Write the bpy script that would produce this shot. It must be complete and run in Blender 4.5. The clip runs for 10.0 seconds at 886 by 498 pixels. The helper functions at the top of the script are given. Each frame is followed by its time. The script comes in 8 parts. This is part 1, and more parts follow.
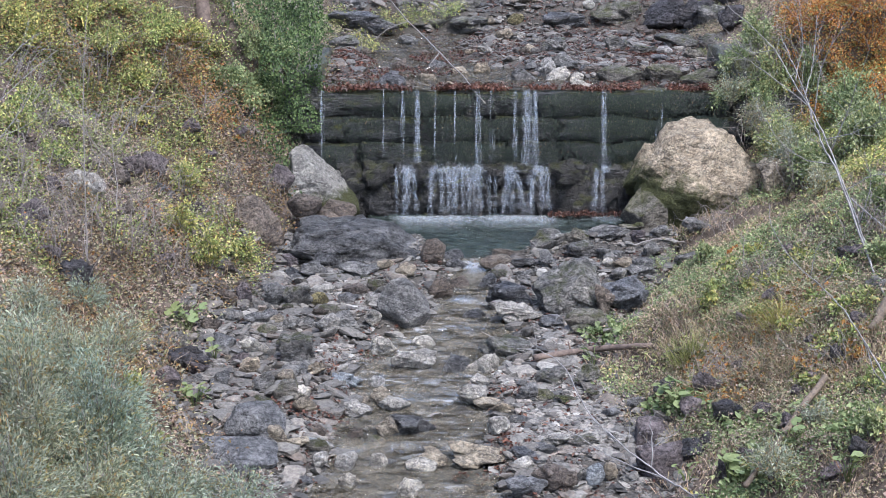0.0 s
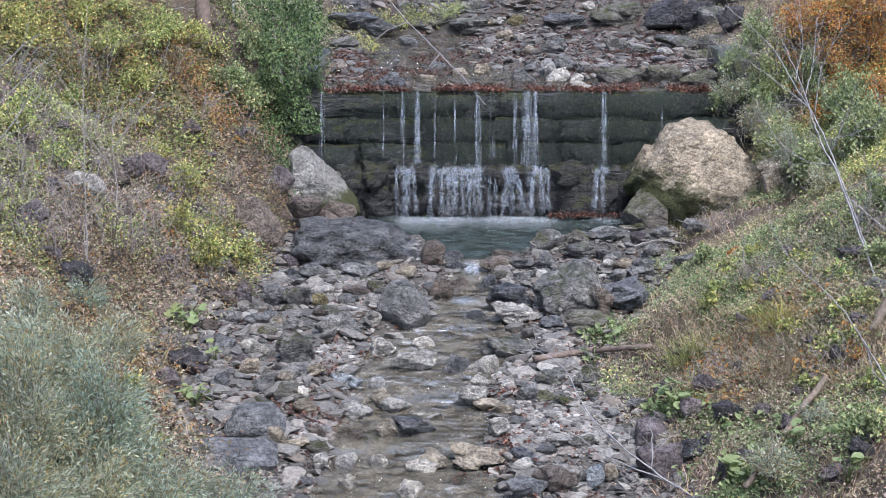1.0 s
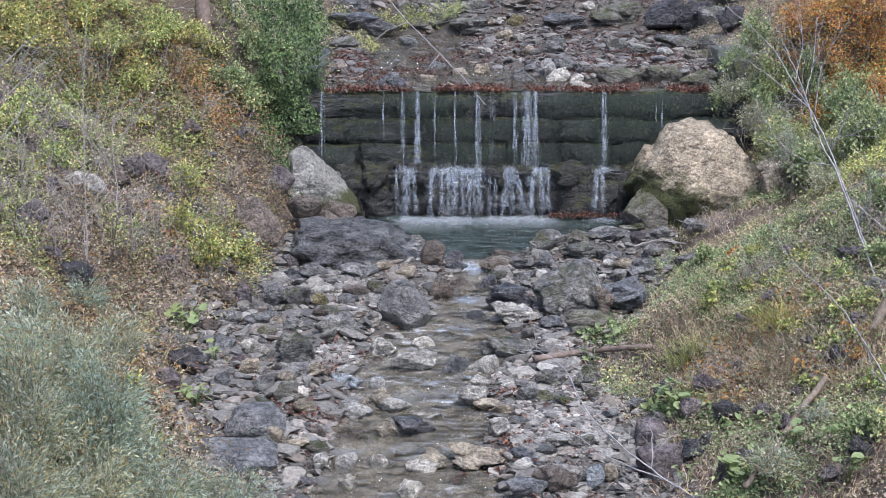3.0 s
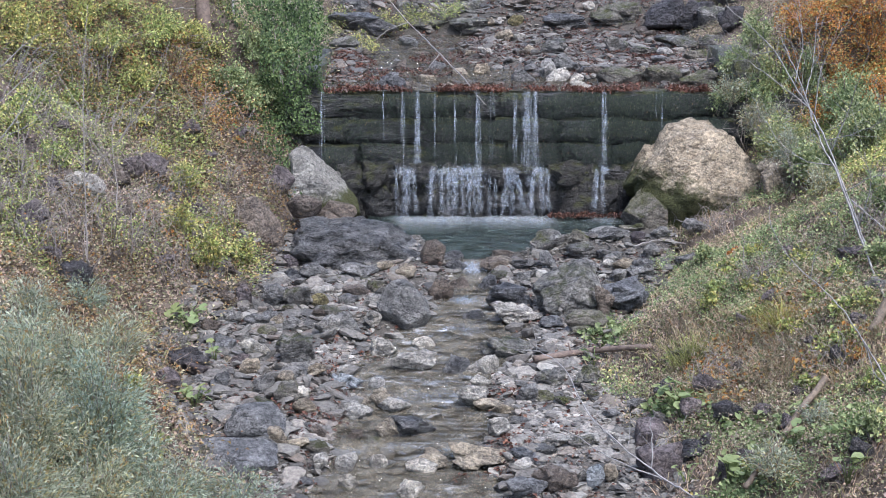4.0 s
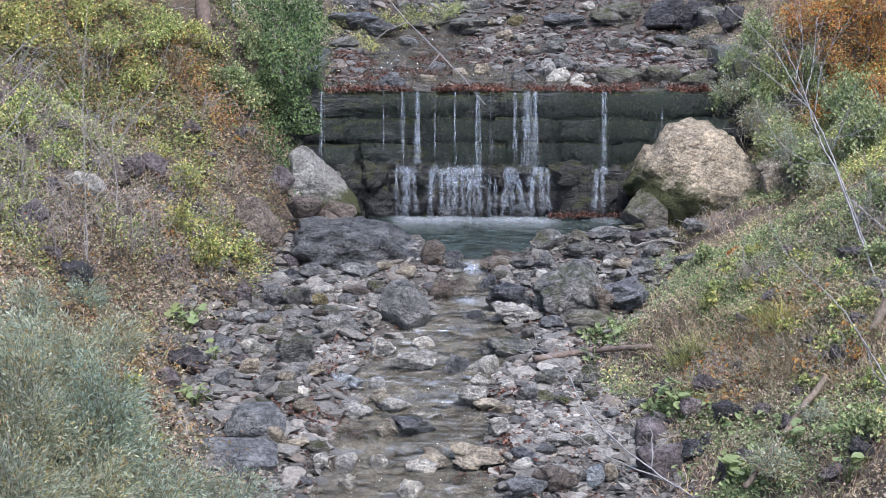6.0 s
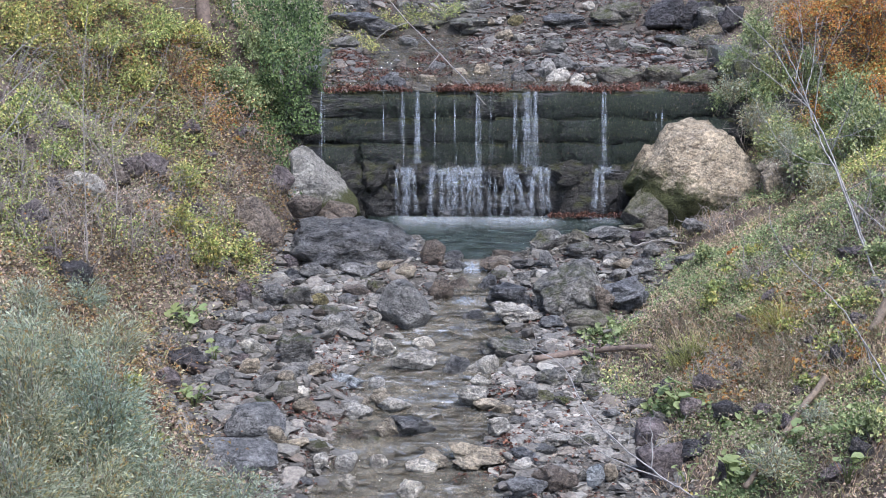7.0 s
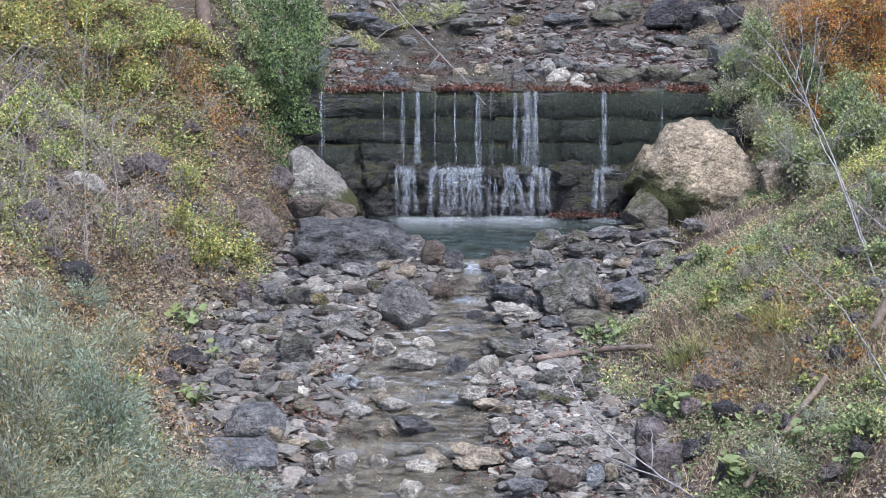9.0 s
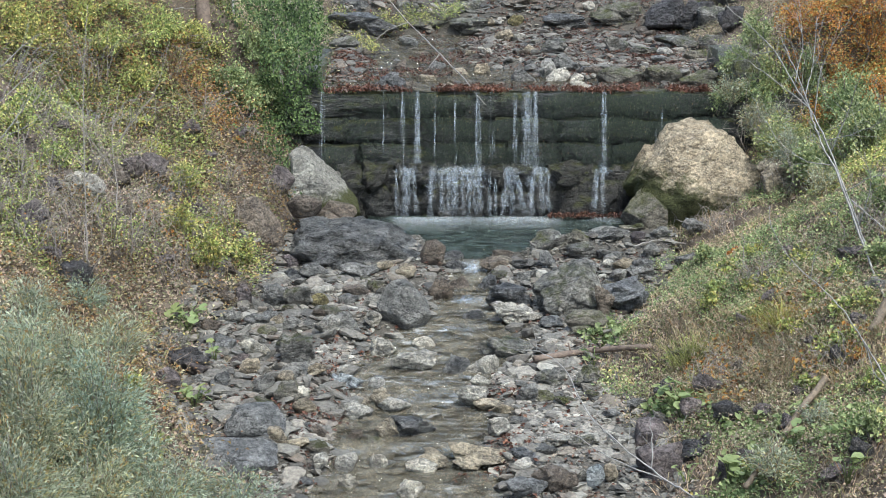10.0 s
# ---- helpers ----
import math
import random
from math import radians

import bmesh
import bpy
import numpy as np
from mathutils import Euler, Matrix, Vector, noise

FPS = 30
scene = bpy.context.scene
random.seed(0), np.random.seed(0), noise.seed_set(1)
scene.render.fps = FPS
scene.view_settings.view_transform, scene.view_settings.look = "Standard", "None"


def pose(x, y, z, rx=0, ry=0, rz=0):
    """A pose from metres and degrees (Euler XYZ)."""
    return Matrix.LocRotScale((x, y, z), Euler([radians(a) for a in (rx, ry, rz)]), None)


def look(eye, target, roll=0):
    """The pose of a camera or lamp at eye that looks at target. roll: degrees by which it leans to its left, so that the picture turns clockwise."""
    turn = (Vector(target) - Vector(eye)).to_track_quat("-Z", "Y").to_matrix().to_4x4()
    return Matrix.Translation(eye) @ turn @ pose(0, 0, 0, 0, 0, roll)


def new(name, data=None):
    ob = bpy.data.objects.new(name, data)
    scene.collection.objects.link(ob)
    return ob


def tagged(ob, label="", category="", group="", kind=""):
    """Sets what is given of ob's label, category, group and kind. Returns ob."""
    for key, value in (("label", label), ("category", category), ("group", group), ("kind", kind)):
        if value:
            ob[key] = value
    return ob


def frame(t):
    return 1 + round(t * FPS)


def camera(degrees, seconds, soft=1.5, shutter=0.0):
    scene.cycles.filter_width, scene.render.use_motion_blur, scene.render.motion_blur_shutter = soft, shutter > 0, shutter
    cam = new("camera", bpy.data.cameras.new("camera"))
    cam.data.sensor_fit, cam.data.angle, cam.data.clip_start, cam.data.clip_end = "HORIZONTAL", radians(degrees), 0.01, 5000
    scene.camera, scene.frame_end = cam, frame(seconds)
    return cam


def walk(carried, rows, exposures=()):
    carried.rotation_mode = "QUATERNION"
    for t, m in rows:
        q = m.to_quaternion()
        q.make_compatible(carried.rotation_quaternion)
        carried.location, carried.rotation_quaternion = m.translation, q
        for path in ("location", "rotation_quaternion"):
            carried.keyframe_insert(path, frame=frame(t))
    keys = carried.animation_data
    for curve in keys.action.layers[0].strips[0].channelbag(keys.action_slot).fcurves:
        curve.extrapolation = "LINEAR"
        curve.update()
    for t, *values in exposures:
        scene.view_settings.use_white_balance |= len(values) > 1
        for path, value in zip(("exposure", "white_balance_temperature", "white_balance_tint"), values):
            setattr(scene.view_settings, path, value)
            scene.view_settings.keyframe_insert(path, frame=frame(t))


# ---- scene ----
cam = camera(30, 10.0, soft=0.7)
EYE = (0, -38, 8)
walk(cam, [(0.0, pose(*EYE, 90 - 13.22)), (0.5, pose(*EYE, 90 - 13.205)), (1.0, pose(*EYE, 90 - 13.18)), (10.0, pose(*EYE, 90 - 13.18))],
     [(0.0, 1.57, 5850, 14), (9.83, 1.57, 5850, 14), (10.0, 1.57, 6250, 2)])

# ---- light: a high overcast sky over a wooded ravine ----
world = bpy.data.worlds.new("overcast_sky")
scene.world = world
world.use_nodes = True
wn = world.node_tree.nodes
sky = wn.new("ShaderNodeTexSky")
sky.sky_type, sky.sun_disc = "NISHITA", False
sky.sun_elevation, sky.sun_rotation, sky.dust_density, sky.air_density = radians(61), radians(148), 3.0, 1.2
world.node_tree.links.new(sky.outputs[0], wn["Background"].inputs[0])
wn["Background"].inputs[1].default_value = 0.115
sun_data = bpy.data.lights.new("sun", "SUN")
sun_data.energy, sun_data.angle, sun_data.color = 1.5, radians(16), (1.0, 0.98, 0.95)
sun = new("sun", sun_data)
sun.matrix_world = look((7, -11, 24), (0, 0, 0))

# ---- materials ----


def node_mat(name):
    m = bpy.data.materials.new(name)
    m.use_nodes = True
    return m, m.node_tree.nodes, m.node_tree.links, m.node_tree.nodes["Principled BSDF"]


def noise_node(n, l, scale, detail=5, rough=0.6, coord="Object", stretch=None):
    c = n.new("ShaderNodeTexCoord").outputs[coord]
    if stretch:
        mp = n.new("ShaderNodeMapping")
        mp.inputs["Scale"].default_value = stretch
        l.new(c, mp.inputs[0])
        c = mp.outputs[0]
    t = n.new("ShaderNodeTexNoise")
    t.inputs["Scale"].default_value, t.inputs["Detail"].default_value, t.inputs["Roughness"].default_value = scale, detail, rough
    l.new(c, t.inputs["Vector"])
    return t.outputs["Fac"]


def ramp(n, l, fac, stops):
    r = n.new("ShaderNodeValToRGB")
    e = r.color_ramp.elements
    while len(e) < len(stops):
        e.new(0.5)
    for k, (p, c) in zip(e, stops):
        k.position, k.color = p, (*c, 1)
    l.new(fac, r.inputs[0])
    return r.outputs[0]


def mix(n, l, kind, fac, a, b):
    m = n.new("ShaderNodeMix")
    m.data_type, m.blend_type = "RGBA", kind
    for s, v in ((m.inputs[0], fac), (m.inputs[6], a), (m.inputs[7], b)):
        if isinstance(v, (int, float)):
            s.default_value = v
        elif isinstance(v, tuple):
            s.default_value = (*v, 1)
        else:
            l.new(v, s)
    return m.outputs[2]


def calc(n, l, op, a, b, clamp=False):
    m = n.new("ShaderNodeMath")
    m.operation, m.use_clamp = op, clamp
    for s, v in zip(m.inputs, (a, b)):
        if isinstance(v, (int, float)):
            s.default_value = v
        else:
            l.new(v, s)
    return m.outputs[0]


def bump(n, l, b, height, strength, dist=0.02):
    k = n.new("ShaderNodeBump")
    k.inputs["Strength"].default_value, k.inputs["Distance"].default_value = strength, dist
    l.new(height, k.inputs["Height"])
    l.new(k.outputs[0], b.inputs["Normal"])
    return k.outputs[0]


def rock_mat(name, dark, light, moss=0.0, rough=0.75, veins=0.0, foot=0.0, lean=0.55):
    """Weathered stone: mottled beds, grain, pale calcite threads and lichen, moss on the upper faces (foot: the moss
    colour climbing from the ground).
    """
    m, n, l, b = node_mat(name)
    dark, light = (tuple(0.8 * c for c in q) for q in (dark, light))
    mid = tuple((p + q) / 2 for p, q in zip(dark, light))
    rnd = n.new("ShaderNodeObjectInfo").outputs["Random"]
    # every stone shows another cut through the grain
    shift = n.new("ShaderNodeCombineXYZ")
    for k in range(3):
        l.new(calc(n, l, "MULTIPLY", rnd, (37.0, 61.0, 83.0)[k]), shift.inputs[k])
    spot = n.new("ShaderNodeVectorMath")
    l.new(n.new("ShaderNodeTexCoord").outputs["Object"], spot.inputs[0]), l.new(shift.outputs[0], spot.inputs[1])

    def grain(scale, detail, rough_, stretch=None, turn=(0, 0, 0)):
        v = spot.outputs[0]
        if stretch:
            mp = n.new("ShaderNodeMapping")
            mp.inputs["Scale"].default_value, mp.inputs["Rotation"].default_value = stretch, turn
            l.new(v, mp.inputs[0])
            v = mp.outputs[0]
        t = n.new("ShaderNodeTexNoise")
        t.inputs["Scale"].default_value, t.inputs["Detail"].default_value, t.inputs["Roughness"].default_value = scale, detail, rough_
        l.new(v, t.inputs["Vector"])
        return t.outputs["Fac"]

    col = ramp(n, l, grain(2.6, 9, 0.68), [(0.36, dark), (0.5, mid), (0.62, light)])
    beds = grain(3.0, 8, 0.68, (0.8, 1.0, 2.0), (0.6, 0.7, 0.2))
    col = mix(n, l, "MULTIPLY", 0.45 + veins, col, ramp(n, l, beds, [(0.38, (0.35, 0.35, 0.37)), (0.46, (1, 1, 1)), (0.55, (1.3, 1.29, 1.27)), (0.63, (0.6, 0.6, 0.61))]))
    # mineral grain, its contrast widened so dark specks also paint shade in the pits
    fine = grain(17, 10, 0.78)
    col = mix(n, l, "MULTIPLY", 0.7, col, ramp(n, l, fine, [(0.39, (0.25, 0.25, 0.26)), (0.49, (0.92, 0.92, 0.92)), (0.61, (1.6, 1.59, 1.55))]))
    col = mix(n, l, "MULTIPLY", 0.8, col, ramp(n, l, rnd, [(0.0, (0.8, 0.8, 0.82)), (0.35, (1.06, 1.0, 0.9)), (0.7, (0.9, 0.88, 0.86)), (1.0, (1.2, 1.15, 1.05))]))
    # hair cracks and chipped ledges
    crease = calc(n, l, "MULTIPLY", calc(n, l, "ABSOLUTE", calc(n, l, "SUBTRACT", grain(2.7, 7, 0.6, (1.0, 1.0, 1.6), (0.4, 0.6, 0.0)), 0.5), 0.0), 16.0, True)
    col = mix(n, l, "MULTIPLY", 0.6, col, ramp(n, l, crease, [(0.0, (0.25, 0.25, 0.26)), (0.45, (0.95, 0.95, 0.95)), (1.0, (1.15, 1.15, 1.14))]))
    thread = grain(2.2, 3, 0.5, (1.0, 0.6, 2.0), (0.9, 0.4, 0.0))
    thread = ramp(n, l, thread, [(0.488, (0, 0, 0)), (0.5, (1, 1, 1)), (0.512, (0, 0, 0))])
    col = mix(n, l, "MIX", calc(n, l, "MULTIPLY", thread, 0.28), col, tuple(min(0.75, 1.8 * c) for c in light))
    lichen = ramp(n, l, grain(13, 6, 0.75), [(0.58, (0, 0, 0)), (0.66, (1, 1, 1))])
    col = mix(n, l, "MIX", calc(n, l, "MULTIPLY", lichen, 0.35), col, (0.34, 0.335, 0.31))
    if moss:
        nz = n.new("ShaderNodeSeparateXYZ")
        l.new(n.new("ShaderNodeNewGeometry").outputs["Normal"], nz.inputs[0])
        up = calc(n, l, "MULTIPLY", calc(n, l, "ADD", nz.outputs[2], 0.55, True), 0.5)
        if foot:
            gz = n.new("ShaderNodeSeparateXYZ")
            l.new(n.new("ShaderNodeTexCoord").outputs["Generated"], gz.inputs[0])
            up = calc(n, l, "SUBTRACT", calc(n, l, "SUBTRACT", 1.0, calc(n, l, "MULTIPLY", gz.outputs[2], foot)), calc(n, l, "MULTIPLY", gz.outputs[0], lean))
        k = calc(n, l, "ADD", calc(n, l, "ADD", up, grain(3.1, 7, 0.7)), moss - 1.0)
        k = calc(n, l, "MULTIPLY", k, 5.0, True)
        green = ramp(n, l, grain(30, 5, 0.7), [(0.3, (0.02, 0.024, 0.01)), (0.5, (0.07, 0.075, 0.024)), (0.7, (0.13, 0.135, 0.045))])
        col = mix(n, l, "MIX", k, col, green)
    l.new(col, b.inputs["Base Color"])
    b.inputs["Roughness"].default_value = rough
    b.inputs["Specular IOR Level"].default_value = 0.4
    relief = calc(n, l, "ADD", calc(n, l, "MULTIPLY", fine, 0.6), grain(6, 9, 0.72))
    relief = calc(n, l, "ADD", relief, calc(n, l, "MULTIPLY", beds, 0.5 + 2 * veins))
    relief = calc(n, l, "ADD", relief, calc(n, l, "MULTIPLY", crease, 0.22))
    bump(n, l, b, relief, 1.0, 0.16)
    return m


def leaf_mat(name, stops, rough=0.55, through_light=0.34):
    """Leaves: each one takes its own tint."""
    m, n, l, b = node_mat(name)
    isl = n.new("ShaderNodeNewGeometry").outputs["Random Per Island"]
    col = ramp(n, l, isl, stops)
    patch = noise_node(n, l, 0.9, 4, 0.6)
    col = mix(n, l, "MULTIPLY", 0.9, col, ramp(n, l, patch, [(0.3, (0.62, 0.62, 0.64)), (0.7, (1.25, 1.22, 1.15))]))
    rnd = n.new("ShaderNodeObjectInfo").outputs["Random"]
    col = mix(n, l, "MULTIPLY", 0.7, col, ramp(n, l, rnd, [(0.0, (0.85, 0.95, 0.95)), (0.5, (1.0, 1.0, 1.0)), (1.0, (1.15, 1.05, 0.9))]))
    l.new(col, b.inputs["Base Color"])
    b.inputs["Roughness"].default_value = rough
    b.inputs["Specular IOR Level"].default_value = 0.3
    t = n.new("ShaderNodeBsdfTranslucent")
    l.new(col, t.inputs[0])
    x = n.new("ShaderNodeMixShader")
    x.inputs[0].default_value = through_light
    l.new(b.outputs[0], x.inputs[1])
    l.new(t.outputs[0], x.inputs[2])
    l.new(x.outputs[0], n["Material Output"].inputs[0])
    return m


def bark_mat(name, dark, light, scale=9):
    m, n, l, b = node_mat(name)
    f = noise_node(n, l, scale, 8, 0.7)
    l.new(ramp(n, l, f, [(0.32, dark), (0.64, light)]), b.inputs["Base Color"])
    b.inputs["Roughness"].default_value = 0.8
    bump(n, l, b, noise_node(n, l, scale * 4, 6, 0.7), 0.6, 0.01)
    return m


def water_mat(name, tint, body, turbid, ripple, scale, stretch, rough=0.06, ior=1.33, swell=0.3, broken=0.0):
    """Clear running water: a gloss film over what lies beneath, with a slightly silty diffuse body."""
    m, n, l, b = node_mat(name)
    n.remove(b)
    wave = calc(n, l, "ADD", noise_node(n, l, scale, 4, 0.55, stretch=stretch), calc(n, l, "MULTIPLY", noise_node(n, l, scale * 3.1, 3, 0.5, stretch=stretch), 0.5))
    bp = n.new("ShaderNodeBump")
    bp.inputs["Strength"].default_value, bp.inputs["Distance"].default_value = ripple, swell
    l.new(wave, bp.inputs["Height"])
    tr, di, gl, fr = (n.new("ShaderNodeBsdf" + k) if k != "Fresnel" else n.new("ShaderNodeFresnel") for k in ("Transparent", "Diffuse", "Glossy", "Fresnel"))
    tr.inputs[0].default_value, di.inputs[0].default_value = (*tint, 1), (*body, 1)
    gl.inputs["Roughness"].default_value, fr.inputs[0].default_value = rough, ior
    for k in (gl, fr):
        l.new(bp.outputs[0], k.inputs["Normal"])
    a, c = n.new("ShaderNodeMixShader"), n.new("ShaderNodeMixShader")
    a.inputs[0].default_value = turbid
    l.new(tr.outputs[0], a.inputs[1]), l.new(di.outputs[0], a.inputs[2])
    l.new(fr.outputs[0], c.inputs[0]), l.new(a.outputs[0], c.inputs[1]), l.new(gl.outputs[0], c.inputs[2])
    if broken:
        # riffles: torn, air-filled streaks across the current, gathered where the water runs quick
        quick = ramp(n, l, noise_node(n, l, 0.75, 3, 0.5), [(0.42, (0.12, 0.12, 0.12)), (0.62, (1, 1, 1))])
        torn = ramp(n, l, noise_node(n, l, 3.2, 7, 0.68, stretch=(1.0, 2.8, 1.0)), [(0.5, (0, 0, 0)), (0.66, (1, 1, 1))])
        air, e = n.new("ShaderNodeBsdfDiffuse"), n.new("ShaderNodeMixShader")
        air.inputs[0].default_value = (0.62, 0.66, 0.7, 1)
        l.new(calc(n, l, "MULTIPLY", calc(n, l, "MULTIPLY", quick, torn), broken), e.inputs[0])
        l.new(c.outputs[0], e.inputs[1]), l.new(air.outputs[0], e.inputs[2])
        c = e
        # dark and light ripple streaks, painted by varying the share of diffuse body
        ripple_tone = ramp(n, l, noise_node(n, l, 2.3, 6, 0.65, stretch=(1.0, 2.2, 1.0)), [(0.38, (0.1, 0.1, 0.1)), (0.62, (1, 1, 1))])
        l.new(calc(n, l, "MULTIPLY", ripple_tone, 1.7 * turbid), a.inputs[0])
    l.new(c.outputs[0], n["Material Output"].inputs[0])
    return m


def white_water_mat(name, lo, hi, strength, stretch=(3, 3, 0.7)):
    """Aerated water: white where it is torn into drops, clear between."""
    m, n, l, b = node_mat(name)
    b.inputs["Base Color"].default_value = (0.7, 0.78, 0.88, 1)
    b.inputs["Roughness"].default_value = 0.25
    t = n.new("ShaderNodeBsdfTransparent")
    f = ramp(n, l, noise_node(n, l, 9, 6, 0.7, stretch=stretch), [(lo, (0, 0, 0)), (hi, (1, 1, 1))])
    x = n.new("ShaderNodeMixShader")
    l.new(calc(n, l, "MULTIPLY", f, strength), x.inputs[0])
    l.new(t.outputs[0], x.inputs[1]), l.new(b.outputs[0], x.inputs[2])
    l.new(x.outputs[0], n["Material Output"].inputs[0])
    return m


def foam_sheet_mat():
    """Air-filled water spreading from the foot of the falls, thinning outwards."""
    m, n, l, b = node_mat("foam_sheet")
    b.inputs["Base Color"].default_value = (0.82, 0.87, 0.9, 1)
    b.inputs["Roughness"].default_value = 0.3
    sep = n.new("ShaderNodeSeparateXYZ")
    l.new(n.new("ShaderNodeTexCoord").outputs["Generated"], sep.inputs[0])
    out = ramp(n, l, sep.outputs[1], [(0.05, (0, 0, 0)), (0.6, (0.4, 0.4, 0.4)), (1.0, (1, 1, 1))])
    side = ramp(n, l, sep.outputs[0], [(0.0, (0, 0, 0)), (0.1, (1, 1, 1)), (0.9, (1, 1, 1)), (1.0, (0, 0, 0))])
    froth = ramp(n, l, noise_node(n, l, 7, 8, 0.7, stretch=(1.0, 0.5, 1.0)), [(0.36, (0, 0, 0)), (0.66, (1, 1, 1))])
    k = calc(n, l, "MULTIPLY", calc(n, l, "MULTIPLY", out, side), calc(n, l, "MULTIPLY", froth, 0.3))
    t, x = n.new("ShaderNodeBsdfTransparent"), n.new("ShaderNodeMixShader")
    l.new(k, x.inputs[0]), l.new(t.outputs[0], x.inputs[1]), l.new(b.outputs[0], x.inputs[2])
    l.new(x.outputs[0], n["Material Output"].inputs[0])
    return m


FOAMSHEET = foam_sheet_mat()
GREY = rock_mat("grey_limestone", (0.13, 0.132, 0.135), (0.34, 0.34, 0.335))
LIGHT = rock_mat("pale_limestone", (0.34, 0.326, 0.298), (0.7, 0.675, 0.615))
TAN = rock_mat("tan_limestone", (0.26, 0.222, 0.17), (0.54, 0.475, 0.375))
DARK = rock_mat("wet_dark_rock", (0.05, 0.052, 0.056), (0.22, 0.224, 0.235), 0.0, 0.3, 0.3)
VIOLET = rock_mat("violet_sandstone", (0.1, 0.084, 0.09), (0.26, 0.224, 0.232))
BROWN = rock_mat("brown_stone", (0.12, 0.098, 0.082), (0.26, 0.218, 0.185))
BLACK = rock_mat("black_rock", (0.03, 0.03, 0.035), (0.125, 0.12, 0.132), 0.0, 0.6)
BLUE = rock_mat("blue_grey_rock", (0.14, 0.148, 0.162), (0.31, 0.322, 0.345))
PALEBLUE = rock_mat("pale_blue_limestone", (0.28, 0.315, 0.35), (0.58, 0.63, 0.68))
OCHRE = rock_mat("ochre_lichen_stone", (0.12, 0.105, 0.045), (0.32, 0.28, 0.14))
MOSSY = rock_mat("mossy_rock", (0.12, 0.112, 0.098), (0.32, 0.3, 0.26), 0.1)
MOSSDARK = rock_mat("mossy_wet_rock", (0.09, 0.09, 0.09), (0.33, 0.325, 0.315), 0.05, 0.5, 0.35)
ERRATIC = rock_mat("ochre_boulder_stone", (0.38, 0.315, 0.23), (0.66, 0.572, 0.44), 0.62, 0.8, 0.0, 1.5)
# foot and negative lean make this boulder darker towards its lower right
PALEBOULDER = rock_mat("pale_boulder_stone", (0.3, 0.287, 0.255), (0.58, 0.56, 0.5), 0.12, 0.75, 0.0, 1.9, -0.4)
DAMSTONE = rock_mat("dam_stone", (0.034, 0.037, 0.04), (0.11, 0.115, 0.12), 0.12, 0.4)
FOOTSTONE = rock_mat("wet_foot_stone", (0.022, 0.023, 0.025), (0.11, 0.108, 0.106), 0.05, 0.35, 0.2)
GRAVEL = rock_mat("gravel_stone", (0.17, 0.162, 0.15), (0.38, 0.365, 0.335))
STONES = dict(grey=GREY, light=LIGHT, tan=TAN, dark=DARK, violet=VIOLET, brown=BROWN, black=BLACK, blue=BLUE, paleblue=PALEBLUE, ochre=OCHRE, mossy=MOSSY, mossdark=MOSSDARK, erratic=ERRATIC, pale=PALEBOULDER)

SHRUBLEAF = leaf_mat("shrub_leaves", [(0, (0.115, 0.127, 0.0575)), (0.2, (0.207, 0.23, 0.092)), (0.42, (0.299, 0.374, 0.138)), (0.65, (0.443, 0.517, 0.19)), (0.82, (0.667, 0.598, 0.196)), (0.9, (0.75, 0.713, 0.345)), (1, (0.299, 0.161, 0.103))])
GREENLEAF = leaf_mat("green_leaves", [(0, (0.118, 0.153, 0.0708)), (0.35, (0.224, 0.283, 0.136)), (0.7, (0.354, 0.419, 0.206)), (0.92, (0.531, 0.578, 0.307)), (1, (0.566, 0.472, 0.177))])
IVYLEAF = leaf_mat("ivy_leaves", [(0, (0.02, 0.035, 0.018)), (0.45, (0.075, 0.125, 0.055)), (0.8, (0.13, 0.2, 0.08)), (1, (0.2, 0.27, 0.12))], 0.5, 0.25)
WILLOWLEAF = leaf_mat("willow_leaves", [(0, (0.17, 0.2, 0.14)), (0.3, (0.38, 0.44, 0.33)), (0.6, (0.56, 0.63, 0.51)), (0.78, (0.72, 0.76, 0.66)), (0.88, (0.62, 0.57, 0.28)), (0.94, (0.5, 0.4, 0.2)), (1, (0.4, 0.27, 0.17))], 0.55, 0.55)
ORANGELEAF = leaf_mat("beech_leaves", [(0, (0.1, 0.06, 0.035)), (0.25, (0.3, 0.13, 0.05)), (0.5, (0.52, 0.22, 0.06)), (0.75, (0.62, 0.36, 0.11)), (0.9, (0.36, 0.36, 0.14)), (1, (0.18, 0.21, 0.08))])
HERBLEAF = leaf_mat("herb_leaves", [(0, (0.11, 0.0935, 0.0825)), (0.2, (0.22, 0.231, 0.143)), (0.42, (0.308, 0.325, 0.198)), (0.6, (0.495, 0.462, 0.33)), (0.78, (0.396, 0.292, 0.237)), (0.92, (0.583, 0.484, 0.418)), (1, (0.165, 0.11, 0.099))])
DRYLEAF = leaf_mat("dry_bracken_leaves", [(0, (0.072, 0.0504, 0.0384)), (0.3, (0.192, 0.126, 0.084)), (0.55, (0.324, 0.216, 0.138)), (0.75, (0.432, 0.3, 0.156)), (0.88, (0.4, 0.31, 0.13)), (1, (0.48, 0.192, 0.072))], 0.6, 0.3)
LITTERLEAF = leaf_mat("fallen_leaves", [(0, (0.05, 0.036, 0.034)), (0.3, (0.14, 0.1, 0.082)), (0.6, (0.25, 0.185, 0.155)), (0.85, (0.36, 0.28, 0.24)), (1, (0.47, 0.4, 0.35))], 0.6, 0.1)
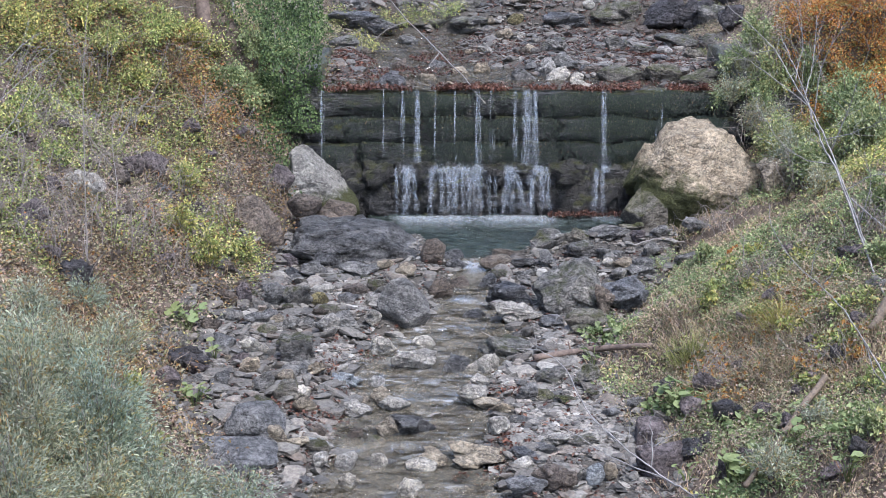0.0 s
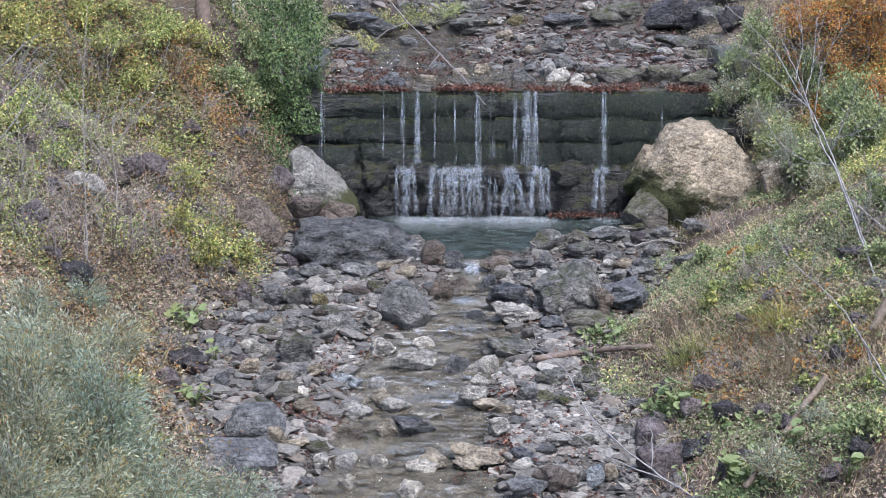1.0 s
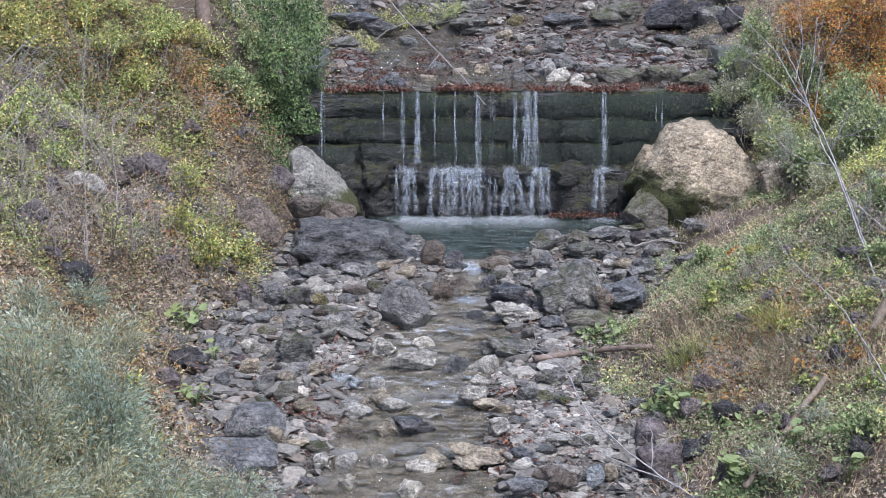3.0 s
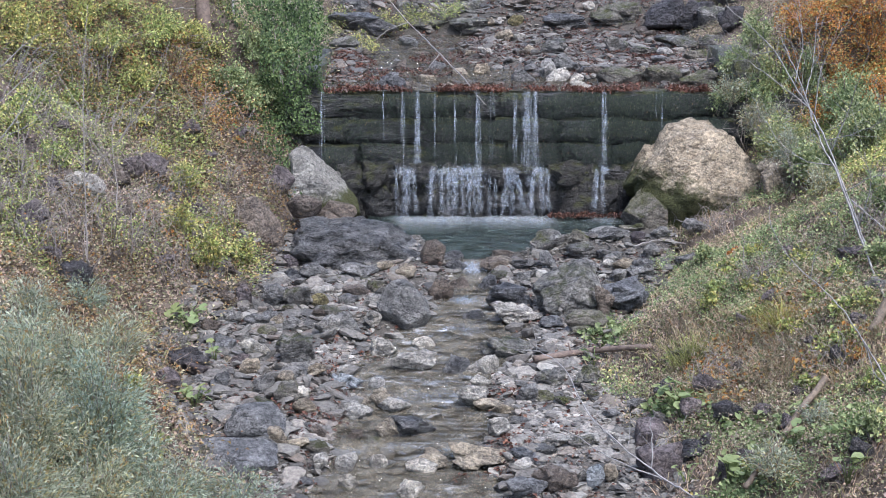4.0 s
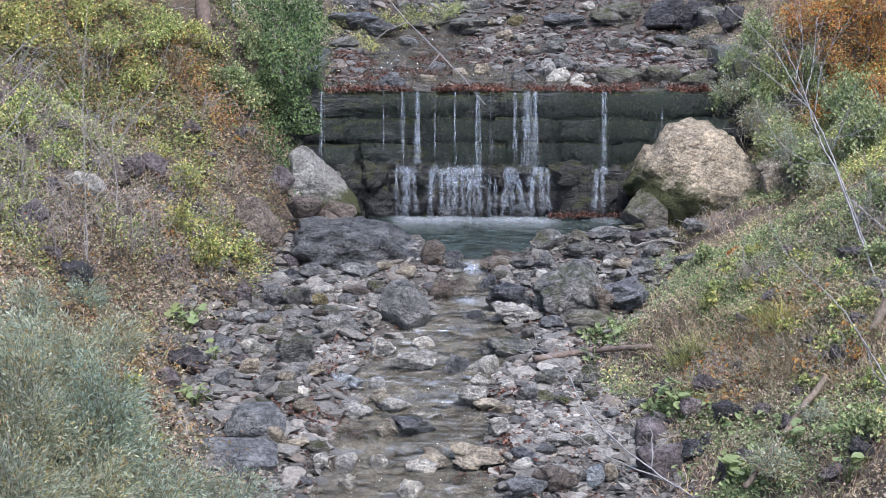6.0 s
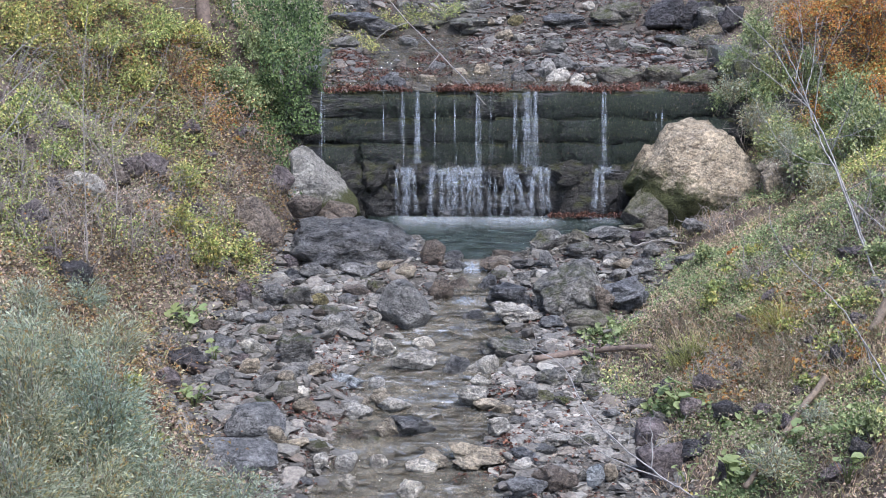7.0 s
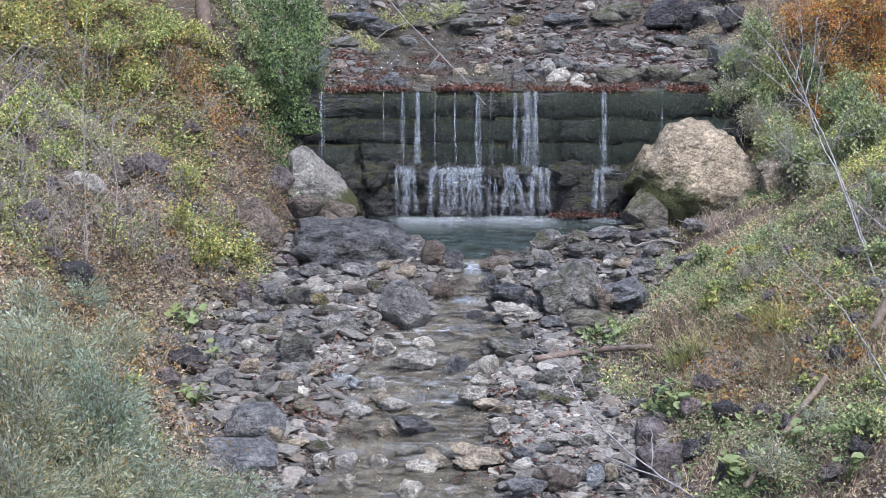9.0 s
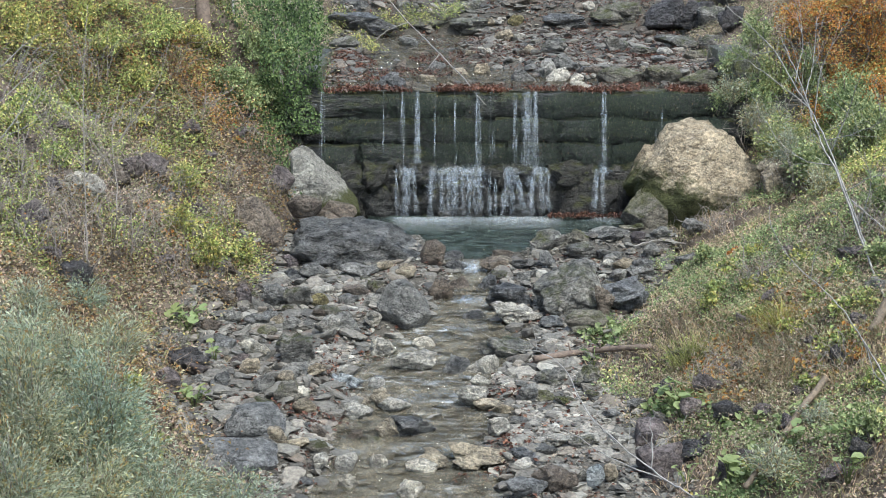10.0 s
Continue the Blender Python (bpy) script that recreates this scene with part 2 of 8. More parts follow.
REDLEAF = leaf_mat("red_fallen_leaves", [(0, (0.035, 0.019, 0.015)), (0.4, (0.085, 0.036, 0.026)), (0.8, (0.13, 0.06, 0.042)), (1, (0.19, 0.105, 0.075))], 0.4, 0.1)
GRASSLEAF = leaf_mat("grass_blades", [(0, (0.22, 0.198, 0.11)), (0.25, (0.363, 0.297, 0.209)), (0.55, (0.495, 0.363, 0.253)), (0.8, (0.638, 0.495, 0.363)), (0.92, (0.33, 0.33, 0.143)), (1, (0.396, 0.209, 0.11))])
FRESHGRASS = leaf_mat("fresh_grass_blades", [(0, (0.15, 0.17, 0.05)), (0.6, (0.33, 0.33, 0.11)), (1, (0.46, 0.42, 0.18))])
BIGLEAF = leaf_mat("butterbur_leaves", [(0, (0.14, 0.19, 0.08)), (0.6, (0.25, 0.31, 0.14)), (1, (0.38, 0.43, 0.22))])
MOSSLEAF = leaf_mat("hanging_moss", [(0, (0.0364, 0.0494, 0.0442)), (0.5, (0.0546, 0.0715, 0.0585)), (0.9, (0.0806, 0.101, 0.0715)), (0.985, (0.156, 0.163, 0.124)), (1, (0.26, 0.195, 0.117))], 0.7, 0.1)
TWIG = bark_mat("twig_bark", (0.11, 0.095, 0.085), (0.36, 0.32, 0.29))
PALEBARK = bark_mat("pale_bark", (0.12, 0.114, 0.108), (0.33, 0.318, 0.305))
GREYBARK = bark_mat("grey_bark", (0.12, 0.11, 0.1), (0.3, 0.275, 0.25))
LOGBARK = bark_mat("log_bark", (0.07, 0.05, 0.04), (0.2, 0.15, 0.12))
TANWOOD = bark_mat("barkless_wood", (0.07, 0.055, 0.042), (0.2, 0.155, 0.11), 16)
POOL = water_mat("pool_water", (0.44, 0.55, 0.49), (0.066, 0.088, 0.078), 0.42, 0.6, 3.6, (1.0, 2.6, 1.0), 0.06, 1.33, 0.25, 0.03)
# the pale body colour also stands in for sky sheen on the stream
STREAM = water_mat("stream_water", (0.84, 0.82, 0.72), (0.25, 0.22, 0.165), 0.28, 1.0, 2.4, (1.0, 2.6, 1.0), 0.04, 1.42, 0.5, 0.3)
UPSTREAM = water_mat("upper_water", (0.78, 0.74, 0.64), (0.2, 0.176, 0.135), 0.2, 1.0, 2.4, (1.0, 2.6, 1.0), 0.04, 1.38, 0.4, 0.14)
FALLING = white_water_mat("falling_water", 0.4, 0.66, 0.36)
FOAM = white_water_mat("foam", 0.2, 0.85, 0.2)
FILM = white_water_mat("water_film", 0.47, 0.72, 0.26, (4, 4, 0.6))


def ground_mat():
    """Soil with leaf mould on the banks, silty grit in the bed (attribute bed: 1 in the channel)."""
    m, n, l, b = node_mat("ravine_ground")
    soil = ramp(n, l, noise_node(n, l, 1.3, 8, 0.7), [(0.3, (0.05, 0.038, 0.028)), (0.5, (0.12, 0.095, 0.075)), (0.7, (0.15, 0.125, 0.095))])
    soil = mix(n, l, "MULTIPLY", 0.8, soil, ramp(n, l, noise_node(n, l, 30, 5, 0.75), [(0.3, (0.4, 0.4, 0.4)), (0.65, (1.35, 1.3, 1.2))]))
    grit = ramp(n, l, noise_node(n, l, 45, 4, 0.7), [(0.3, (0.022, 0.019, 0.016)), (0.65, (0.11, 0.1, 0.088))])
    grit = mix(n, l, "MULTIPLY", 0.7, grit, ramp(n, l, noise_node(n, l, 0.8, 6, 0.6), [(0.3, (0.6, 0.57, 0.5)), (0.7, (1.1, 1.08, 1.0))]))
    a = n.new("ShaderNodeAttribute")
    a.attribute_name = "bed"
    k = calc(n, l, "MULTIPLY", calc(n, l, "ADD", a.outputs["Fac"], calc(n, l, "SUBTRACT", noise_node(n, l, 2.5, 6), 1.0)), 4.0, True)
    l.new(mix(n, l, "MIX", k, soil, grit), b.inputs["Base Color"])
    b.inputs["Roughness"].default_value = 0.85
    bump(n, l, b, noise_node(n, l, 24, 8, 0.75), 0.8, 0.05)
    return m


GROUND = ground_mat()


# ---- mesh helpers ----


def mesh_of(name, verts, faces, material, smooth=False):
    me = bpy.data.meshes.new(name)
    if isinstance(faces, np.ndarray):
        k = faces.shape[1]
        me.vertices.add(len(verts)), me.loops.add(faces.size), me.polygons.add(len(faces))
        me.vertices.foreach_set("co", np.ascontiguousarray(verts, dtype=np.float32).ravel())
        me.loops.foreach_set("vertex_index", faces.astype(np.int32).ravel())
        me.polygons.foreach_set("loop_start", np.arange(0, faces.size, k, dtype=np.int32))
        me.update(calc_edges=True)
    else:
        me.from_pydata([tuple(v) for v in verts], [], faces)
    me.polygons.foreach_set("use_smooth", [smooth] * len(me.polygons))
    me.materials.append(material)
    return me


def part(name, me, parent, label=""):
    ob = new(name, me)
    ob.parent = parent
    return tagged(ob, label)


def thing(name, label, category, group="", m=None):
    ob = tagged(new(name), label, category, group)
    ob.matrix_world = m if m else Matrix()
    return ob


ICO = {}


def ico(sub):
    if sub not in ICO:
        bm = bmesh.new()
        bmesh.ops.create_icosphere(bm, subdivisions=sub, radius=1)
        ICO[sub] = (np.array([v.co[:] for v in bm.verts]), np.array([[v.index for v in f.verts] for f in bm.faces]))
        bm.free()
    return ICO[sub]


def waves(p, rng, freq, octaves, fade=1.8):
    """Cheap smooth noise: crossed sines of random direction."""
    out = np.zeros(len(p))
    for o in range(octaves):
        for _ in range(4):
            k = rng.normal(size=3)
            k *= freq * 1.9 ** o / np.linalg.norm(k)
            out += np.sin(p @ k + rng.uniform(0, 6.3)) / 4 / fade ** o
    return out


def rock_points(sub, seed, cuts, lump, square=0.0, layers=0.0, faces=()):
    """A broken or river-worn stone of unit half-size: a rounded polytope, then roughened and, if layered, cut along its beds."""
    rng = np.random.default_rng(seed)
    v, f = ico(sub)
    n = rng.normal(size=(6 + cuts if cuts > 2 else 16, 3))
    d = rng.uniform(0.58, 1.0, len(n)) if cuts > 2 else rng.uniform(0.78, 1.05, len(n))
    if square:
        n = np.concatenate([n, np.eye(3), -np.eye(3)])
        d = np.concatenate([d + square * 0.3, np.full(6, 0.72)])
    if faces:
        n, d = np.array([q[:3] for q in faces], float), np.array([q[3] for q in faces])
    n /= np.linalg.norm(n, axis=1)[:, None]
    sharp = 12 + 10 * cuts
    n, d = np.concatenate([n, v[:12]]), np.concatenate([d, np.full(12, 1.2)])
    r = (np.maximum(v @ n.T, 0) / d) ** sharp
    p = v * (r.sum(1) ** (-1 / sharp))[:, None]
    p = p * (1 + lump * waves(v, rng, 2.4, 6, 1.55)[:, None] - (lump * 1.3 * np.abs(waves(v, rng, 5.5, 5, 1.4)) if sub > 2 else np.zeros(len(v)))[:, None])
    if layers:
        tilt = p @ rng.normal(size=3) * 0.25 + p[:, 2]
        bed = waves(np.stack([tilt * 3.2, p[:, 0] * 0.2, p[:, 1] * 0.2], 1), rng, 3.0, 4, 1.4)
        p = p * (1 + layers * np.sign(bed) * np.abs(bed) ** 0.6)[:, None]
    if sub > 1 and cuts > 2:
        # broken faces: patches that step in and out and tilt against each other
        for many, deep in ((14, 0.09 if faces else 0.2), (70, 0.07 if faces else 0.11), (260, 0.05 if sub > 3 else 0.0)):
            c = rng.normal(size=(many, 3))
            c /= np.linalg.norm(c, axis=1)[:, None]
            w = v + 0.1 * np.stack([waves(v, rng, 4.0, 3) for _ in range(3)], 1)
            k = np.argmax(w @ c.T, axis=1)
            step, lean = rng.uniform(-1, 1, many), rng.normal(size=(many, 3))
            p = p * (1 + deep * (0.45 * step[k] + 0.9 * ((v - c[k]) * lean[k]).sum(1)))[:, None]
    lo, hi = p.min(0), p.max(0)
    return (p - (lo + hi) / 2) / ((hi - lo) / 2), f


def stone(x, y, z, w, d, h, turn, kind, seed, label, tilt=0, cuts=9, lump=0.07, group="boulders in the stream", square=0.0, faces=()):
    """One boulder or stone, w by d by h, its foot at z (a little sunk in)."""
    p, f = rock_points(5 if w > 0.8 else 4 if w > 0.3 else 3, seed, cuts, lump, square, 0.025 if kind in ("dark", "mossdark", "black") else 0.0, faces)
    me = mesh_of("stone", p * (w / 2, d / 2, h / 2) , f, STONES[kind], True)
    ob = new("boulder" if w > 0.45 else "stone", me)
    ob.matrix_world = pose(x, y, z + h * 0.42, 0, tilt, turn)
    return tagged(ob, label, "boulder" if w > 0.45 else "stone", group)


def leaves_mesh(name, c, along, up, size, aspect, material, fold=0.18):
    """Many single leaves: c centres, along their tips, up their upper sides, folded a little on the midrib."""
    k = len(c)
    along = along / np.linalg.norm(along, axis=1)[:, None]
    side = np.cross(along, up)
    side /= np.linalg.norm(side, axis=1)[:, None] + 1e-9
    top = np.cross(side, along)
    s = size[:, None]
    base, tip = c - along * s / 2, c + along * s / 2 - top * s * 0.1
    left, right = c + side * s * aspect / 2 + top * s * fold, c - side * s * aspect / 2 + top * s * fold
    v = np.stack([base, left, tip, right], 1).reshape(-1, 3)
    i = np.arange(k)[:, None] * 4
    f = np.concatenate([i + [0, 2, 1], i + [0, 3, 2]], 1).reshape(-1, 3)
    return mesh_of(name, v, f, material)


def tubes_mesh(name, lines, material, sides=5):
    """Tapered round stems: lines is a list of (points, radii)."""
    vs, fs = [], []
    for pts, radii in lines:
        pts = np.array(pts, float)
        t = np.gradient(pts, axis=0)
        t /= np.linalg.norm(t, axis=1)[:, None] + 1e-9
        ref = np.array([0.3, 0.9, 0.3]) if abs(t[0] @ np.array([0.3, 0.9, 0.3])) < 0.8 else np.array([1.0, 0, 0])
        a = np.cross(t, ref)
        a /= np.linalg.norm(a, axis=1)[:, None]
        b = np.cross(t, a)
        o = len(vs)
        for q, u, w, r in zip(pts, a, b, radii):
            vs += [q + r * (u * math.cos(g) + w * math.sin(g)) for g in (2 * math.pi * s / sides for s in range(sides))]
        for k in range(len(pts) - 1):
            fs += [[o + k * sides + s, o + k * sides + (s + 1) % sides, o + (k + 1) * sides + (s + 1) % sides, o + (k + 1) * sides + s] for s in range(sides)]
        fs.append([o + s for s in range(sides)][::-1])
        fs.append([o + (len(pts) - 1) * sides + s for s in range(sides)])
    return mesh_of(name, vs, fs, material, True)


def smooth_line(pts, steps=6, wobble=0.0, rng=None):
    """A rounded line through the points."""
    p = [Vector(q) for q in pts]
    p = [p[0] * 2 - p[1]] + p + [p[-1] * 2 - p[-2]]
    out = []
    for i in range(1, len(p) - 2):
        for s in range(steps):
            t = s / steps
            out.append(0.5 * ((2 * p[i]) + (p[i + 1] - p[i - 1]) * t + (2 * p[i - 1] - 5 * p[i] + 4 * p[i + 1] - p[i + 2]) * t * t + (3 * p[i] - p[i - 1] - 3 * p[i + 1] + p[i + 2]) * t ** 3))
    out.append(p[-2])
    out = np.array([q[:] for q in out])
    return out + (rng.normal(size=out.shape) * wobble if wobble else 0)


# ---- the lie of the land: a stream bed between two banks, stepped at the dam ----
BED = ((-400, -20), (-60, -3.2), (-38, -2.2), (-22, -1.2), (-15.5, -0.86), (-12, -0.6), (-9, -0.36), (-7, -0.24), (-5.4, -0.1), (-4.8, -0.02), (-4.3, -0.25), (-3.4, -0.5), (0.15, -0.6),
       (0.5, 2.74), (5, 2.86), (10.6, 3.06), (11.4, 3.75), (20, 4.6), (40, 7.5), (400, 75))
LEFT = ((-400, -8), (-60, -5), (-22, -3.6), (-15.5, -2.8), (-13.3, -3.8), (-10.7, -4.5), (-6.6, -3.7), (-2.5, -3.1), (-0.8, -2.6), (0.2, -2.9), (15, -3.0), (60, -5), (400, -8))
RIGHT = ((-400, 8), (-60, 5), (-22, 3.6), (-15.5, 3.05), (-13.3, 2.9), (-11, 2.45), (-9.3, 2.95), (-5.5, 4.7), (-2.5, 5.0), (-0.6, 5.8), (0.2, 6.7), (15, 6.9), (60, 7), (400, 9))
THREAD = ((-400, 0, 1.5), (-22, -0.3, 1.4), (-15, -0.55, 1.4), (-14, -0.65, 1.05), (-13, -0.35, 1.3), (-11.7, -0.5, 0.95), (-10.8, -0.35, 1.25), (-9.5, 0.2, 1.5), (-8.6, 0.25, 0.8), (-7, 0.5, 0.42), (-5.4, 0.55, 0.4), (-4.9, 0.6, 0.5), (-4.5, 0.85, 0.9), (-3, 1.1, 1.7), (-1.5, 1.35, 2.5), (0, 1.4, 2.7), (0.5, 1.8, 4.4), (1.5, 1.8, 4.2), (2.4, 0.6, 2.2), (4, -0.2, 1.8), (6, -0.8, 1.2), (9, -1.2, 1.6), (12, 0.6, 0.9), (400, 0, 1))


def along(table, y, k=1):
    return np.interp(y, [r[0] for r in table], [r[k] for r in table])


def ruffle(x, y, f, s):
    """Uneven ground: crossed sines at four scales."""
    out = 0
    for o in range(4):
        g = f * 2.1 ** o
        a = 1.3 * o + s
        out = out + (np.sin(g * (x * np.cos(a) + y * np.sin(a)) + 2.1 * o + s) + np.sin(g * 1.17 * (-x * np.sin(a + 0.5) + y * np.cos(a + 0.5)) + 1.3 * s + o)) / 2 / 1.9 ** o
    return out


def height(x, y):
    x, y = np.asarray(x, float), np.asarray(y, float)
    bed, xl, xr = along(BED, y), along(LEFT, y), along(RIGHT, y)
    u = np.maximum(np.maximum(xl - x, x - xr), 0)
    left = x < (xl + xr) / 2
    bank = np.interp(y, (-3.0, -1.0, 1.6, 2.4), (0, 1, 1, 0))
    low = np.interp(y, (-3.2, -0.6, 0.4, 1.6), (-0.25, 0.25, 1.5, 2.8))
    base = np.where((y > -3.2) & (y < 1.6) & (u > 0.02), np.maximum(bed, low), bed)
    slope = np.where(left, 0.74 + 0.2 * bank, 0.56 + 0.12 * bank)
    far = np.minimum(u, 30)
    z = base + slope * far * (1 - 0.25 * np.exp(-far / 0.5)) + np.minimum(far, 1.2) * 0.22 * ruffle(x, y, 0.9, 0.4)
    t = np.clip(1.3 - np.abs(x - along(THREAD, y)) / np.maximum(along(THREAD, y, 2), 0.1), 0, 0.45) / 0.45
    z = z - np.where(u > 0, 0, 1) * 0.16 * t + 0.035 * ruffle(x, y, 3.1, 1.7)
    shelf = np.where((u <= 0) & ((y < -4.9) | (y > 0.6)), 1, 0)
    beach = np.where((u <= 0) & (y >= -4.9) & (y < 0.15), 1, 0) * 0.62 * (1 - t) * np.interp(y, (-4.9, -4.2), (0.15, 1))
    return z + beach + shelf * (0.10 + 0.05 * ruffle(x, y, 1.4, 2.9)) * (1 - t)


def spaced(lo, hi, step, far):
    grow = []
    s, p = step, hi
    while p < far:
        s *= 1.35
        p += s
        grow.append(p)
    back = []
    s, p = step, lo
    while p > -far:
        s *= 1.35
        p -= s
        back.append(p)
    return np.array(back[::-1] + list(np.arange(lo, hi + step / 2, step)) + grow)


def build_ground():
    xs, ys = spaced(-12, 12, 0.1, 380), spaced(-24, 15, 0.11, 380)
    gx, gy = np.meshgrid(xs, ys)
    z = height(gx, gy)
    rng = np.random.default_rng(3)
    z = z + rng.normal(size=z.shape) * 0.012
    v = np.stack([gx.ravel(), gy.ravel(), z.ravel()], 1)
    i = np.arange(len(ys) - 1)[:, None] * len(xs) + np.arange(len(xs) - 1)[None]
    f = np.stack([i, i + 1, i + 1 + len(xs), i + len(xs)], -1).reshape(-1, 4)
    me = mesh_of("ground", v, f, GROUND, True)
    u = np.maximum(along(LEFT, gy) - gx, gx - along(RIGHT, gy)).ravel()
    bed = me.attributes.new("bed", "FLOAT", "POINT")
    bed.data.foreach_set("value", np.clip(1.0 - u / 0.9, 0.0, 1.0).astype(np.float32))
    tagged(new("ground", me), "steep leaf-strewn earth banks and gravelly stream bed of a ravine", "ground", "", "structure")


build_ground()


# ---- water surfaces ----


def water_sheet(name, y0, y1, step, level, half, material, label):
    ys = np.arange(y0, y1 + step / 2, step)
    ss = np.linspace(-1, 1, 91)
    gy, gs = np.meshgrid(ys, ss, indexing="ij")
    gx = along(THREAD, gy) + gs * (along(THREAD, gy, 2) * half + 0.5)
    rng = np.random.default_rng(8)
    p = np.stack([gx.ravel(), gy.ravel() * 1.8, gx.ravel() * 0], 1)
    z = level(gy) + 0.016 * waves(p, rng, 11.0, 3, 1.6).reshape(gx.shape)
    v = np.stack([gx.ravel(), gy.ravel(), z.ravel()], 1)
    i = np.arange(len(ys) - 1)[:, None] * 91 + np.arange(90)[None]
    f = np.stack([i, i + 1, i + 92, i + 91], -1).reshape(-1, 4)
    return tagged(new(name, mesh_of(name, v, f, material, True)), label, "water", "", "structure")


water_sheet("pool_water", -4.75, -0.02, 0.06, lambda y: y * 0 - 0.0, 1.0, POOL, "grey-green plunge pool below the falls, lightly rippled")
water_sheet("stream_water", -24, -4.7, 0.06, lambda y: np.interp(y, (-24, -15.5, -14.2, -13.9, -12.2, -11.9, -9.2, -8.7, -7.4, -7.1, -5.5, -4.9), (-1.3, -0.88, -0.84, -0.75, -0.66, -0.58, -0.42, -0.34, -0.27, -0.19, -0.12, -0.0)), 0.95, STREAM, "shallow clear stream running between stones and gravel")
water_sheet("upper_stream_water", 0.25, 11.2, 0.08, lambda y: np.interp(y, (0, 0.5, 5, 11.2), (2.8, 2.81, 2.85, 3.06)), 1.0, UPSTREAM, "shallow water spread behind the dam crest")

# ---- boulders, each where it lies ----
stone(5.6, -1.2, -0.3, 2.98, 2.3, 2.85, 0, "erratic", 77, "huge ochre boulder, mossy at its foot, beside the dam", 0, 6, 0.03, "boulders in the stream", faces=((-0.1, -0.15, 1, 0.98), (0.6, 0, 0.8, 1.06), (0.84, -0.1, 0.55, 1.04), (1, 0, -0.1, 1.0), (-0.78, -0.1, 0.62, 0.82), (-0.86, 0, 0.5, 0.8), (-0.96, -0.1, 0.27, 0.85), (-1, 0, -0.2, 1.0), (0.22, -0.85, 0.5, 0.7), (-0.55, -0.8, 0.2, 0.74), (0.3, -0.9, -0.4, 0.8), (-0.4, -0.9, -0.2, 0.85), (0, 1, 0.2, 0.9), (0, 0, -1, 1.0)))
stone(-2.8, -0.95, 0.1, 1.8, 1.4, 1.72, 0, "pale", 12, "pale river-worn limestone boulder beside the dam", 0, 5, 0.03, "boulders in the stream", faces=((0.8, -0.15, 0.59, 0.38), (0.67, -0.1, 0.74, 0.33), (-0.1, -0.2, 1, 0.93), (-0.1, -1, 0.4, 0.72), (-1, -0.1, 0.1, 0.97), (1, -0.2, -0.1, 1.0), (0.45, -0.9, 0.1, 0.75), (0, 1, 0.1, 0.9), (0, 0, -1, 0.95)))
stone(-3.78, -4.55, -0.05, 0.82, 0.72, 1.5, 9, "brown", 301, "smooth brown-grey boulder leaning at the foot of the bank", -27, 2, 0.015, "boulders in the stream")
stone(-1.66, -4.75, -0.12, 3.0, 1.6, 1.02, -6, "dark", 302, "dark wet layered rock boulder in the stream bed", 7, 7, 0.05, "boulders in the stream", faces=((0.1, -0.45, 0.9, 0.66), (-0.3, -0.75, 0.6, 0.72), (0.15, -1, 0.25, 0.72), (0.8, -0.35, 0.55, 0.78), (-1, -0.2, 0.3, 0.95), (0.6, -0.8, 0.1, 0.74), (-0.5, -0.2, 0.85, 0.7), (0, 1, 0.3, 0.9), (0, 0, -1, 0.9)))
stone(-0.21, -5.24, -0.03, 0.50, 0.38, 0.61, -2, "brown", 304, "brown-grey stone boulder in the stream bed", 8, 2, 0.03, "boulders in the stream")
stone(-3.05, -4.74, 0.03, 0.56, 0.40, 0.37, 1, "grey", 305, "grey limestone boulder in the stream bed", 0, 8, 0.03, "boulders in the stream")
stone(-2.76, -5.09, -0.05, 0.62, 0.47, 0.37, 0, "light", 306, "pale river-worn limestone boulder in the stream bed", 10, 6, 0.03, "boulders in the stream")
stone(-2.37, -5.42, -0.08, 0.69, 0.45, 0.46, 0, "dark", 307, "dark wet layered rock boulder in the stream bed", 0, 6, 0.03, "boulders in the stream")
stone(-3.12, -5.22, -0.08, 0.35, 0.26, 0.30, -6, "violet", 308, "violet-grey sandstone stone in the stream bed", 0, 2, 0.03, "boulders in the stream")
stone(-3.01, -6.19, -0.12, 0.43, 0.29, 0.30, 7, "dark", 309, "dark wet layered rock stone in the stream bed", 5, 2, 0.03, "boulders in the stream")
stone(-2.55, -6.13, -0.12, 0.63, 0.40, 0.44, 5, "grey", 310, "grey limestone boulder in the stream bed", 12, 10, 0.03, "boulders in the stream")
stone(-1.70, -6.09, -0.09, 0.77, 0.57, 0.36, -1, "grey", 311, "grey limestone boulder in the stream bed", 0, 10, 0.03, "boulders in the stream")
stone(-0.73, -6.32, -0.06, 0.44, 0.29, 0.41, 1, "tan", 312, "tan limestone stone in the stream bed", 5, 8, 0.03, "boulders in the stream")
stone(-3.18, -7.75, -0.25, 0.55, 0.35, 0.52, 3, "grey", 313, "grey limestone boulder in the stream bed", 0, 10, 0.03, "boulders in the stream")
stone(-2.75, -7.88, -0.21, 0.62, 0.38, 0.52, 3, "mossdark", 314, "dark wet moss-grown boulder in the stream bed", 6, 8, 0.03, "boulders in the stream")
stone(-2.38, -7.78, -0.22, 0.45, 0.35, 0.30, -4, "ochre", 315, "ochre lichen-stained boulder in the stream bed", 0, 2, 0.03, "boulders in the stream")
stone(-0.72, -8.55, -0.42, 1.02, 0.71, 1.01, 2, "grey", 316, "grey limestone boulder in the stream bed", 4, 2, 0.03, "boulders in the stream")
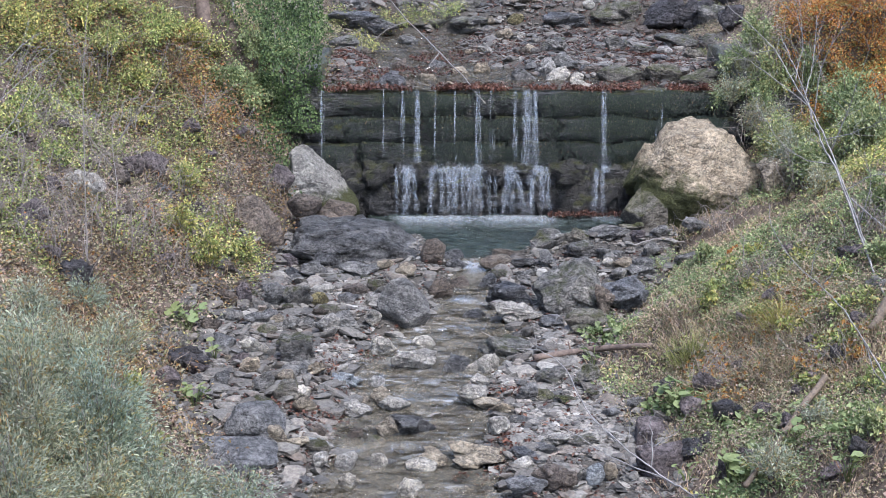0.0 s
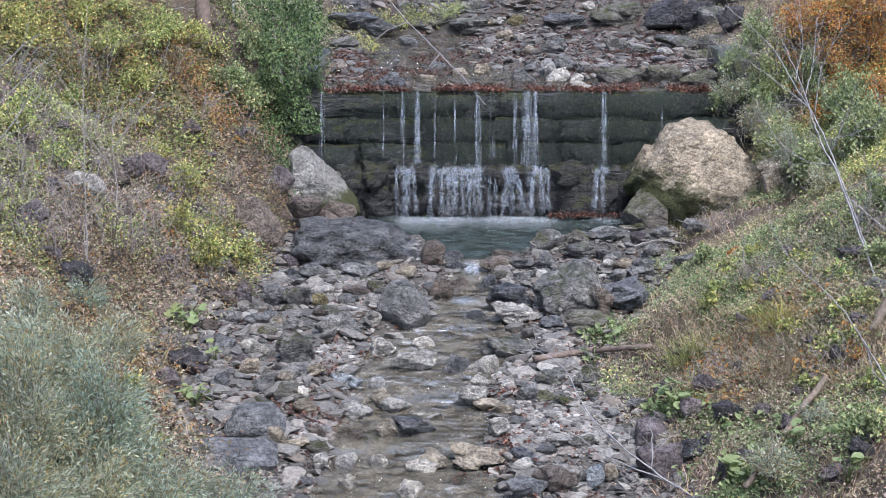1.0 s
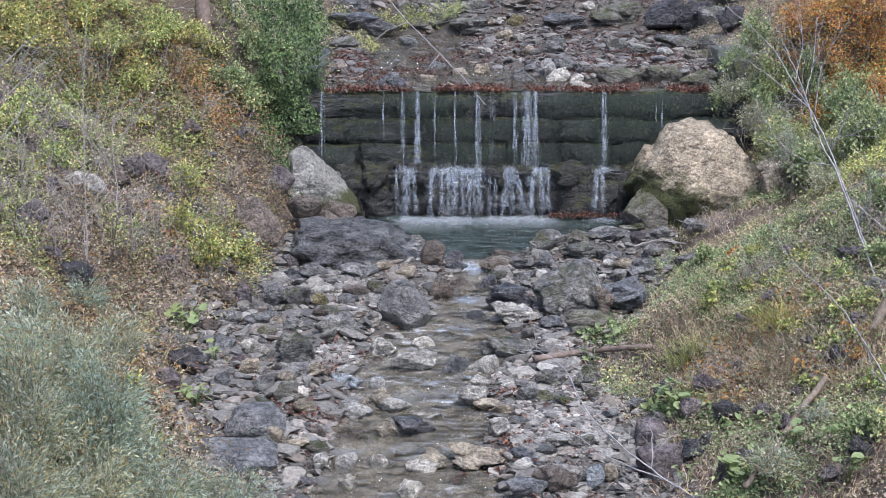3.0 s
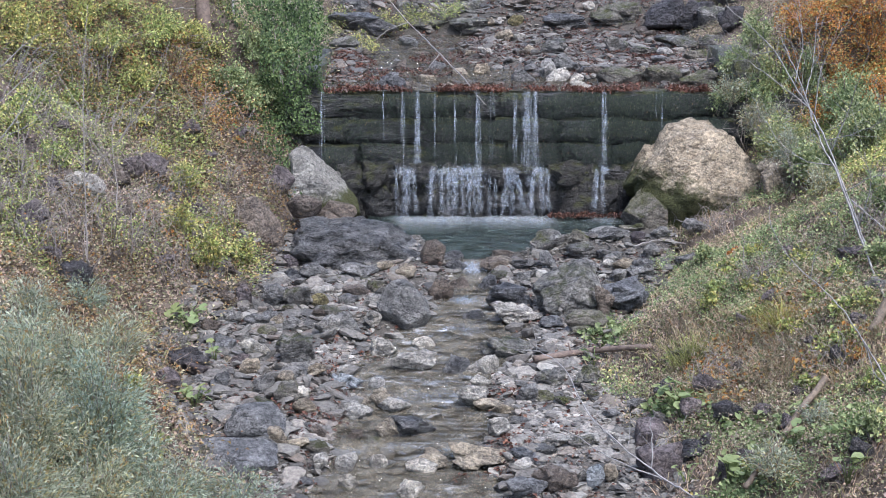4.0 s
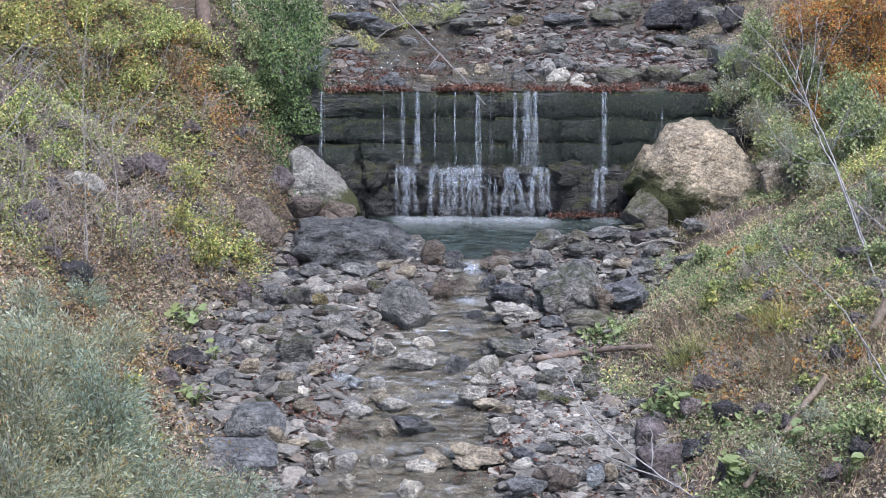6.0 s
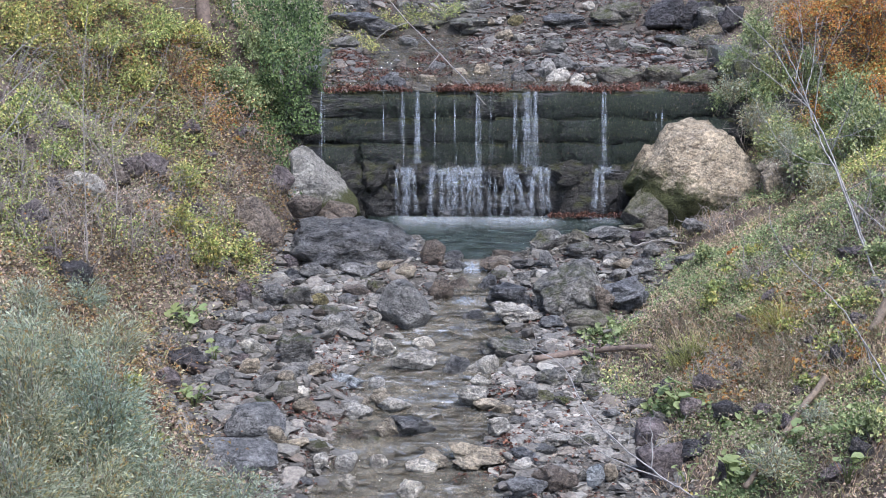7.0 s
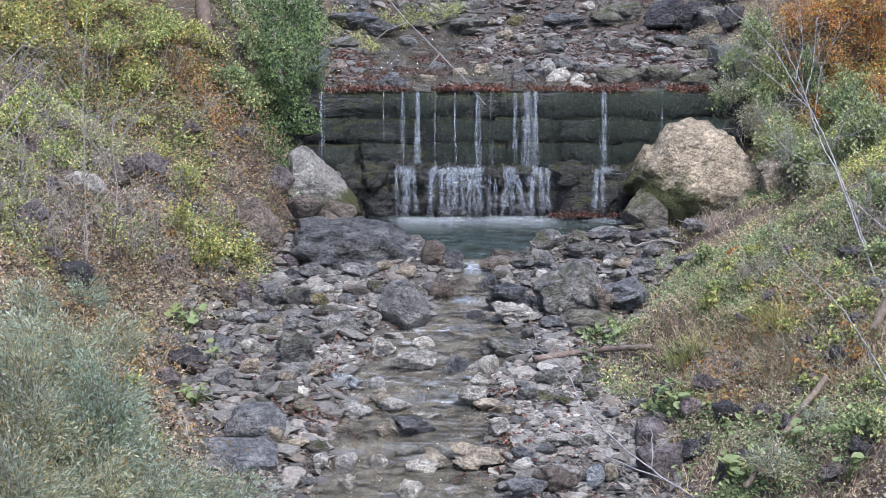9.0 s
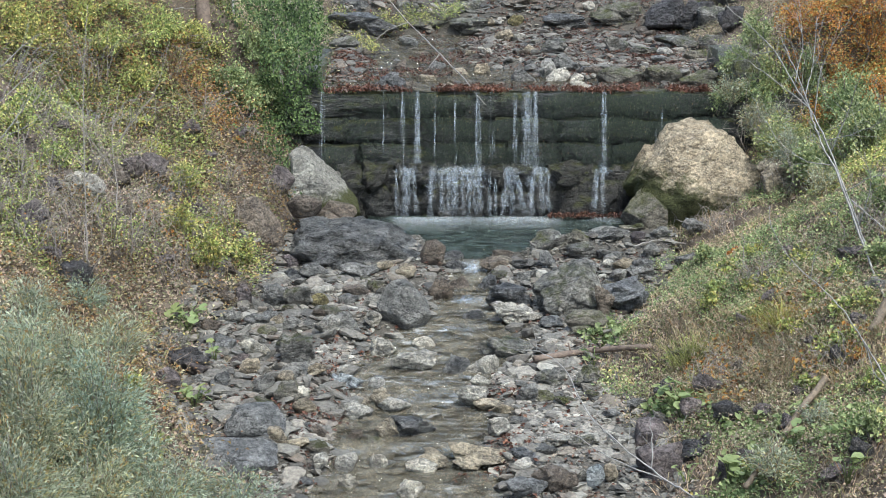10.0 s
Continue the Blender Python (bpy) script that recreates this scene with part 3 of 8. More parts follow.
stone(-0.05, -7.09, -0.27, 0.54, 0.38, 0.48, -2, "brown", 317, "brown-grey stone boulder in the stream bed", 0, 6, 0.03, "boulders in the stream")
stone(-1.81, -9.21, -0.32, 0.74, 0.50, 0.54, -11, "grey", 318, "grey limestone boulder in the stream bed", 6, 6, 0.03, "boulders in the stream")
stone(-2.09, -9.50, -0.28, 0.51, 0.32, 0.45, 1, "light", 319, "pale river-worn limestone boulder in the stream bed", 18, 10, 0.03, "boulders in the stream")
stone(-1.27, -9.02, -0.25, 0.34, 0.24, 0.36, 14, "light", 320, "pale river-worn limestone stone in the stream bed", 0, 10, 0.03, "boulders in the stream")
stone(-2.53, -10.86, -0.42, 0.69, 0.51, 0.64, -4, "mossdark", 321, "dark wet moss-grown boulder in the stream bed", 0, 4, 0.03, "boulders in the stream", 0.9)
stone(-3.79, -7.55, -0.24, 0.31, 0.20, 0.48, 12, "violet", 322, "violet-grey sandstone stone in the stream bed", 0, 2, 0.03, "boulders in the stream")
stone(-3.21, -8.50, -0.32, 0.33, 0.22, 0.30, 11, "grey", 323, "grey limestone stone in the stream bed", 0, 8, 0.03, "boulders in the stream")
stone(-3.40, -8.86, -0.31, 0.48, 0.36, 0.30, -4, "grey", 324, "grey limestone boulder in the stream bed", 10, 8, 0.03, "boulders in the stream")
stone(-2.76, -9.01, -0.32, 0.34, 0.27, 0.28, -13, "grey", 325, "grey limestone stone in the stream bed", 0, 6, 0.03, "boulders in the stream")
stone(-2.45, -8.97, -0.33, 0.34, 0.26, 0.30, -1, "grey", 326, "grey limestone stone in the stream bed", 0, 8, 0.03, "boulders in the stream")
stone(-1.70, -7.24, -0.17, 0.54, 0.35, 0.30, 2, "brown", 327, "brown-grey stone boulder in the stream bed", 0, 6, 0.03, "boulders in the stream")
stone(-3.17, -9.38, -0.36, 0.37, 0.26, 0.26, 6, "mossy", 328, "grey moss-patched stone in the stream bed", 0, 2, 0.03, "boulders in the stream")
stone(2.19, -4.55, 0.09, 0.78, 0.58, 0.54, 4, "mossdark", 329, "dark wet moss-grown boulder in the stream bed", 0, 8, 0.03, "boulders in the stream")
stone(2.72, -4.46, 0.15, 0.66, 0.41, 0.49, 4, "mossy", 330, "grey moss-patched boulder in the stream bed", 0, 8, 0.03, "boulders in the stream")
stone(2.83, -4.99, -0.01, 0.72, 0.57, 0.47, 10, "mossdark", 331, "dark wet moss-grown boulder in the stream bed", 0, 10, 0.03, "boulders in the stream")
stone(3.48, -4.08, 0.27, 0.96, 0.74, 0.31, -12, "grey", 332, "grey limestone boulder in the stream bed", -5, 10, 0.03, "boulders in the stream")
stone(4.07, -4.34, 0.23, 0.33, 0.22, 0.29, 12, "violet", 333, "violet-grey sandstone stone in the stream bed", 0, 2, 0.03, "boulders in the stream")
stone(3.44, -5.06, 0.04, 0.62, 0.42, 0.27, 8, "grey", 334, "grey limestone boulder in the stream bed", 0, 8, 0.03, "boulders in the stream")
stone(3.33, -5.61, 0.01, 0.28, 0.21, 0.21, 5, "light", 335, "pale river-worn limestone stone in the stream bed", 0, 2, 0.03, "boulders in the stream")
stone(3.92, -6.15, -0.07, 0.67, 0.49, 0.29, -14, "grey", 336, "grey limestone boulder in the stream bed", 0, 8, 0.03, "boulders in the stream")
stone(4.28, -4.99, 0.06, 0.36, 0.25, 0.37, 7, "grey", 337, "grey limestone stone in the stream bed", 0, 2, 0.03, "boulders in the stream")
stone(3.45, -6.27, -0.11, 0.46, 0.37, 0.30, -10, "grey", 338, "grey limestone boulder in the stream bed", -10, 10, 0.03, "boulders in the stream")
stone(2.92, -5.68, -0.03, 0.49, 0.35, 0.29, 11, "grey", 339, "grey limestone boulder in the stream bed", 0, 6, 0.03, "boulders in the stream")
stone(4.58, -4.12, 0.28, 0.49, 0.39, 0.28, -13, "grey", 340, "grey limestone boulder in the stream bed", 0, 6, 0.03, "boulders in the stream")
stone(4.14, -2.55, 0.08, 0.58, 0.37, 0.24, -6, "mossy", 341, "grey moss-patched boulder in the stream bed", 0, 10, 0.03, "boulders in the stream")
stone(2.12, -5.49, -0.05, 0.50, 0.36, 0.38, -14, "grey", 342, "grey limestone boulder in the stream bed", 32, 6, 0.03, "boulders in the stream")
stone(2.36, -7.93, -0.28, 1.36, 1.05, 1.07, 0, "mossdark", 17, "dark layered moss-sided slab leaning in the stream bed", 0, 6, 0.03, "boulders in the stream", faces=((-0.52, -0.3, 0.8, 0.5), (0.75, -0.3, 0.6, 0.85), (0.1, -1, -0.15, 0.8), (-1, -0.2, -0.3, 0.95), (1, 0, 0.1, 0.95), (0.35, -0.9, 0.3, 0.72), (-0.4, -0.8, 0.5, 0.62), (0, 1, 0, 0.9), (0, 0, -1, 0.9)))
stone(3.38, -8.03, -0.24, 0.97, 0.66, 0.68, -9, "blue", 344, "blue-grey smooth boulder in the stream bed", -8, 6, 0.03, "boulders in the stream")
stone(2.98, -8.34, -0.26, 0.38, 0.29, 0.69, 10, "brown", 345, "brown-grey stone stone in the stream bed", 0, 8, 0.03, "boulders in the stream")
stone(1.26, -7.59, -0.25, 0.96, 0.71, 0.48, 14, "dark", 346, "dark wet layered rock boulder in the stream bed", 5, 6, 0.03, "boulders in the stream")
stone(1.31, -8.34, -0.34, 1.00, 0.65, 0.42, 10, "light", 347, "pale river-worn limestone boulder in the stream bed", 6, 8, 0.03, "boulders in the stream")
stone(2.56, -9.33, -0.25, 0.78, 0.55, 0.43, 10, "mossy", 348, "grey moss-patched boulder in the stream bed", 0, 2, 0.03, "boulders in the stream")
stone(2.00, -8.81, -0.32, 0.53, 0.37, 0.23, 11, "grey", 349, "grey limestone boulder in the stream bed", 0, 10, 0.03, "boulders in the stream")
stone(1.65, -6.24, -0.12, 0.43, 0.33, 0.26, -4, "grey", 350, "grey limestone stone in the stream bed", -8, 8, 0.03, "boulders in the stream")
stone(0.89, -6.41, -0.33, 0.47, 0.30, 0.44, 0, "dark", 351, "dark wet layered rock boulder in the stream bed", 0, 8, 0.03, "boulders in the stream")
stone(0.33, -6.42, -0.35, 0.42, 0.28, 0.43, -2, "brown", 352, "brown-grey stone stone in the stream bed", 0, 2, 0.03, "boulders in the stream")
stone(0.20, -4.72, -0.27, 0.45, 0.31, 0.50, -7, "dark", 353, "dark wet layered rock stone in the stream bed", 0, 2, 0.03, "boulders in the stream")
stone(0.27, -5.21, -0.28, 0.50, 0.34, 0.43, -9, "dark", 354, "dark wet layered rock boulder in the stream bed", 0, 8, 0.03, "boulders in the stream")
stone(1.06, -5.38, -0.09, 0.62, 0.49, 0.31, -14, "brown", 355, "brown-grey stone boulder in the stream bed", 0, 8, 0.03, "boulders in the stream")
stone(1.65, -5.42, -0.05, 0.53, 0.38, 0.25, 11, "dark", 356, "dark wet layered rock boulder in the stream bed", 0, 6, 0.03, "boulders in the stream")
stone(1.39, -4.64, -0.27, 0.79, 0.52, 0.52, -6, "brown", 357, "brown-grey stone boulder in the stream bed", 0, 10, 0.03, "boulders in the stream")
stone(0.59, -8.13, -0.51, 0.48, 0.33, 0.37, 14, "dark", 358, "dark wet layered rock boulder in the stream bed", 0, 10, 0.03, "boulders in the stream")
stone(1.19, -9.88, -0.59, 1.12, 0.86, 0.44, 4, "mossdark", 359, "dark wet moss-grown boulder in the stream bed", 4, 7, 0.03, "boulders in the stream")
stone(0.23, -10.77, -0.72, 0.49, 0.38, 0.56, -3, "dark", 360, "dark wet layered rock boulder in the stream bed", -6, 10, 0.03, "boulders in the stream")
stone(0.64, -10.72, -0.64, 0.69, 0.51, 0.46, 1, "light", 361, "pale river-worn limestone boulder in the stream bed", 8, 10, 0.03, "boulders in the stream")
stone(2.41, -9.58, -0.28, 0.47, 0.32, 0.24, 15, "mossy", 362, "grey moss-patched boulder in the stream bed", 0, 8, 0.03, "boulders in the stream")
stone(-2.84, -14.22, -0.65, 0.94, 0.59, 0.71, -4, "blue", 363, "blue-grey smooth boulder in the stream bed", 3, 2, 0.03, "boulders in the stream")
stone(-2.59, -14.40, -0.56, 0.53, 0.33, 0.35, -8, "tan", 364, "tan limestone boulder in the stream bed", 0, 10, 0.03, "boulders in the stream")
stone(-3.04, -14.85, -0.84, 1.31, 1.00, 0.54, -13, "blue", 365, "blue-grey smooth boulder in the stream bed", 2, 2, 0.03, "boulders in the stream")
stone(-1.58, -11.61, -0.53, 0.53, 0.41, 0.28, 13, "paleblue", 366, "pale blue-grey limestone boulder in the stream bed", 0, 10, 0.03, "boulders in the stream")
stone(-1.12, -11.49, -0.70, 0.31, 0.23, 0.32, 9, "light", 367, "pale river-worn limestone stone in the stream bed", 0, 10, 0.03, "boulders in the stream")
stone(-1.02, -12.24, -0.73, 0.35, 0.28, 0.41, -16, "tan", 368, "tan limestone stone in the stream bed", -12, 6, 0.03, "boulders in the stream")
stone(-1.38, -12.64, -0.71, 0.56, 0.37, 0.25, -16, "light", 369, "pale river-worn limestone boulder in the stream bed", 0, 6, 0.03, "boulders in the stream")
stone(-0.78, -12.39, -0.73, 0.55, 0.40, 0.28, -9, "light", 370, "pale river-worn limestone boulder in the stream bed", 0, 8, 0.03, "boulders in the stream")
stone(-1.37, -12.19, -0.70, 0.41, 0.29, 0.22, -2, "tan", 371, "tan limestone stone in the stream bed", 0, 8, 0.03, "boulders in the stream")
stone(-0.54, -13.33, -0.88, 0.86, 0.62, 0.46, -6, "dark", 372, "dark wet layered rock boulder in the stream bed", 2, 6, 0.03, "boulders in the stream")
stone(-0.87, -13.48, -0.83, 0.40, 0.30, 0.43, 14, "tan", 373, "tan limestone stone in the stream bed", -10, 8, 0.03, "boulders in the stream")
stone(-1.46, -14.62, -0.90, 0.35, 0.28, 0.33, -15, "light", 374, "pale river-worn limestone stone in the stream bed", 0, 2, 0.03, "boulders in the stream")
stone(-0.96, -14.54, -0.92, 0.27, 0.17, 0.30, -9, "light", 375, "pale river-worn limestone stone in the stream bed", 0, 2, 0.03, "boulders in the stream")
stone(-0.32, -14.66, -0.91, 0.49, 0.35, 0.26, -8, "light", 376, "pale river-worn limestone boulder in the stream bed", 0, 2, 0.03, "boulders in the stream")
stone(-0.15, -14.52, -0.88, 0.50, 0.31, 0.33, -16, "tan", 377, "tan limestone boulder in the stream bed", 0, 6, 0.03, "boulders in the stream")
stone(-1.90, -14.31, -0.72, 0.35, 0.23, 0.25, -12, "paleblue", 378, "pale blue-grey limestone stone in the stream bed", 0, 8, 0.03, "boulders in the stream")
stone(-2.19, -14.42, -0.58, 0.43, 0.27, 0.15, 13, "tan", 379, "tan limestone stone in the stream bed", 0, 10, 0.03, "boulders in the stream")
stone(-1.94, -13.69, -0.73, 0.27, 0.19, 0.25, 8, "brown", 380, "brown-grey stone stone in the stream bed", 0, 2, 0.03, "boulders in the stream")
stone(-1.38, -13.54, -0.90, 0.27, 0.18, 0.31, 9, "brown", 381, "brown-grey stone stone in the stream bed", 0, 8, 0.03, "boulders in the stream")
stone(-1.10, -13.76, -0.95, 0.28, 0.18, 0.33, 7, "mossy", 382, "grey moss-patched stone in the stream bed", 0, 6, 0.03, "boulders in the stream")
stone(-1.82, -14.75, -0.82, 0.25, 0.18, 0.30, 10, "light", 383, "pale river-worn limestone stone in the stream bed", 0, 8, 0.03, "boulders in the stream")
stone(-1.39, -15.26, -0.95, 0.31, 0.24, 0.29, -12, "light", 384, "pale river-worn limestone stone in the stream bed", 0, 8, 0.03, "boulders in the stream")
stone(-0.46, -15.49, -1.01, 0.41, 0.30, 0.36, 3, "light", 385, "pale river-worn limestone stone in the stream bed", 0, 6, 0.03, "boulders in the stream")
stone(-2.53, -12.44, -0.54, 0.45, 0.35, 0.38, 11, "mossy", 386, "grey moss-patched stone in the stream bed", 0, 8, 0.03, "boulders in the stream")
stone(-2.93, -12.16, -0.55, 0.38, 0.25, 0.45, -6, "grey", 387, "grey limestone stone in the stream bed", 0, 10, 0.03, "boulders in the stream")
stone(-3.26, -11.31, -0.38, 0.39, 0.26, 0.28, -5, "tan", 388, "tan limestone stone in the stream bed", 0, 6, 0.03, "boulders in the stream")
stone(-2.46, -11.40, -0.44, 0.73, 0.54, 0.25, 15, "grey", 389, "grey limestone boulder in the stream bed", 8, 8, 0.03, "boulders in the stream")
stone(-3.48, -10.86, -0.44, 0.34, 0.26, 0.29, -16, "violet", 390, "violet-grey sandstone stone in the stream bed", 0, 8, 0.03, "boulders in the stream")
stone(-3.27, -10.61, -0.32, 0.59, 0.44, 0.35, 3, "light", 391, "pale river-worn limestone boulder in the stream bed", 22, 7, 0.03, "boulders in the stream")
stone(-2.12, -11.38, -0.39, 0.36, 0.23, 0.21, 15, "tan", 392, "tan limestone stone in the stream bed", 0, 6, 0.03, "boulders in the stream")
stone(-2.61, -11.80, -0.43, 0.31, 0.24, 0.23, 14, "tan", 393, "tan limestone stone in the stream bed", 0, 2, 0.03, "boulders in the stream")
stone(-2.28, -12.42, -0.47, 0.30, 0.22, 0.21, -1, "light", 394, "pale river-worn limestone stone in the stream bed", 0, 10, 0.03, "boulders in the stream")
stone(-0.52, -10.55, -0.57, 0.83, 0.58, 0.37, 6, "light", 395, "pale river-worn limestone boulder in the stream bed", 0, 8, 0.03, "boulders in the stream")
stone(-1.05, -9.95, -0.53, 0.53, 0.35, 0.38, -16, "light", 396, "pale river-worn limestone boulder in the stream bed", 0, 6, 0.03, "boulders in the stream")
stone(-0.35, -9.55, -0.54, 0.44, 0.33, 0.28, 4, "light", 397, "pale river-worn limestone stone in the stream bed", 0, 2, 0.03, "boulders in the stream")
stone(0.48, -12.27, -0.71, 0.53, 0.38, 0.45, 3, "light", 398, "pale river-worn limestone boulder in the stream bed", 0, 8, 0.03, "boulders in the stream")
stone(0.62, -11.75, -0.53, 0.34, 0.27, 0.25, 12, "light", 399, "pale river-worn limestone stone in the stream bed", 0, 2, 0.03, "boulders in the stream")
stone(0.74, -12.40, -0.64, 0.53, 0.39, 0.18, 9, "tan", 400, "tan limestone boulder in the stream bed", 0, 2, 0.03, "boulders in the stream")
stone(0.96, -12.68, -0.65, 0.49, 0.32, 0.22, 7, "tan", 401, "tan limestone boulder in the stream bed", 0, 10, 0.03, "boulders in the stream")
stone(0.85, -13.88, -0.60, 0.40, 0.32, 0.33, -8, "light", 402, "pale river-worn limestone stone in the stream bed", -18, 8, 0.03, "boulders in the stream")
stone(0.55, -14.48, -0.89, 1.02, 0.71, 0.36, -7, "tan", 403, "tan limestone boulder in the stream bed", 4, 10, 0.03, "boulders in the stream")
stone(1.60, -15.67, -0.83, 0.69, 0.51, 0.49, -5, "brown", 404, "brown-grey stone boulder in the stream bed", 0, 10, 0.03, "boulders in the stream")
stone(1.18, -15.88, -0.84, 0.62, 0.42, 0.35, -4, "blue", 405, "blue-grey smooth boulder in the stream bed", 5, 8, 0.03, "boulders in the stream")
stone(2.19, -15.68, -0.73, 0.27, 0.19, 0.37, -11, "paleblue", 406, "pale blue-grey limestone stone in the stream bed", 0, 2, 0.03, "boulders in the stream")
stone(2.43, -15.44, -0.72, 0.22, 0.14, 0.27, -5, "tan", 407, "tan limestone stone in the stream bed", 0, 2, 0.03, "boulders in the stream")
stone(2.06, -15.45, -0.79, 0.27, 0.18, 0.28, 4, "mossdark", 408, "dark wet moss-grown stone in the stream bed", 0, 8, 0.03, "boulders in the stream")
stone(1.28, -14.68, -0.72, 0.57, 0.37, 0.19, -15, "dark", 409, "dark wet layered rock boulder in the stream bed", 6, 6, 0.03, "boulders in the stream")
stone(1.20, -15.09, -0.72, 0.32, 0.23, 0.22, 6, "light", 410, "pale river-worn limestone stone in the stream bed", 0, 6, 0.03, "boulders in the stream")
stone(1.37, -12.35, -0.58, 0.37, 0.28, 0.35, -6, "grey", 411, "grey limestone stone in the stream bed", 0, 6, 0.03, "boulders in the stream")
stone(1.60, -12.37, -0.59, 0.47, 0.30, 0.26, -12, "mossy", 412, "grey moss-patched boulder in the stream bed", 0, 8, 0.03, "boulders in the stream")
stone(1.80, -11.71, -0.53, 0.53, 0.40, 0.38, -5, "mossdark", 413, "dark wet moss-grown boulder in the stream bed", 0, 6, 0.03, "boulders in the stream")
stone(2.35, -12.03, -0.47, 0.48, 0.35, 0.50, -2, "mossdark", 414, "dark wet moss-grown boulder in the stream bed", 0, 10, 0.03, "boulders in the stream")
stone(2.13, -14.35, -0.63, 0.44, 0.32, 0.23, 3, "mossdark", 415, "dark wet moss-grown stone in the stream bed", 0, 10, 0.03, "boulders in the stream")
stone(1.72, -14.38, -0.59, 0.48, 0.37, 0.18, 9, "light", 416, "pale river-worn limestone boulder in the stream bed", 0, 10, 0.03, "boulders in the stream")
stone(3.20, -14.14, -0.69, 0.66, 0.51, 0.49, 15, "violet", 417, "violet-grey sandstone boulder in the stream bed", -8, 2, 0.03, "boulders in the stream")
stone(3.19, -15.25, -0.82, 0.71, 0.53, 0.69, 7, "violet", 418, "violet-grey sandstone boulder in the stream bed", -10, 8, 0.03, "boulders in the stream")
stone(3.12, -12.90, -0.55, 0.41, 0.27, 0.26, 12, "grey", 419, "grey limestone stone in the stream bed", 0, 8, 0.03, "boulders in the stream")
stone(3.53, -12.96, -0.30, 0.46, 0.36, 0.35, 16, "black", 420, "near-black rough boulder in the stream bed", 0, 8, 0.03, "boulders in the stream")
stone(-4.31, -11.11, -0.42, 0.73, 0.51, 0.46, 2, "black", 421, "near-black rough boulder in the stream bed", 0, 8, 0.03, "boulders in the stream")
stone(-4.43, -12.73, -0.37, 0.54, 0.38, 0.58, -16, "violet", 422, "violet-grey sandstone boulder in the stream bed", 0, 2, 0.03, "boulders in the stream")
stone(-4.12, -11.40, -0.47, 0.41, 0.28, 0.31, 13, "violet", 423, "violet-grey sandstone stone in the stream bed", 0, 10, 0.03, "boulders in the stream")
stone(-3.84, -9.96, -0.44, 0.43, 0.32, 0.35, 7, "grey", 424, "grey limestone stone in the stream bed", 0, 10, 0.03, "boulders in the stream")
stone(-3.70, -11.73, -0.55, 0.37, 0.26, 0.34, -15, "grey", 425, "grey limestone stone in the stream bed", 0, 8, 0.03, "boulders in the stream")
stone(-4.19, -9.17, -0.33, 0.42, 0.28, 0.34, 13, "brown", 426, "brown-grey stone stone in the stream bed", 0, 6, 0.03, "boulders in the stream")
stone(-3.85, -8.69, -0.28, 0.40, 0.32, 0.31, 6, "grey", 427, "grey limestone stone in the stream bed", 0, 10, 0.03, "boulders in the stream")
stone(-4.09, -7.69, -0.27, 0.39, 0.28, 0.36, -11, "brown", 428, "brown-grey stone stone in the stream bed", 0, 2, 0.03, "boulders in the stream")
stone(-1.34, -7.75, -0.21, 0.42, 0.32, 0.26, -2, "light", 429, "pale river-worn limestone stone in the stream bed", 0, 8, 0.03, "boulders in the stream")
stone(-0.52, -15.59, -1.02, 0.34, 0.25, 0.38, -12, "light", 430, "pale river-worn limestone stone in the stream bed", 0, 8, 0.03, "boulders in the stream")
stone(2.64, -13.17, -0.60, 0.37, 0.24, 0.23, -12, "grey", 431, "grey limestone stone in the stream bed", 0, 6, 0.03, "boulders in the stream")
stone(2.68, -14.30, -0.59, 0.40, 0.27, 0.22, -6, "light", 432, "pale river-worn limestone stone in the stream bed", 0, 6, 0.03, "boulders in the stream")
stone(1.98, -12.51, -0.59, 0.38, 0.26, 0.19, 0, "mossy", 433, "grey moss-patched stone in the stream bed", 0, 10, 0.03, "boulders in the stream")
stone(-2.41, 10.45, 3.07, 2.24, 1.40, 0.74, -6, "dark", 434, "dark wet layered rock boulder in the shallow water above the dam", 2, 7, 0.03, "boulders above the dam")
stone(-0.61, 11.49, 3.11, 1.80, 1.36, 0.57, -14, "mossdark", 435, "dark wet moss-grown boulder in the shallow water above the dam", 0, 6, 0.03, "boulders above the dam")
stone(0.96, 11.00, 3.06, 1.60, 1.26, 0.52, -9, "mossdark", 436, "dark wet moss-grown boulder in the shallow water above the dam", 0, 6, 0.03, "boulders above the dam")
stone(2.14, 10.92, 3.28, 0.50, 0.33, 0.38, 2, "ochre", 437, "ochre lichen-stained boulder in the shallow water above the dam", 0, 2, 0.03, "boulders above the dam")
stone(1.67, 8.69, 3.04, 0.63, 0.46, 0.39, -5, "tan", 438, "tan limestone boulder in the shallow water above the dam", -28, 7, 0.03, "boulders above the dam")
stone(2.17, 8.94, 3.08, 0.55, 0.41, 0.23, 10, "light", 439, "pale river-worn limestone boulder in the shallow water above the dam", 0, 10, 0.03, "boulders above the dam")
stone(-1.32, 0.93, 2.53, 0.91, 0.72, 0.69, -11, "dark", 440, "dark wet layered rock boulder in the shallow water above the dam", -6, 10, 0.03, "boulders above the dam")
stone(-2.68, 7.08, 3.00, 0.86, 0.62, 0.42, -16, "mossdark", 441, "dark wet moss-grown boulder in the shallow water above the dam", 0, 2, 0.03, "boulders above the dam")
stone(-0.16, 4.40, 2.67, 0.45, 0.34, 0.39, -7, "grey", 442, "grey limestone boulder in the shallow water above the dam", 0, 10, 0.03, "boulders above the dam")
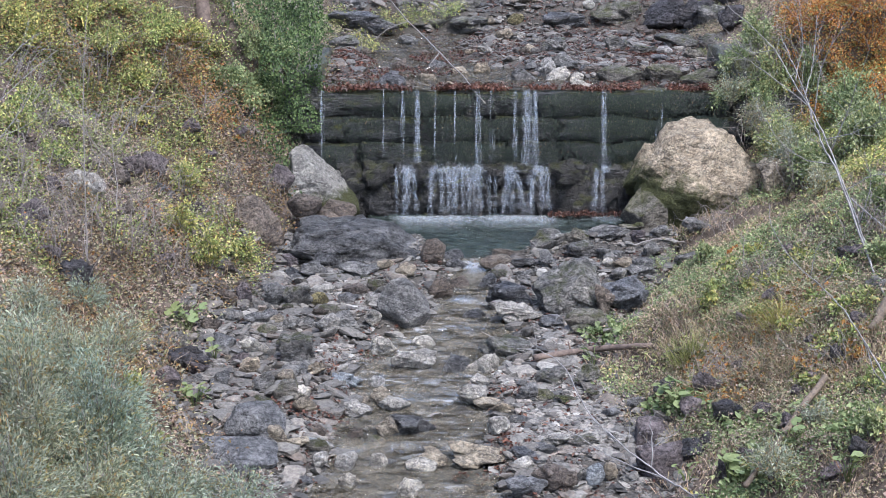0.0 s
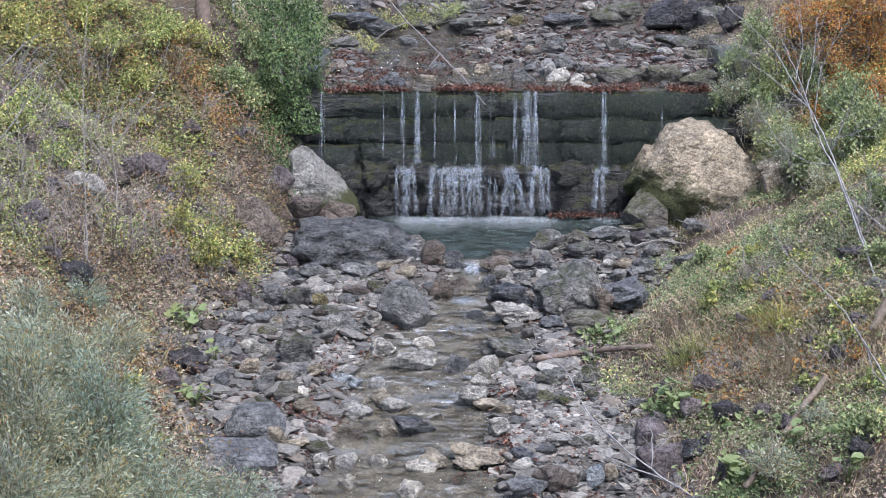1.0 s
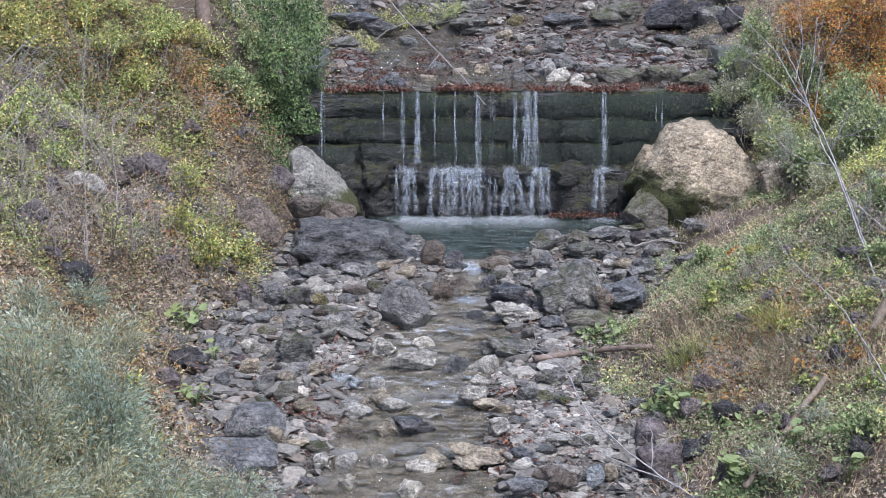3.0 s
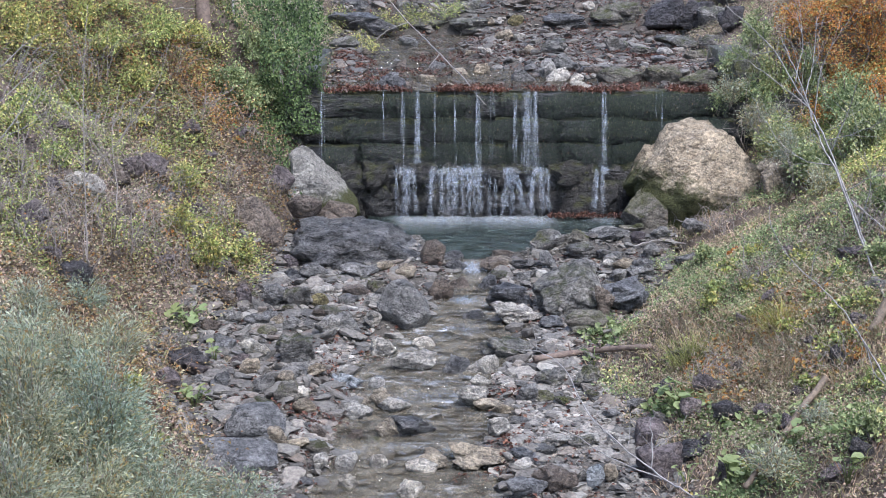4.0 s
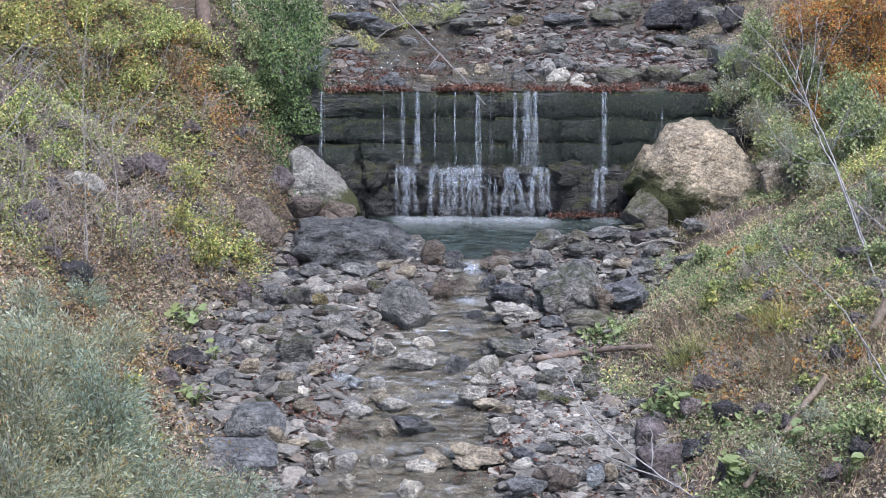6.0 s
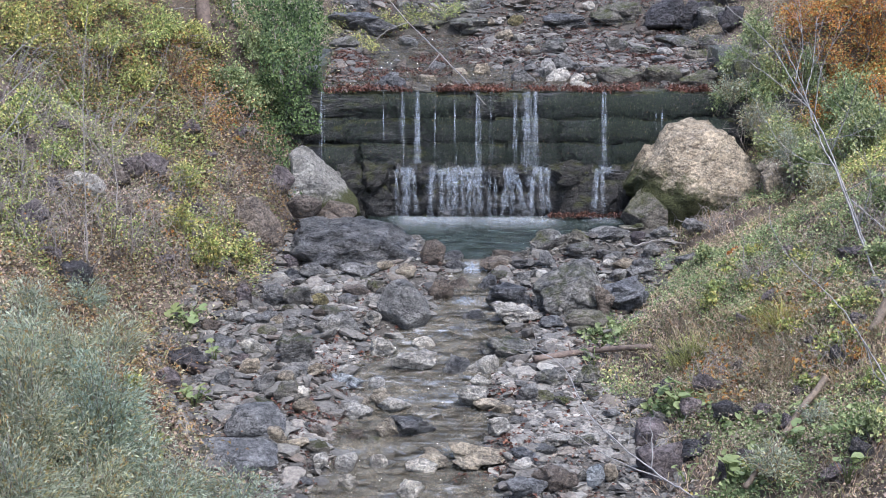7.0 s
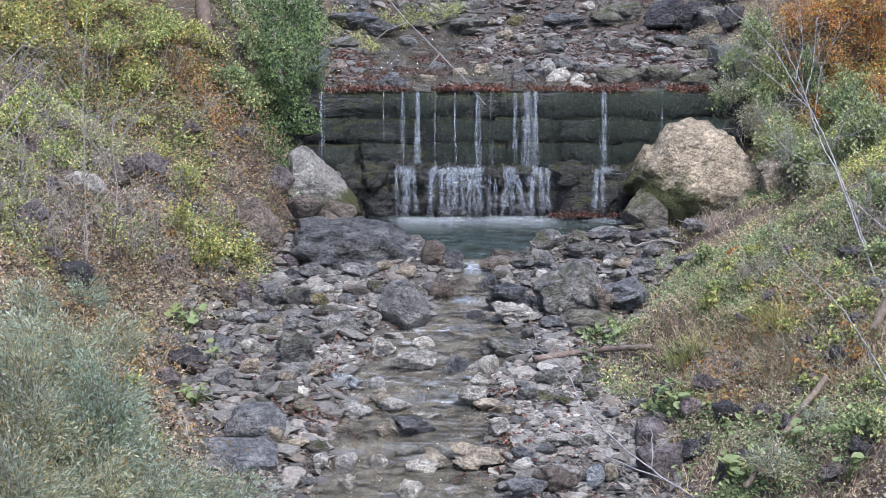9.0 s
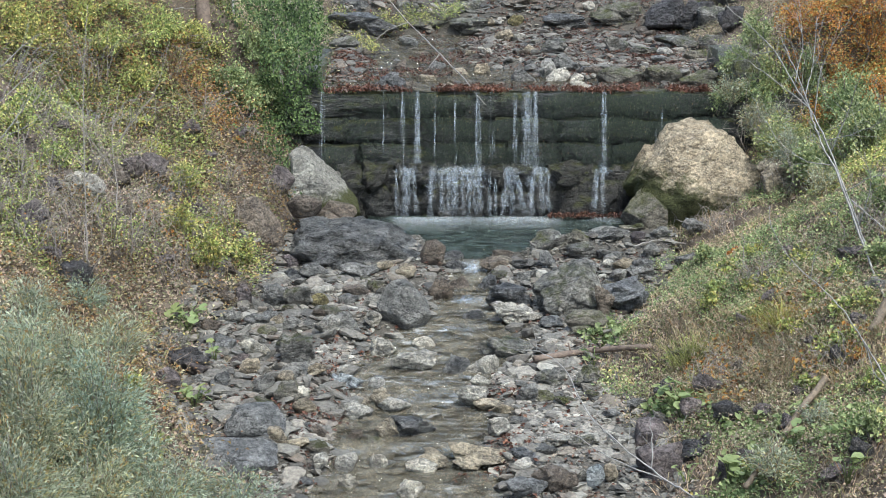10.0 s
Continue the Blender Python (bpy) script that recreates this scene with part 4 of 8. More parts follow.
stone(0.45, 3.39, 2.60, 0.53, 0.38, 0.41, -3, "tan", 443, "tan limestone boulder in the shallow water above the dam", 0, 2, 0.03, "boulders above the dam")
stone(1.17, 5.71, 2.99, 0.54, 0.42, 0.25, 16, "light", 444, "pale river-worn limestone boulder in the shallow water above the dam", 12, 8, 0.03, "boulders above the dam")
stone(0.98, 3.56, 2.61, 0.44, 0.28, 0.51, -6, "tan", 445, "tan limestone stone in the shallow water above the dam", 0, 6, 0.03, "boulders above the dam")
stone(2.61, 2.81, 2.77, 0.51, 0.39, 0.57, 16, "light", 446, "pale river-worn limestone boulder in the shallow water above the dam", 14, 8, 0.03, "boulders above the dam")
stone(2.78, 2.19, 2.64, 0.68, 0.47, 0.49, 3, "light", 447, "pale river-worn limestone boulder in the shallow water above the dam", -8, 10, 0.03, "boulders above the dam")
stone(3.06, 3.18, 2.85, 0.67, 0.52, 0.54, -6, "grey", 448, "grey limestone boulder in the shallow water above the dam", 8, 8, 0.03, "boulders above the dam")
stone(3.49, 2.96, 2.83, 0.44, 0.30, 0.28, -15, "dark", 449, "dark wet layered rock stone in the shallow water above the dam", 0, 8, 0.03, "boulders above the dam")
stone(3.26, 2.19, 2.64, 0.37, 0.25, 0.37, -15, "light", 450, "pale river-worn limestone stone in the shallow water above the dam", 0, 2, 0.03, "boulders above the dam")
stone(5.89, 5.89, 2.96, 0.47, 0.31, 0.29, -11, "light", 451, "pale river-worn limestone boulder in the shallow water above the dam", 0, 2, 0.03, "boulders above the dam")
stone(1.94, 2.07, 2.59, 0.64, 0.41, 0.57, -16, "mossdark", 452, "dark wet moss-grown boulder in the shallow water above the dam", 0, 2, 0.03, "boulders above the dam")
stone(2.95, 5.82, 3.00, 0.71, 0.47, 0.50, -16, "mossdark", 453, "dark wet moss-grown boulder in the shallow water above the dam", 0, 10, 0.03, "boulders above the dam")
stone(4.32, 1.98, 2.67, 1.22, 0.86, 0.55, -5, "mossy", 454, "grey moss-patched boulder in the shallow water above the dam", 0, 2, 0.03, "boulders above the dam")
stone(5.33, 1.94, 2.80, 0.99, 0.77, 0.44, 8, "mossy", 455, "grey moss-patched boulder in the shallow water above the dam", 0, 8, 0.03, "boulders above the dam")
stone(6.54, 4.99, 2.96, 0.64, 0.44, 0.33, -4, "mossy", 456, "grey moss-patched boulder in the shallow water above the dam", 0, 2, 0.03, "boulders above the dam")
stone(6.21, 1.46, 2.67, 1.10, 0.71, 0.53, 6, "mossy", 457, "grey moss-patched boulder in the shallow water above the dam", 0, 10, 0.03, "boulders above the dam")
stone(4.65, 6.38, 3.01, 0.72, 0.49, 0.50, 10, "mossdark", 458, "dark wet moss-grown boulder in the shallow water above the dam", 0, 10, 0.03, "boulders above the dam")
stone(5.32, 6.23, 2.94, 0.87, 0.64, 0.31, -3, "mossdark", 459, "dark wet moss-grown boulder in the shallow water above the dam", 0, 6, 0.03, "boulders above the dam")
stone(6.34, 7.06, 3.07, 1.21, 0.80, 0.39, 3, "mossdark", 460, "dark wet moss-grown boulder in the shallow water above the dam", 0, 10, 0.03, "boulders above the dam")
stone(5.15, 11.17, 3.19, 1.72, 1.31, 0.88, 5, "mossy", 461, "grey moss-patched boulder in the shallow water above the dam", 0, 8, 0.03, "boulders above the dam")
# three boulders in black stone: the shadows among these rocks, put into colour
stone(6.52, 10.69, 3.09, 1.40, 1.07, 1.10, -1, "black", 462, "rough boulder in the shallow water above the dam, near-black to include its shade", 0, 6, 0.03, "boulders above the dam")
stone(7.42, 9.95, 3.26, 1.23, 0.96, 0.96, -14, "black", 463, "rough boulder in the shallow water above the dam, near-black to include its shade", 0, 6, 0.03, "boulders above the dam")
stone(7.87, 7.32, 3.42, 0.83, 0.60, 0.85, 14, "black", 464, "rough boulder in the shallow water above the dam, near-black to include its shade", 0, 10, 0.03, "boulders above the dam")
stone(3.62, 10.76, 3.20, 1.37, 1.09, 0.51, -11, "dark", 465, "dark wet layered rock boulder in the shallow water above the dam", 0, 8, 0.03, "boulders above the dam")
stone(4.29, 11.28, 3.66, 0.43, 0.28, 0.38, 15, "light", 466, "pale river-worn limestone stone in the shallow water above the dam", 0, 2, 0.03, "boulders above the dam")
stone(2.46, 11.73, 3.77, 1.22, 0.87, 0.39, -1, "brown", 467, "brown-grey stone boulder in the shallow water above the dam", 0, 10, 0.03, "boulders above the dam")
stone(-0.98, 8.77, 2.79, 0.58, 0.36, 0.47, -12, "grey", 468, "grey limestone boulder in the shallow water above the dam", 0, 10, 0.03, "boulders above the dam")
stone(-0.37, 2.22, 2.60, 0.50, 0.34, 0.39, -8, "tan", 469, "tan limestone boulder in the shallow water above the dam", 0, 10, 0.03, "boulders above the dam")
stone(-0.90, 1.32, 2.57, 0.49, 0.36, 0.39, 16, "brown", 470, "brown-grey stone boulder in the shallow water above the dam", 0, 6, 0.03, "boulders above the dam")
stone(-1.12, 11.55, 3.61, 0.96, 0.76, 0.44, -16, "grey", 471, "grey limestone boulder in the shallow water above the dam", 0, 10, 0.03, "boulders above the dam")
stone(-2.59, 11.59, 3.67, 1.04, 0.66, 0.42, 1, "grey", 472, "grey limestone boulder in the shallow water above the dam", 0, 6, 0.03, "boulders above the dam")
stone(0.70, 12.01, 3.60, 0.88, 0.64, 0.41, -14, "mossdark", 473, "dark wet moss-grown boulder in the shallow water above the dam", 0, 6, 0.03, "boulders above the dam")
stone(2.30, 5.84, 3.00, 0.54, 0.34, 0.33, -7, "tan", 474, "tan limestone boulder in the shallow water above the dam", 0, 10, 0.03, "boulders above the dam")
stone(5.66, 4.89, 2.92, 0.61, 0.40, 0.22, 6, "grey", 475, "grey limestone boulder in the shallow water above the dam", 0, 6, 0.03, "boulders above the dam")
stone(3.28, 0.89, 2.57, 0.83, 0.63, 0.49, 8, "light", 476, "pale river-worn limestone boulder in the shallow water above the dam", 0, 8, 0.03, "boulders above the dam")
stone(-1.15, 4.61, 2.65, 0.45, 0.33, 0.45, -14, "brown", 477, "brown-grey stone boulder in the shallow water above the dam", 0, 8, 0.03, "boulders above the dam")
stone(0.31, 0.93, 2.53, 0.48, 0.32, 0.43, -12, "tan", 478, "tan limestone boulder in the shallow water above the dam", 0, 8, 0.03, "boulders above the dam")
stone(-3.67, -1.39, 0.67, 0.70, 0.53, 0.76, 3, "violet", 479, "violet-grey sandstone boulder beside the dam", 0, 2, 0.03, "boulders in the stream")
stone(-3.06, -2.38, 0.37, 0.79, 0.57, 0.59, -3, "brown", 480, "brown-grey stone boulder beside the dam", 8, 2, 0.03, "boulders in the stream")
stone(-2.32, -2.13, 0.09, 0.83, 0.62, 0.66, 4, "brown", 481, "brown-grey stone boulder beside the dam", 0, 2, 0.03, "boulders in the stream")
stone(-2.47, -2.31, 0.11, 0.69, 0.45, 0.43, 14, "brown", 482, "brown-grey stone boulder beside the dam", 0, 2, 0.03, "boulders in the stream")
stone(4.10, -13.49, -0.11, 0.5, 0.4, 0.42, -16, "violet", 57, "violet-grey sandstone boulder half buried in the bank", 11, 4, 0.084, "boulders on the banks")
stone(4.26, -14.35, -0.21, 0.44, 0.32, 0.39, 9, "black", 58, "near-black rough stone half buried in the bank", -12, 5, 0.063, "boulders on the banks")
stone(-4.11, -7.80, -0.24, 0.44, 0.32, 0.42, -25, "brown", 69, "brown-grey smooth stone half buried in the bank", 5, 7, 0.057, "boulders on the banks")
stone(-3.92, -7.08, -0.22, 0.56, 0.41, 0.43, 19, "brown", 70, "brown-grey smooth boulder half buried in the bank", 6, 7, 0.052, "boulders on the banks")
stone(-6.77, -7.39, 1.82, 0.87, 0.64, 0.59, 22, "light", 71, "pale river-worn limestone boulder half buried in the bank", 0, 3, 0.076, "boulders on the banks")
stone(-5.83, -5.09, 1.68, 0.59, 0.43, 0.68, 0, "violet", 72, "violet-grey sandstone boulder half buried in the bank", 2, 5, 0.056, "boulders on the banks")
stone(-7.22, -9.51, 1.73, 0.61, 0.45, 0.51, 24, "violet", 73, "violet-grey sandstone boulder half buried in the bank", -11, 6, 0.042, "boulders on the banks")
stone(-5.61, -2.07, 2.08, 0.57, 0.42, 0.44, 17, "violet", 74, "violet-grey sandstone boulder half buried in the bank", -12, 5, 0.064, "boulders on the banks")
stone(-6.10, -5.71, 1.79, 0.48, 0.35, 0.60, -6, "violet", 75, "violet-grey sandstone boulder half buried in the bank", -12, 7, 0.068, "boulders on the banks")
stone(-7.53, -3.06, 2.58, 0.47, 0.34, 0.35, 12, "blue", 76, "blue-grey smooth boulder half buried in the bank", 0, 5, 0.07, "boulders on the banks")
stone(-6.39, -10.13, 0.69, 0.71, 0.51, 0.64, 6, "black", 77, "near-black rough boulder half buried in the bank", 1, 6, 0.068, "boulders on the banks")
stone(-4.59, -0.21, 2.23, 0.37, 0.27, 0.39, -13, "violet", 78, "violet-grey sandstone stone half buried in the bank", 10, 5, 0.071, "boulders on the banks")
stone(7.25, -2.43, 0.93, 0.84, 0.61, 0.86, 17, "tan", 79, "tan limestone boulder half buried in the bank", 1, 4, 0.074, "boulders on the banks")
stone(5.33, -12.34, 1.10, 0.49, 0.36, 0.23, 13, "violet", 80, "violet-grey sandstone boulder half buried in the bank", 0, 3, 0.09, "boulders on the banks")
stone(5.58, -17.22, 0.21, 0.40, 0.29, 0.38, 25, "black", 81, "near-black rough stone half buried in the bank", 11, 6, 0.055, "boulders on the banks")
stone(5.92, -14.28, 0.65, 0.30, 0.22, 0.35, -23, "black", 82, "near-black rough stone half buried in the bank", -12, 5, 0.053, "boulders on the banks")
stone(3.99, -15.97, -0.53, 0.30, 0.22, 0.38, -11, "violet", 83, "violet-grey sandstone stone half buried in the bank", -12, 7, 0.052, "boulders on the banks")
stone(5.66, -1.28, 0.19, 1.18, 0.86, 0.54, -3, "grey", 130, "grey limestone boulder half buried in the bank", -12, 3, 0.09, "boulders on the banks")
stone(4.98, -15.58, 0.06, 0.33, 0.24, 0.30, 4, "violet", 141, "violet-grey sandstone stone half buried in the bank", 10, 4, 0.069, "boulders on the banks")
stone(5.93, -13.47, 1.06, 0.45, 0.33, 0.21, 17, "violet", 142, "violet-grey sandstone stone half buried in the bank", -5, 7, 0.077, "boulders on the banks")
stone(4.88, -12.34, 0.72, 0.37, 0.27, 0.23, -21, "violet", 143, "violet-grey sandstone stone half buried in the bank", 6, 7, 0.07, "boulders on the banks")
stone(3.96, -11.96, 0.01, 0.57, 0.42, 0.27, 15, "violet", 144, "violet-grey sandstone boulder half buried in the bank", 8, 6, 0.073, "boulders on the banks")
stone(4.62, -1.85, -0.3, 1.25, 1.1, 1.3, 3, "mossy", 168, "grey moss-patched boulder beside the dam", 0, 2, 0.06, "boulders in the stream")
stone(-6.29, -6.37, 1.83, 0.51, 0.37, 0.49, 1, "brown", 169, "brown-grey smooth boulder half buried in the bank", 9, 6, 0.068, "boulders on the banks")
stone(-6.86, -6.22, 2.10, 0.51, 0.37, 0.32, -13, "brown", 170, "brown-grey smooth boulder half buried in the bank", -7, 3, 0.073, "boulders on the banks")
stone(-7.22, -8.37, 2.11, 0.53, 0.39, 0.33, -16, "violet", 171, "violet-grey sandstone boulder half buried in the bank", 8, 5, 0.087, "boulders on the banks")
stone(-5.61, -5.43, 1.42, 0.47, 0.34, 0.35, 4, "blue", 172, "blue-grey smooth boulder half buried in the bank", -9, 5, 0.058, "boulders on the banks")
stone(-4.95, -5.37, 1.04, 0.47, 0.34, 0.30, -17, "violet", 173, "violet-grey sandstone boulder half buried in the bank", -3, 4, 0.063, "boulders on the banks")
stone(-5.12, -2.33, 1.58, 0.51, 0.37, 0.33, -21, "violet", 175, "violet-grey sandstone boulder half buried in the bank", -5, 3, 0.086, "boulders on the banks")
stone(-6.06, -7.30, 1.35, 0.44, 0.32, 0.35, 12, "brown", 177, "brown-grey smooth stone half buried in the bank", 3, 5, 0.051, "boulders on the banks")
stone(-4.24, -6.67, 0.10, 0.45, 0.33, 0.33, -18, "brown", 179, "brown-grey smooth stone half buried in the bank", -7, 3, 0.066, "boulders on the banks")
stone(-4.88, -8.25, 0.21, 0.43, 0.31, 0.27, 6, "tan", 180, "tan limestone stone half buried in the bank", 11, 3, 0.083, "boulders on the banks")
stone(3.84, -14.06, -0.23, 0.53, 0.39, 0.35, 9, "violet", 183, "violet-grey sandstone boulder half buried in the bank", 4, 3, 0.042, "boulders on the banks")
stone(3.60, -14.93, -0.62, 0.60, 0.44, 0.32, 22, "black", 184, "near-black rough boulder half buried in the bank", -8, 3, 0.088, "boulders on the banks")
stone(5.56, -14.30, 0.41, 0.35, 0.25, 0.21, 20, "violet", 185, "violet-grey sandstone stone half buried in the bank", 2, 5, 0.069, "boulders on the banks")
stone(6.66, -11.90, 1.71, 0.56, 0.41, 0.27, -8, "violet", 186, "violet-grey sandstone boulder half buried in the bank", -5, 4, 0.041, "boulders on the banks")
stone(6.72, -13.33, 1.54, 0.45, 0.33, 0.24, -18, "grey", 187, "grey limestone stone half buried in the bank", 1, 4, 0.063, "boulders on the banks")
stone(5.41, -11.38, 1.26, 0.39, 0.28, 0.21, -2, "violet", 188, "violet-grey sandstone stone half buried in the bank", -5, 5, 0.077, "boulders on the banks")
stone(4.90, -5.69, 0.06, 0.47, 0.34, 0.30, 14, "grey", 191, "grey limestone boulder half buried in the bank", -10, 3, 0.082, "boulders on the banks")
stone(5.49, -2.90, 0.08, 0.63, 0.46, 0.39, 4, "grey", 193, "grey limestone boulder half buried in the bank", 6, 5, 0.045, "boulders on the banks")
stone(4.66, -13.20, 0.21, 0.36, 0.26, 0.26, -5, "violet", 207, "violet-grey sandstone stone half buried in the bank", -9, 5, 0.087, "boulders on the banks")
stone(5.28, -14.47, 0.20, 0.35, 0.25, 0.21, 8, "violet", 208, "violet-grey sandstone stone half buried in the bank", 8, 6, 0.044, "boulders on the banks")
stone(4.77, -14.59, -0.07, 0.35, 0.25, 0.26, -5, "violet", 209, "violet-grey sandstone stone half buried in the bank", 12, 4, 0.047, "boulders on the banks")
stone(3.91, -14.77, -0.45, 0.34, 0.25, 0.26, 20, "black", 210, "near-black rough stone half buried in the bank", -2, 6, 0.052, "boulders on the banks")
stone(4.33, -15.71, -0.36, 0.33, 0.24, 0.25, 4, "violet", 211, "violet-grey sandstone stone half buried in the bank", 4, 5, 0.074, "boulders on the banks")
stone(5.20, -17.25, -0.02, 0.39, 0.28, 0.24, -18, "violet", 212, "violet-grey sandstone stone half buried in the bank", -6, 3, 0.076, "boulders on the banks")
stone(5.62, -13.74, 0.78, 0.27, 0.19, 0.20, -2, "violet", 213, "violet-grey sandstone stone half buried in the bank", 7, 6, 0.061, "boulders on the banks")
stone(5.85, -10.97, 1.54, 0.39, 0.28, 0.21, 8, "violet", 214, "violet-grey sandstone stone half buried in the bank", -8, 7, 0.082, "boulders on the banks")
stone(6.31, -13.84, 1.15, 0.35, 0.26, 0.22, 22, "violet", 215, "violet-grey sandstone stone half buried in the bank", 7, 4, 0.055, "boulders on the banks")
stone(-6.88, -10.02, 1.24, 0.50, 0.37, 0.31, -6, "violet", 218, "violet-grey sandstone boulder half buried in the bank", -3, 6, 0.074, "boulders on the banks")
stone(-6.04, -8.61, 0.81, 0.42, 0.31, 0.31, -2, "brown", 219, "brown-grey smooth stone half buried in the bank", -8, 3, 0.086, "boulders on the banks")
stone(-5.24, -7.88, 0.61, 0.44, 0.32, 0.28, 17, "violet", 220, "violet-grey sandstone stone half buried in the bank", -1, 5, 0.062, "boulders on the banks")
stone(-7.59, -5.40, 2.76, 0.46, 0.34, 0.31, -2, "violet", 221, "violet-grey sandstone stone half buried in the bank", 12, 4, 0.081, "boulders on the banks")
stone(-4.63, -1.21, 1.90, 0.52, 0.38, 0.35, 18, "violet", 222, "violet-grey sandstone boulder half buried in the bank", -10, 7, 0.058, "boulders on the banks")
# two more black boulders filling the shaded corner with dark colour
stone(7.1, 12.6, 3.3, 2.6, 1.6, 1.9, 8, "black", 491, "rough boulder at the head of the upper pool, near-black to include its shade", 0, 8, 0.04, "boulders above the dam")
stone(8.6, 11.2, 3.6, 2.2, 1.5, 1.8, -12, "black", 492, "rough boulder at the head of the upper pool, near-black to include its shade", 0, 7, 0.04, "boulders above the dam")
stone(7.9, 9.4, 3.2, 1.3, 1.0, 0.9, 14, "mossdark", 493, "dark wet moss-grown boulder at the edge of the upper pool", 0, 7, 0.04, "boulders above the dam")
stone(7.3, 6.9, 3.0, 0.9, 0.7, 0.5, 4, "mossdark", 494, "dark wet moss-grown boulder at the edge of the upper pool", 0, 7, 0.04, "boulders above the dam")


# ---- the check dam: mossy stone courses, a lower footing course, wing walls ----


def slab(name, x0, x1, y0, y1, z0, z1, material, seed, cell=0.12, rough=0.03):
    """A rough masonry body with uneven faces."""
    rng = np.random.default_rng(seed)
    bm = bmesh.new()
    bmesh.ops.create_cube(bm, size=1)
    bmesh.ops.subdivide_edges(bm, edges=bm.edges[:], cuts=int(min(24, max(4, (x1 - x0) / cell))), use_grid_fill=True)
    p = np.array([v.co[:] for v in bm.verts])
    q = (p + 0.5) * (x1 - x0, y1 - y0, z1 - z0) + (x0, y0, z0)
    q = q + np.stack([waves(q, rng, 4.0, 4) for _ in range(3)], 1) * rough
    for v, c in zip(bm.verts, q):
        v.co = c
    me = bpy.data.meshes.new(name)
    bm.to_mesh(me)
    bm.free()
    me.polygons.foreach_set("use_smooth", [True] * len(me.polygons))
    me.materials.append(material)
    return me


def build_dam():
    dam = tagged(new("dam"), "mossy dark stone check dam with a stepped foot, wet", "dam", "", "structure")
    part("dam_core", slab("dam_core", -3.0, 6.8, 0.14, 0.95, -0.7, 2.76, DAMSTONE, 4), dam)
    part("footing_core", slab("footing_core", -2.4, 4.4, -0.3, 0.2, -0.7, 0.98, DAMSTONE, 5), dam)
    shapes = []
    for s in range(10):
        p, f = rock_points(4, 300 + s, 3, 0.07, 0.8)
        shapes.append(mesh_of("block", p / 2, f, DAMSTONE, True))
    feet = []
    for s in range(8):
        p, f = rock_points(4, 330 + s, 6, 0.11, 0.2, 0.03)
        feet.append(mesh_of("block", p / 2, f, FOOTSTONE, True))
    rng = random.Random(7)

    def course(x0, x1, z0, z1, front, deep, lo, hi, kinds=shapes):
        x = x0 - rng.uniform(0, lo)
        while x < x1:
            w = rng.uniform(lo, hi)
            ob = part("block", rng.choice(kinds), dam)
            h = (z1 - z0) * rng.uniform(1.1, 1.2)
            ob.matrix_world = pose(x + w / 2, front + deep / 2 + rng.uniform(-0.025, 0.025), (z0 + z1) / 2 + rng.uniform(-0.02, 0.02), *((rng.uniform(-12, 12) if kinds is feet else rng.uniform(-2, 2)) for _ in range(3))) @ Matrix.Diagonal((w * (1.4 if kinds is feet else 1.07), deep, h * (1.2 if kinds is feet else 1), 1))
            x += w

    edges = (1.0, 1.62, 2.2, 2.78)
    for k in range(3):
        course(-2.85, 6.7, edges[k], edges[k + 1], -0.05 - 0.05 * (2 - k), 0.55, 1.1, 2.3)
    course(-2.3, 4.3, 0.35, 1.1, -0.52, 0.85, 0.35, 1.1, feet)
    course(-2.3, 4.3, 0.05, 0.75, -0.62, 0.8, 0.4, 0.9, feet)
    course(-2.3, 4.3, -0.3, 0.6, -0.6, 0.9, 0.6, 1.3, feet)
    for x, z, w in ((-0.5, 1.0, 0.62), (1.78, 1.0, 0.6), (-1.5, 0.92, 0.8), (2.9, 0.9, 0.9), (1.15, 0.95, 0.5)):
        ob = part("block", rng.choice(feet), dam)
        ob.matrix_world = pose(x, -0.42, z, 0, rng.uniform(-15, 15), rng.uniform(0, 90)) @ Matrix.Diagonal((w, 0.6, 0.5, 1))
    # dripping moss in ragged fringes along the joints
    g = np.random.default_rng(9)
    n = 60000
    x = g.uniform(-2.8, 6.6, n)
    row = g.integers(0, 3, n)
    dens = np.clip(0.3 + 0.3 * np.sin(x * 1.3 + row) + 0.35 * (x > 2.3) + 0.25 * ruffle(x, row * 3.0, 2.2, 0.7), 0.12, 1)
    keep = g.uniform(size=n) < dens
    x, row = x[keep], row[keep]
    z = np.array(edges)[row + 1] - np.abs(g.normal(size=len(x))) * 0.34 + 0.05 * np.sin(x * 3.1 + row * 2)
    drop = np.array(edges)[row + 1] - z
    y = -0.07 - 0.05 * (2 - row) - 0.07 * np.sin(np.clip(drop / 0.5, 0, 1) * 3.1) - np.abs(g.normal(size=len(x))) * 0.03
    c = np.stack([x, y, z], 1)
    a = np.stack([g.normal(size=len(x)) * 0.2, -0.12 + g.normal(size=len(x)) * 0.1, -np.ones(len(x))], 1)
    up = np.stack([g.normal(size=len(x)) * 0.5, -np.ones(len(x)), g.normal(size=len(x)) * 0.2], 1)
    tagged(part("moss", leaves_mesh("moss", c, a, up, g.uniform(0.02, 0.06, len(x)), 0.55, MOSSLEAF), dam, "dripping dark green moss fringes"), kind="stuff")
    return dam


build_dam()
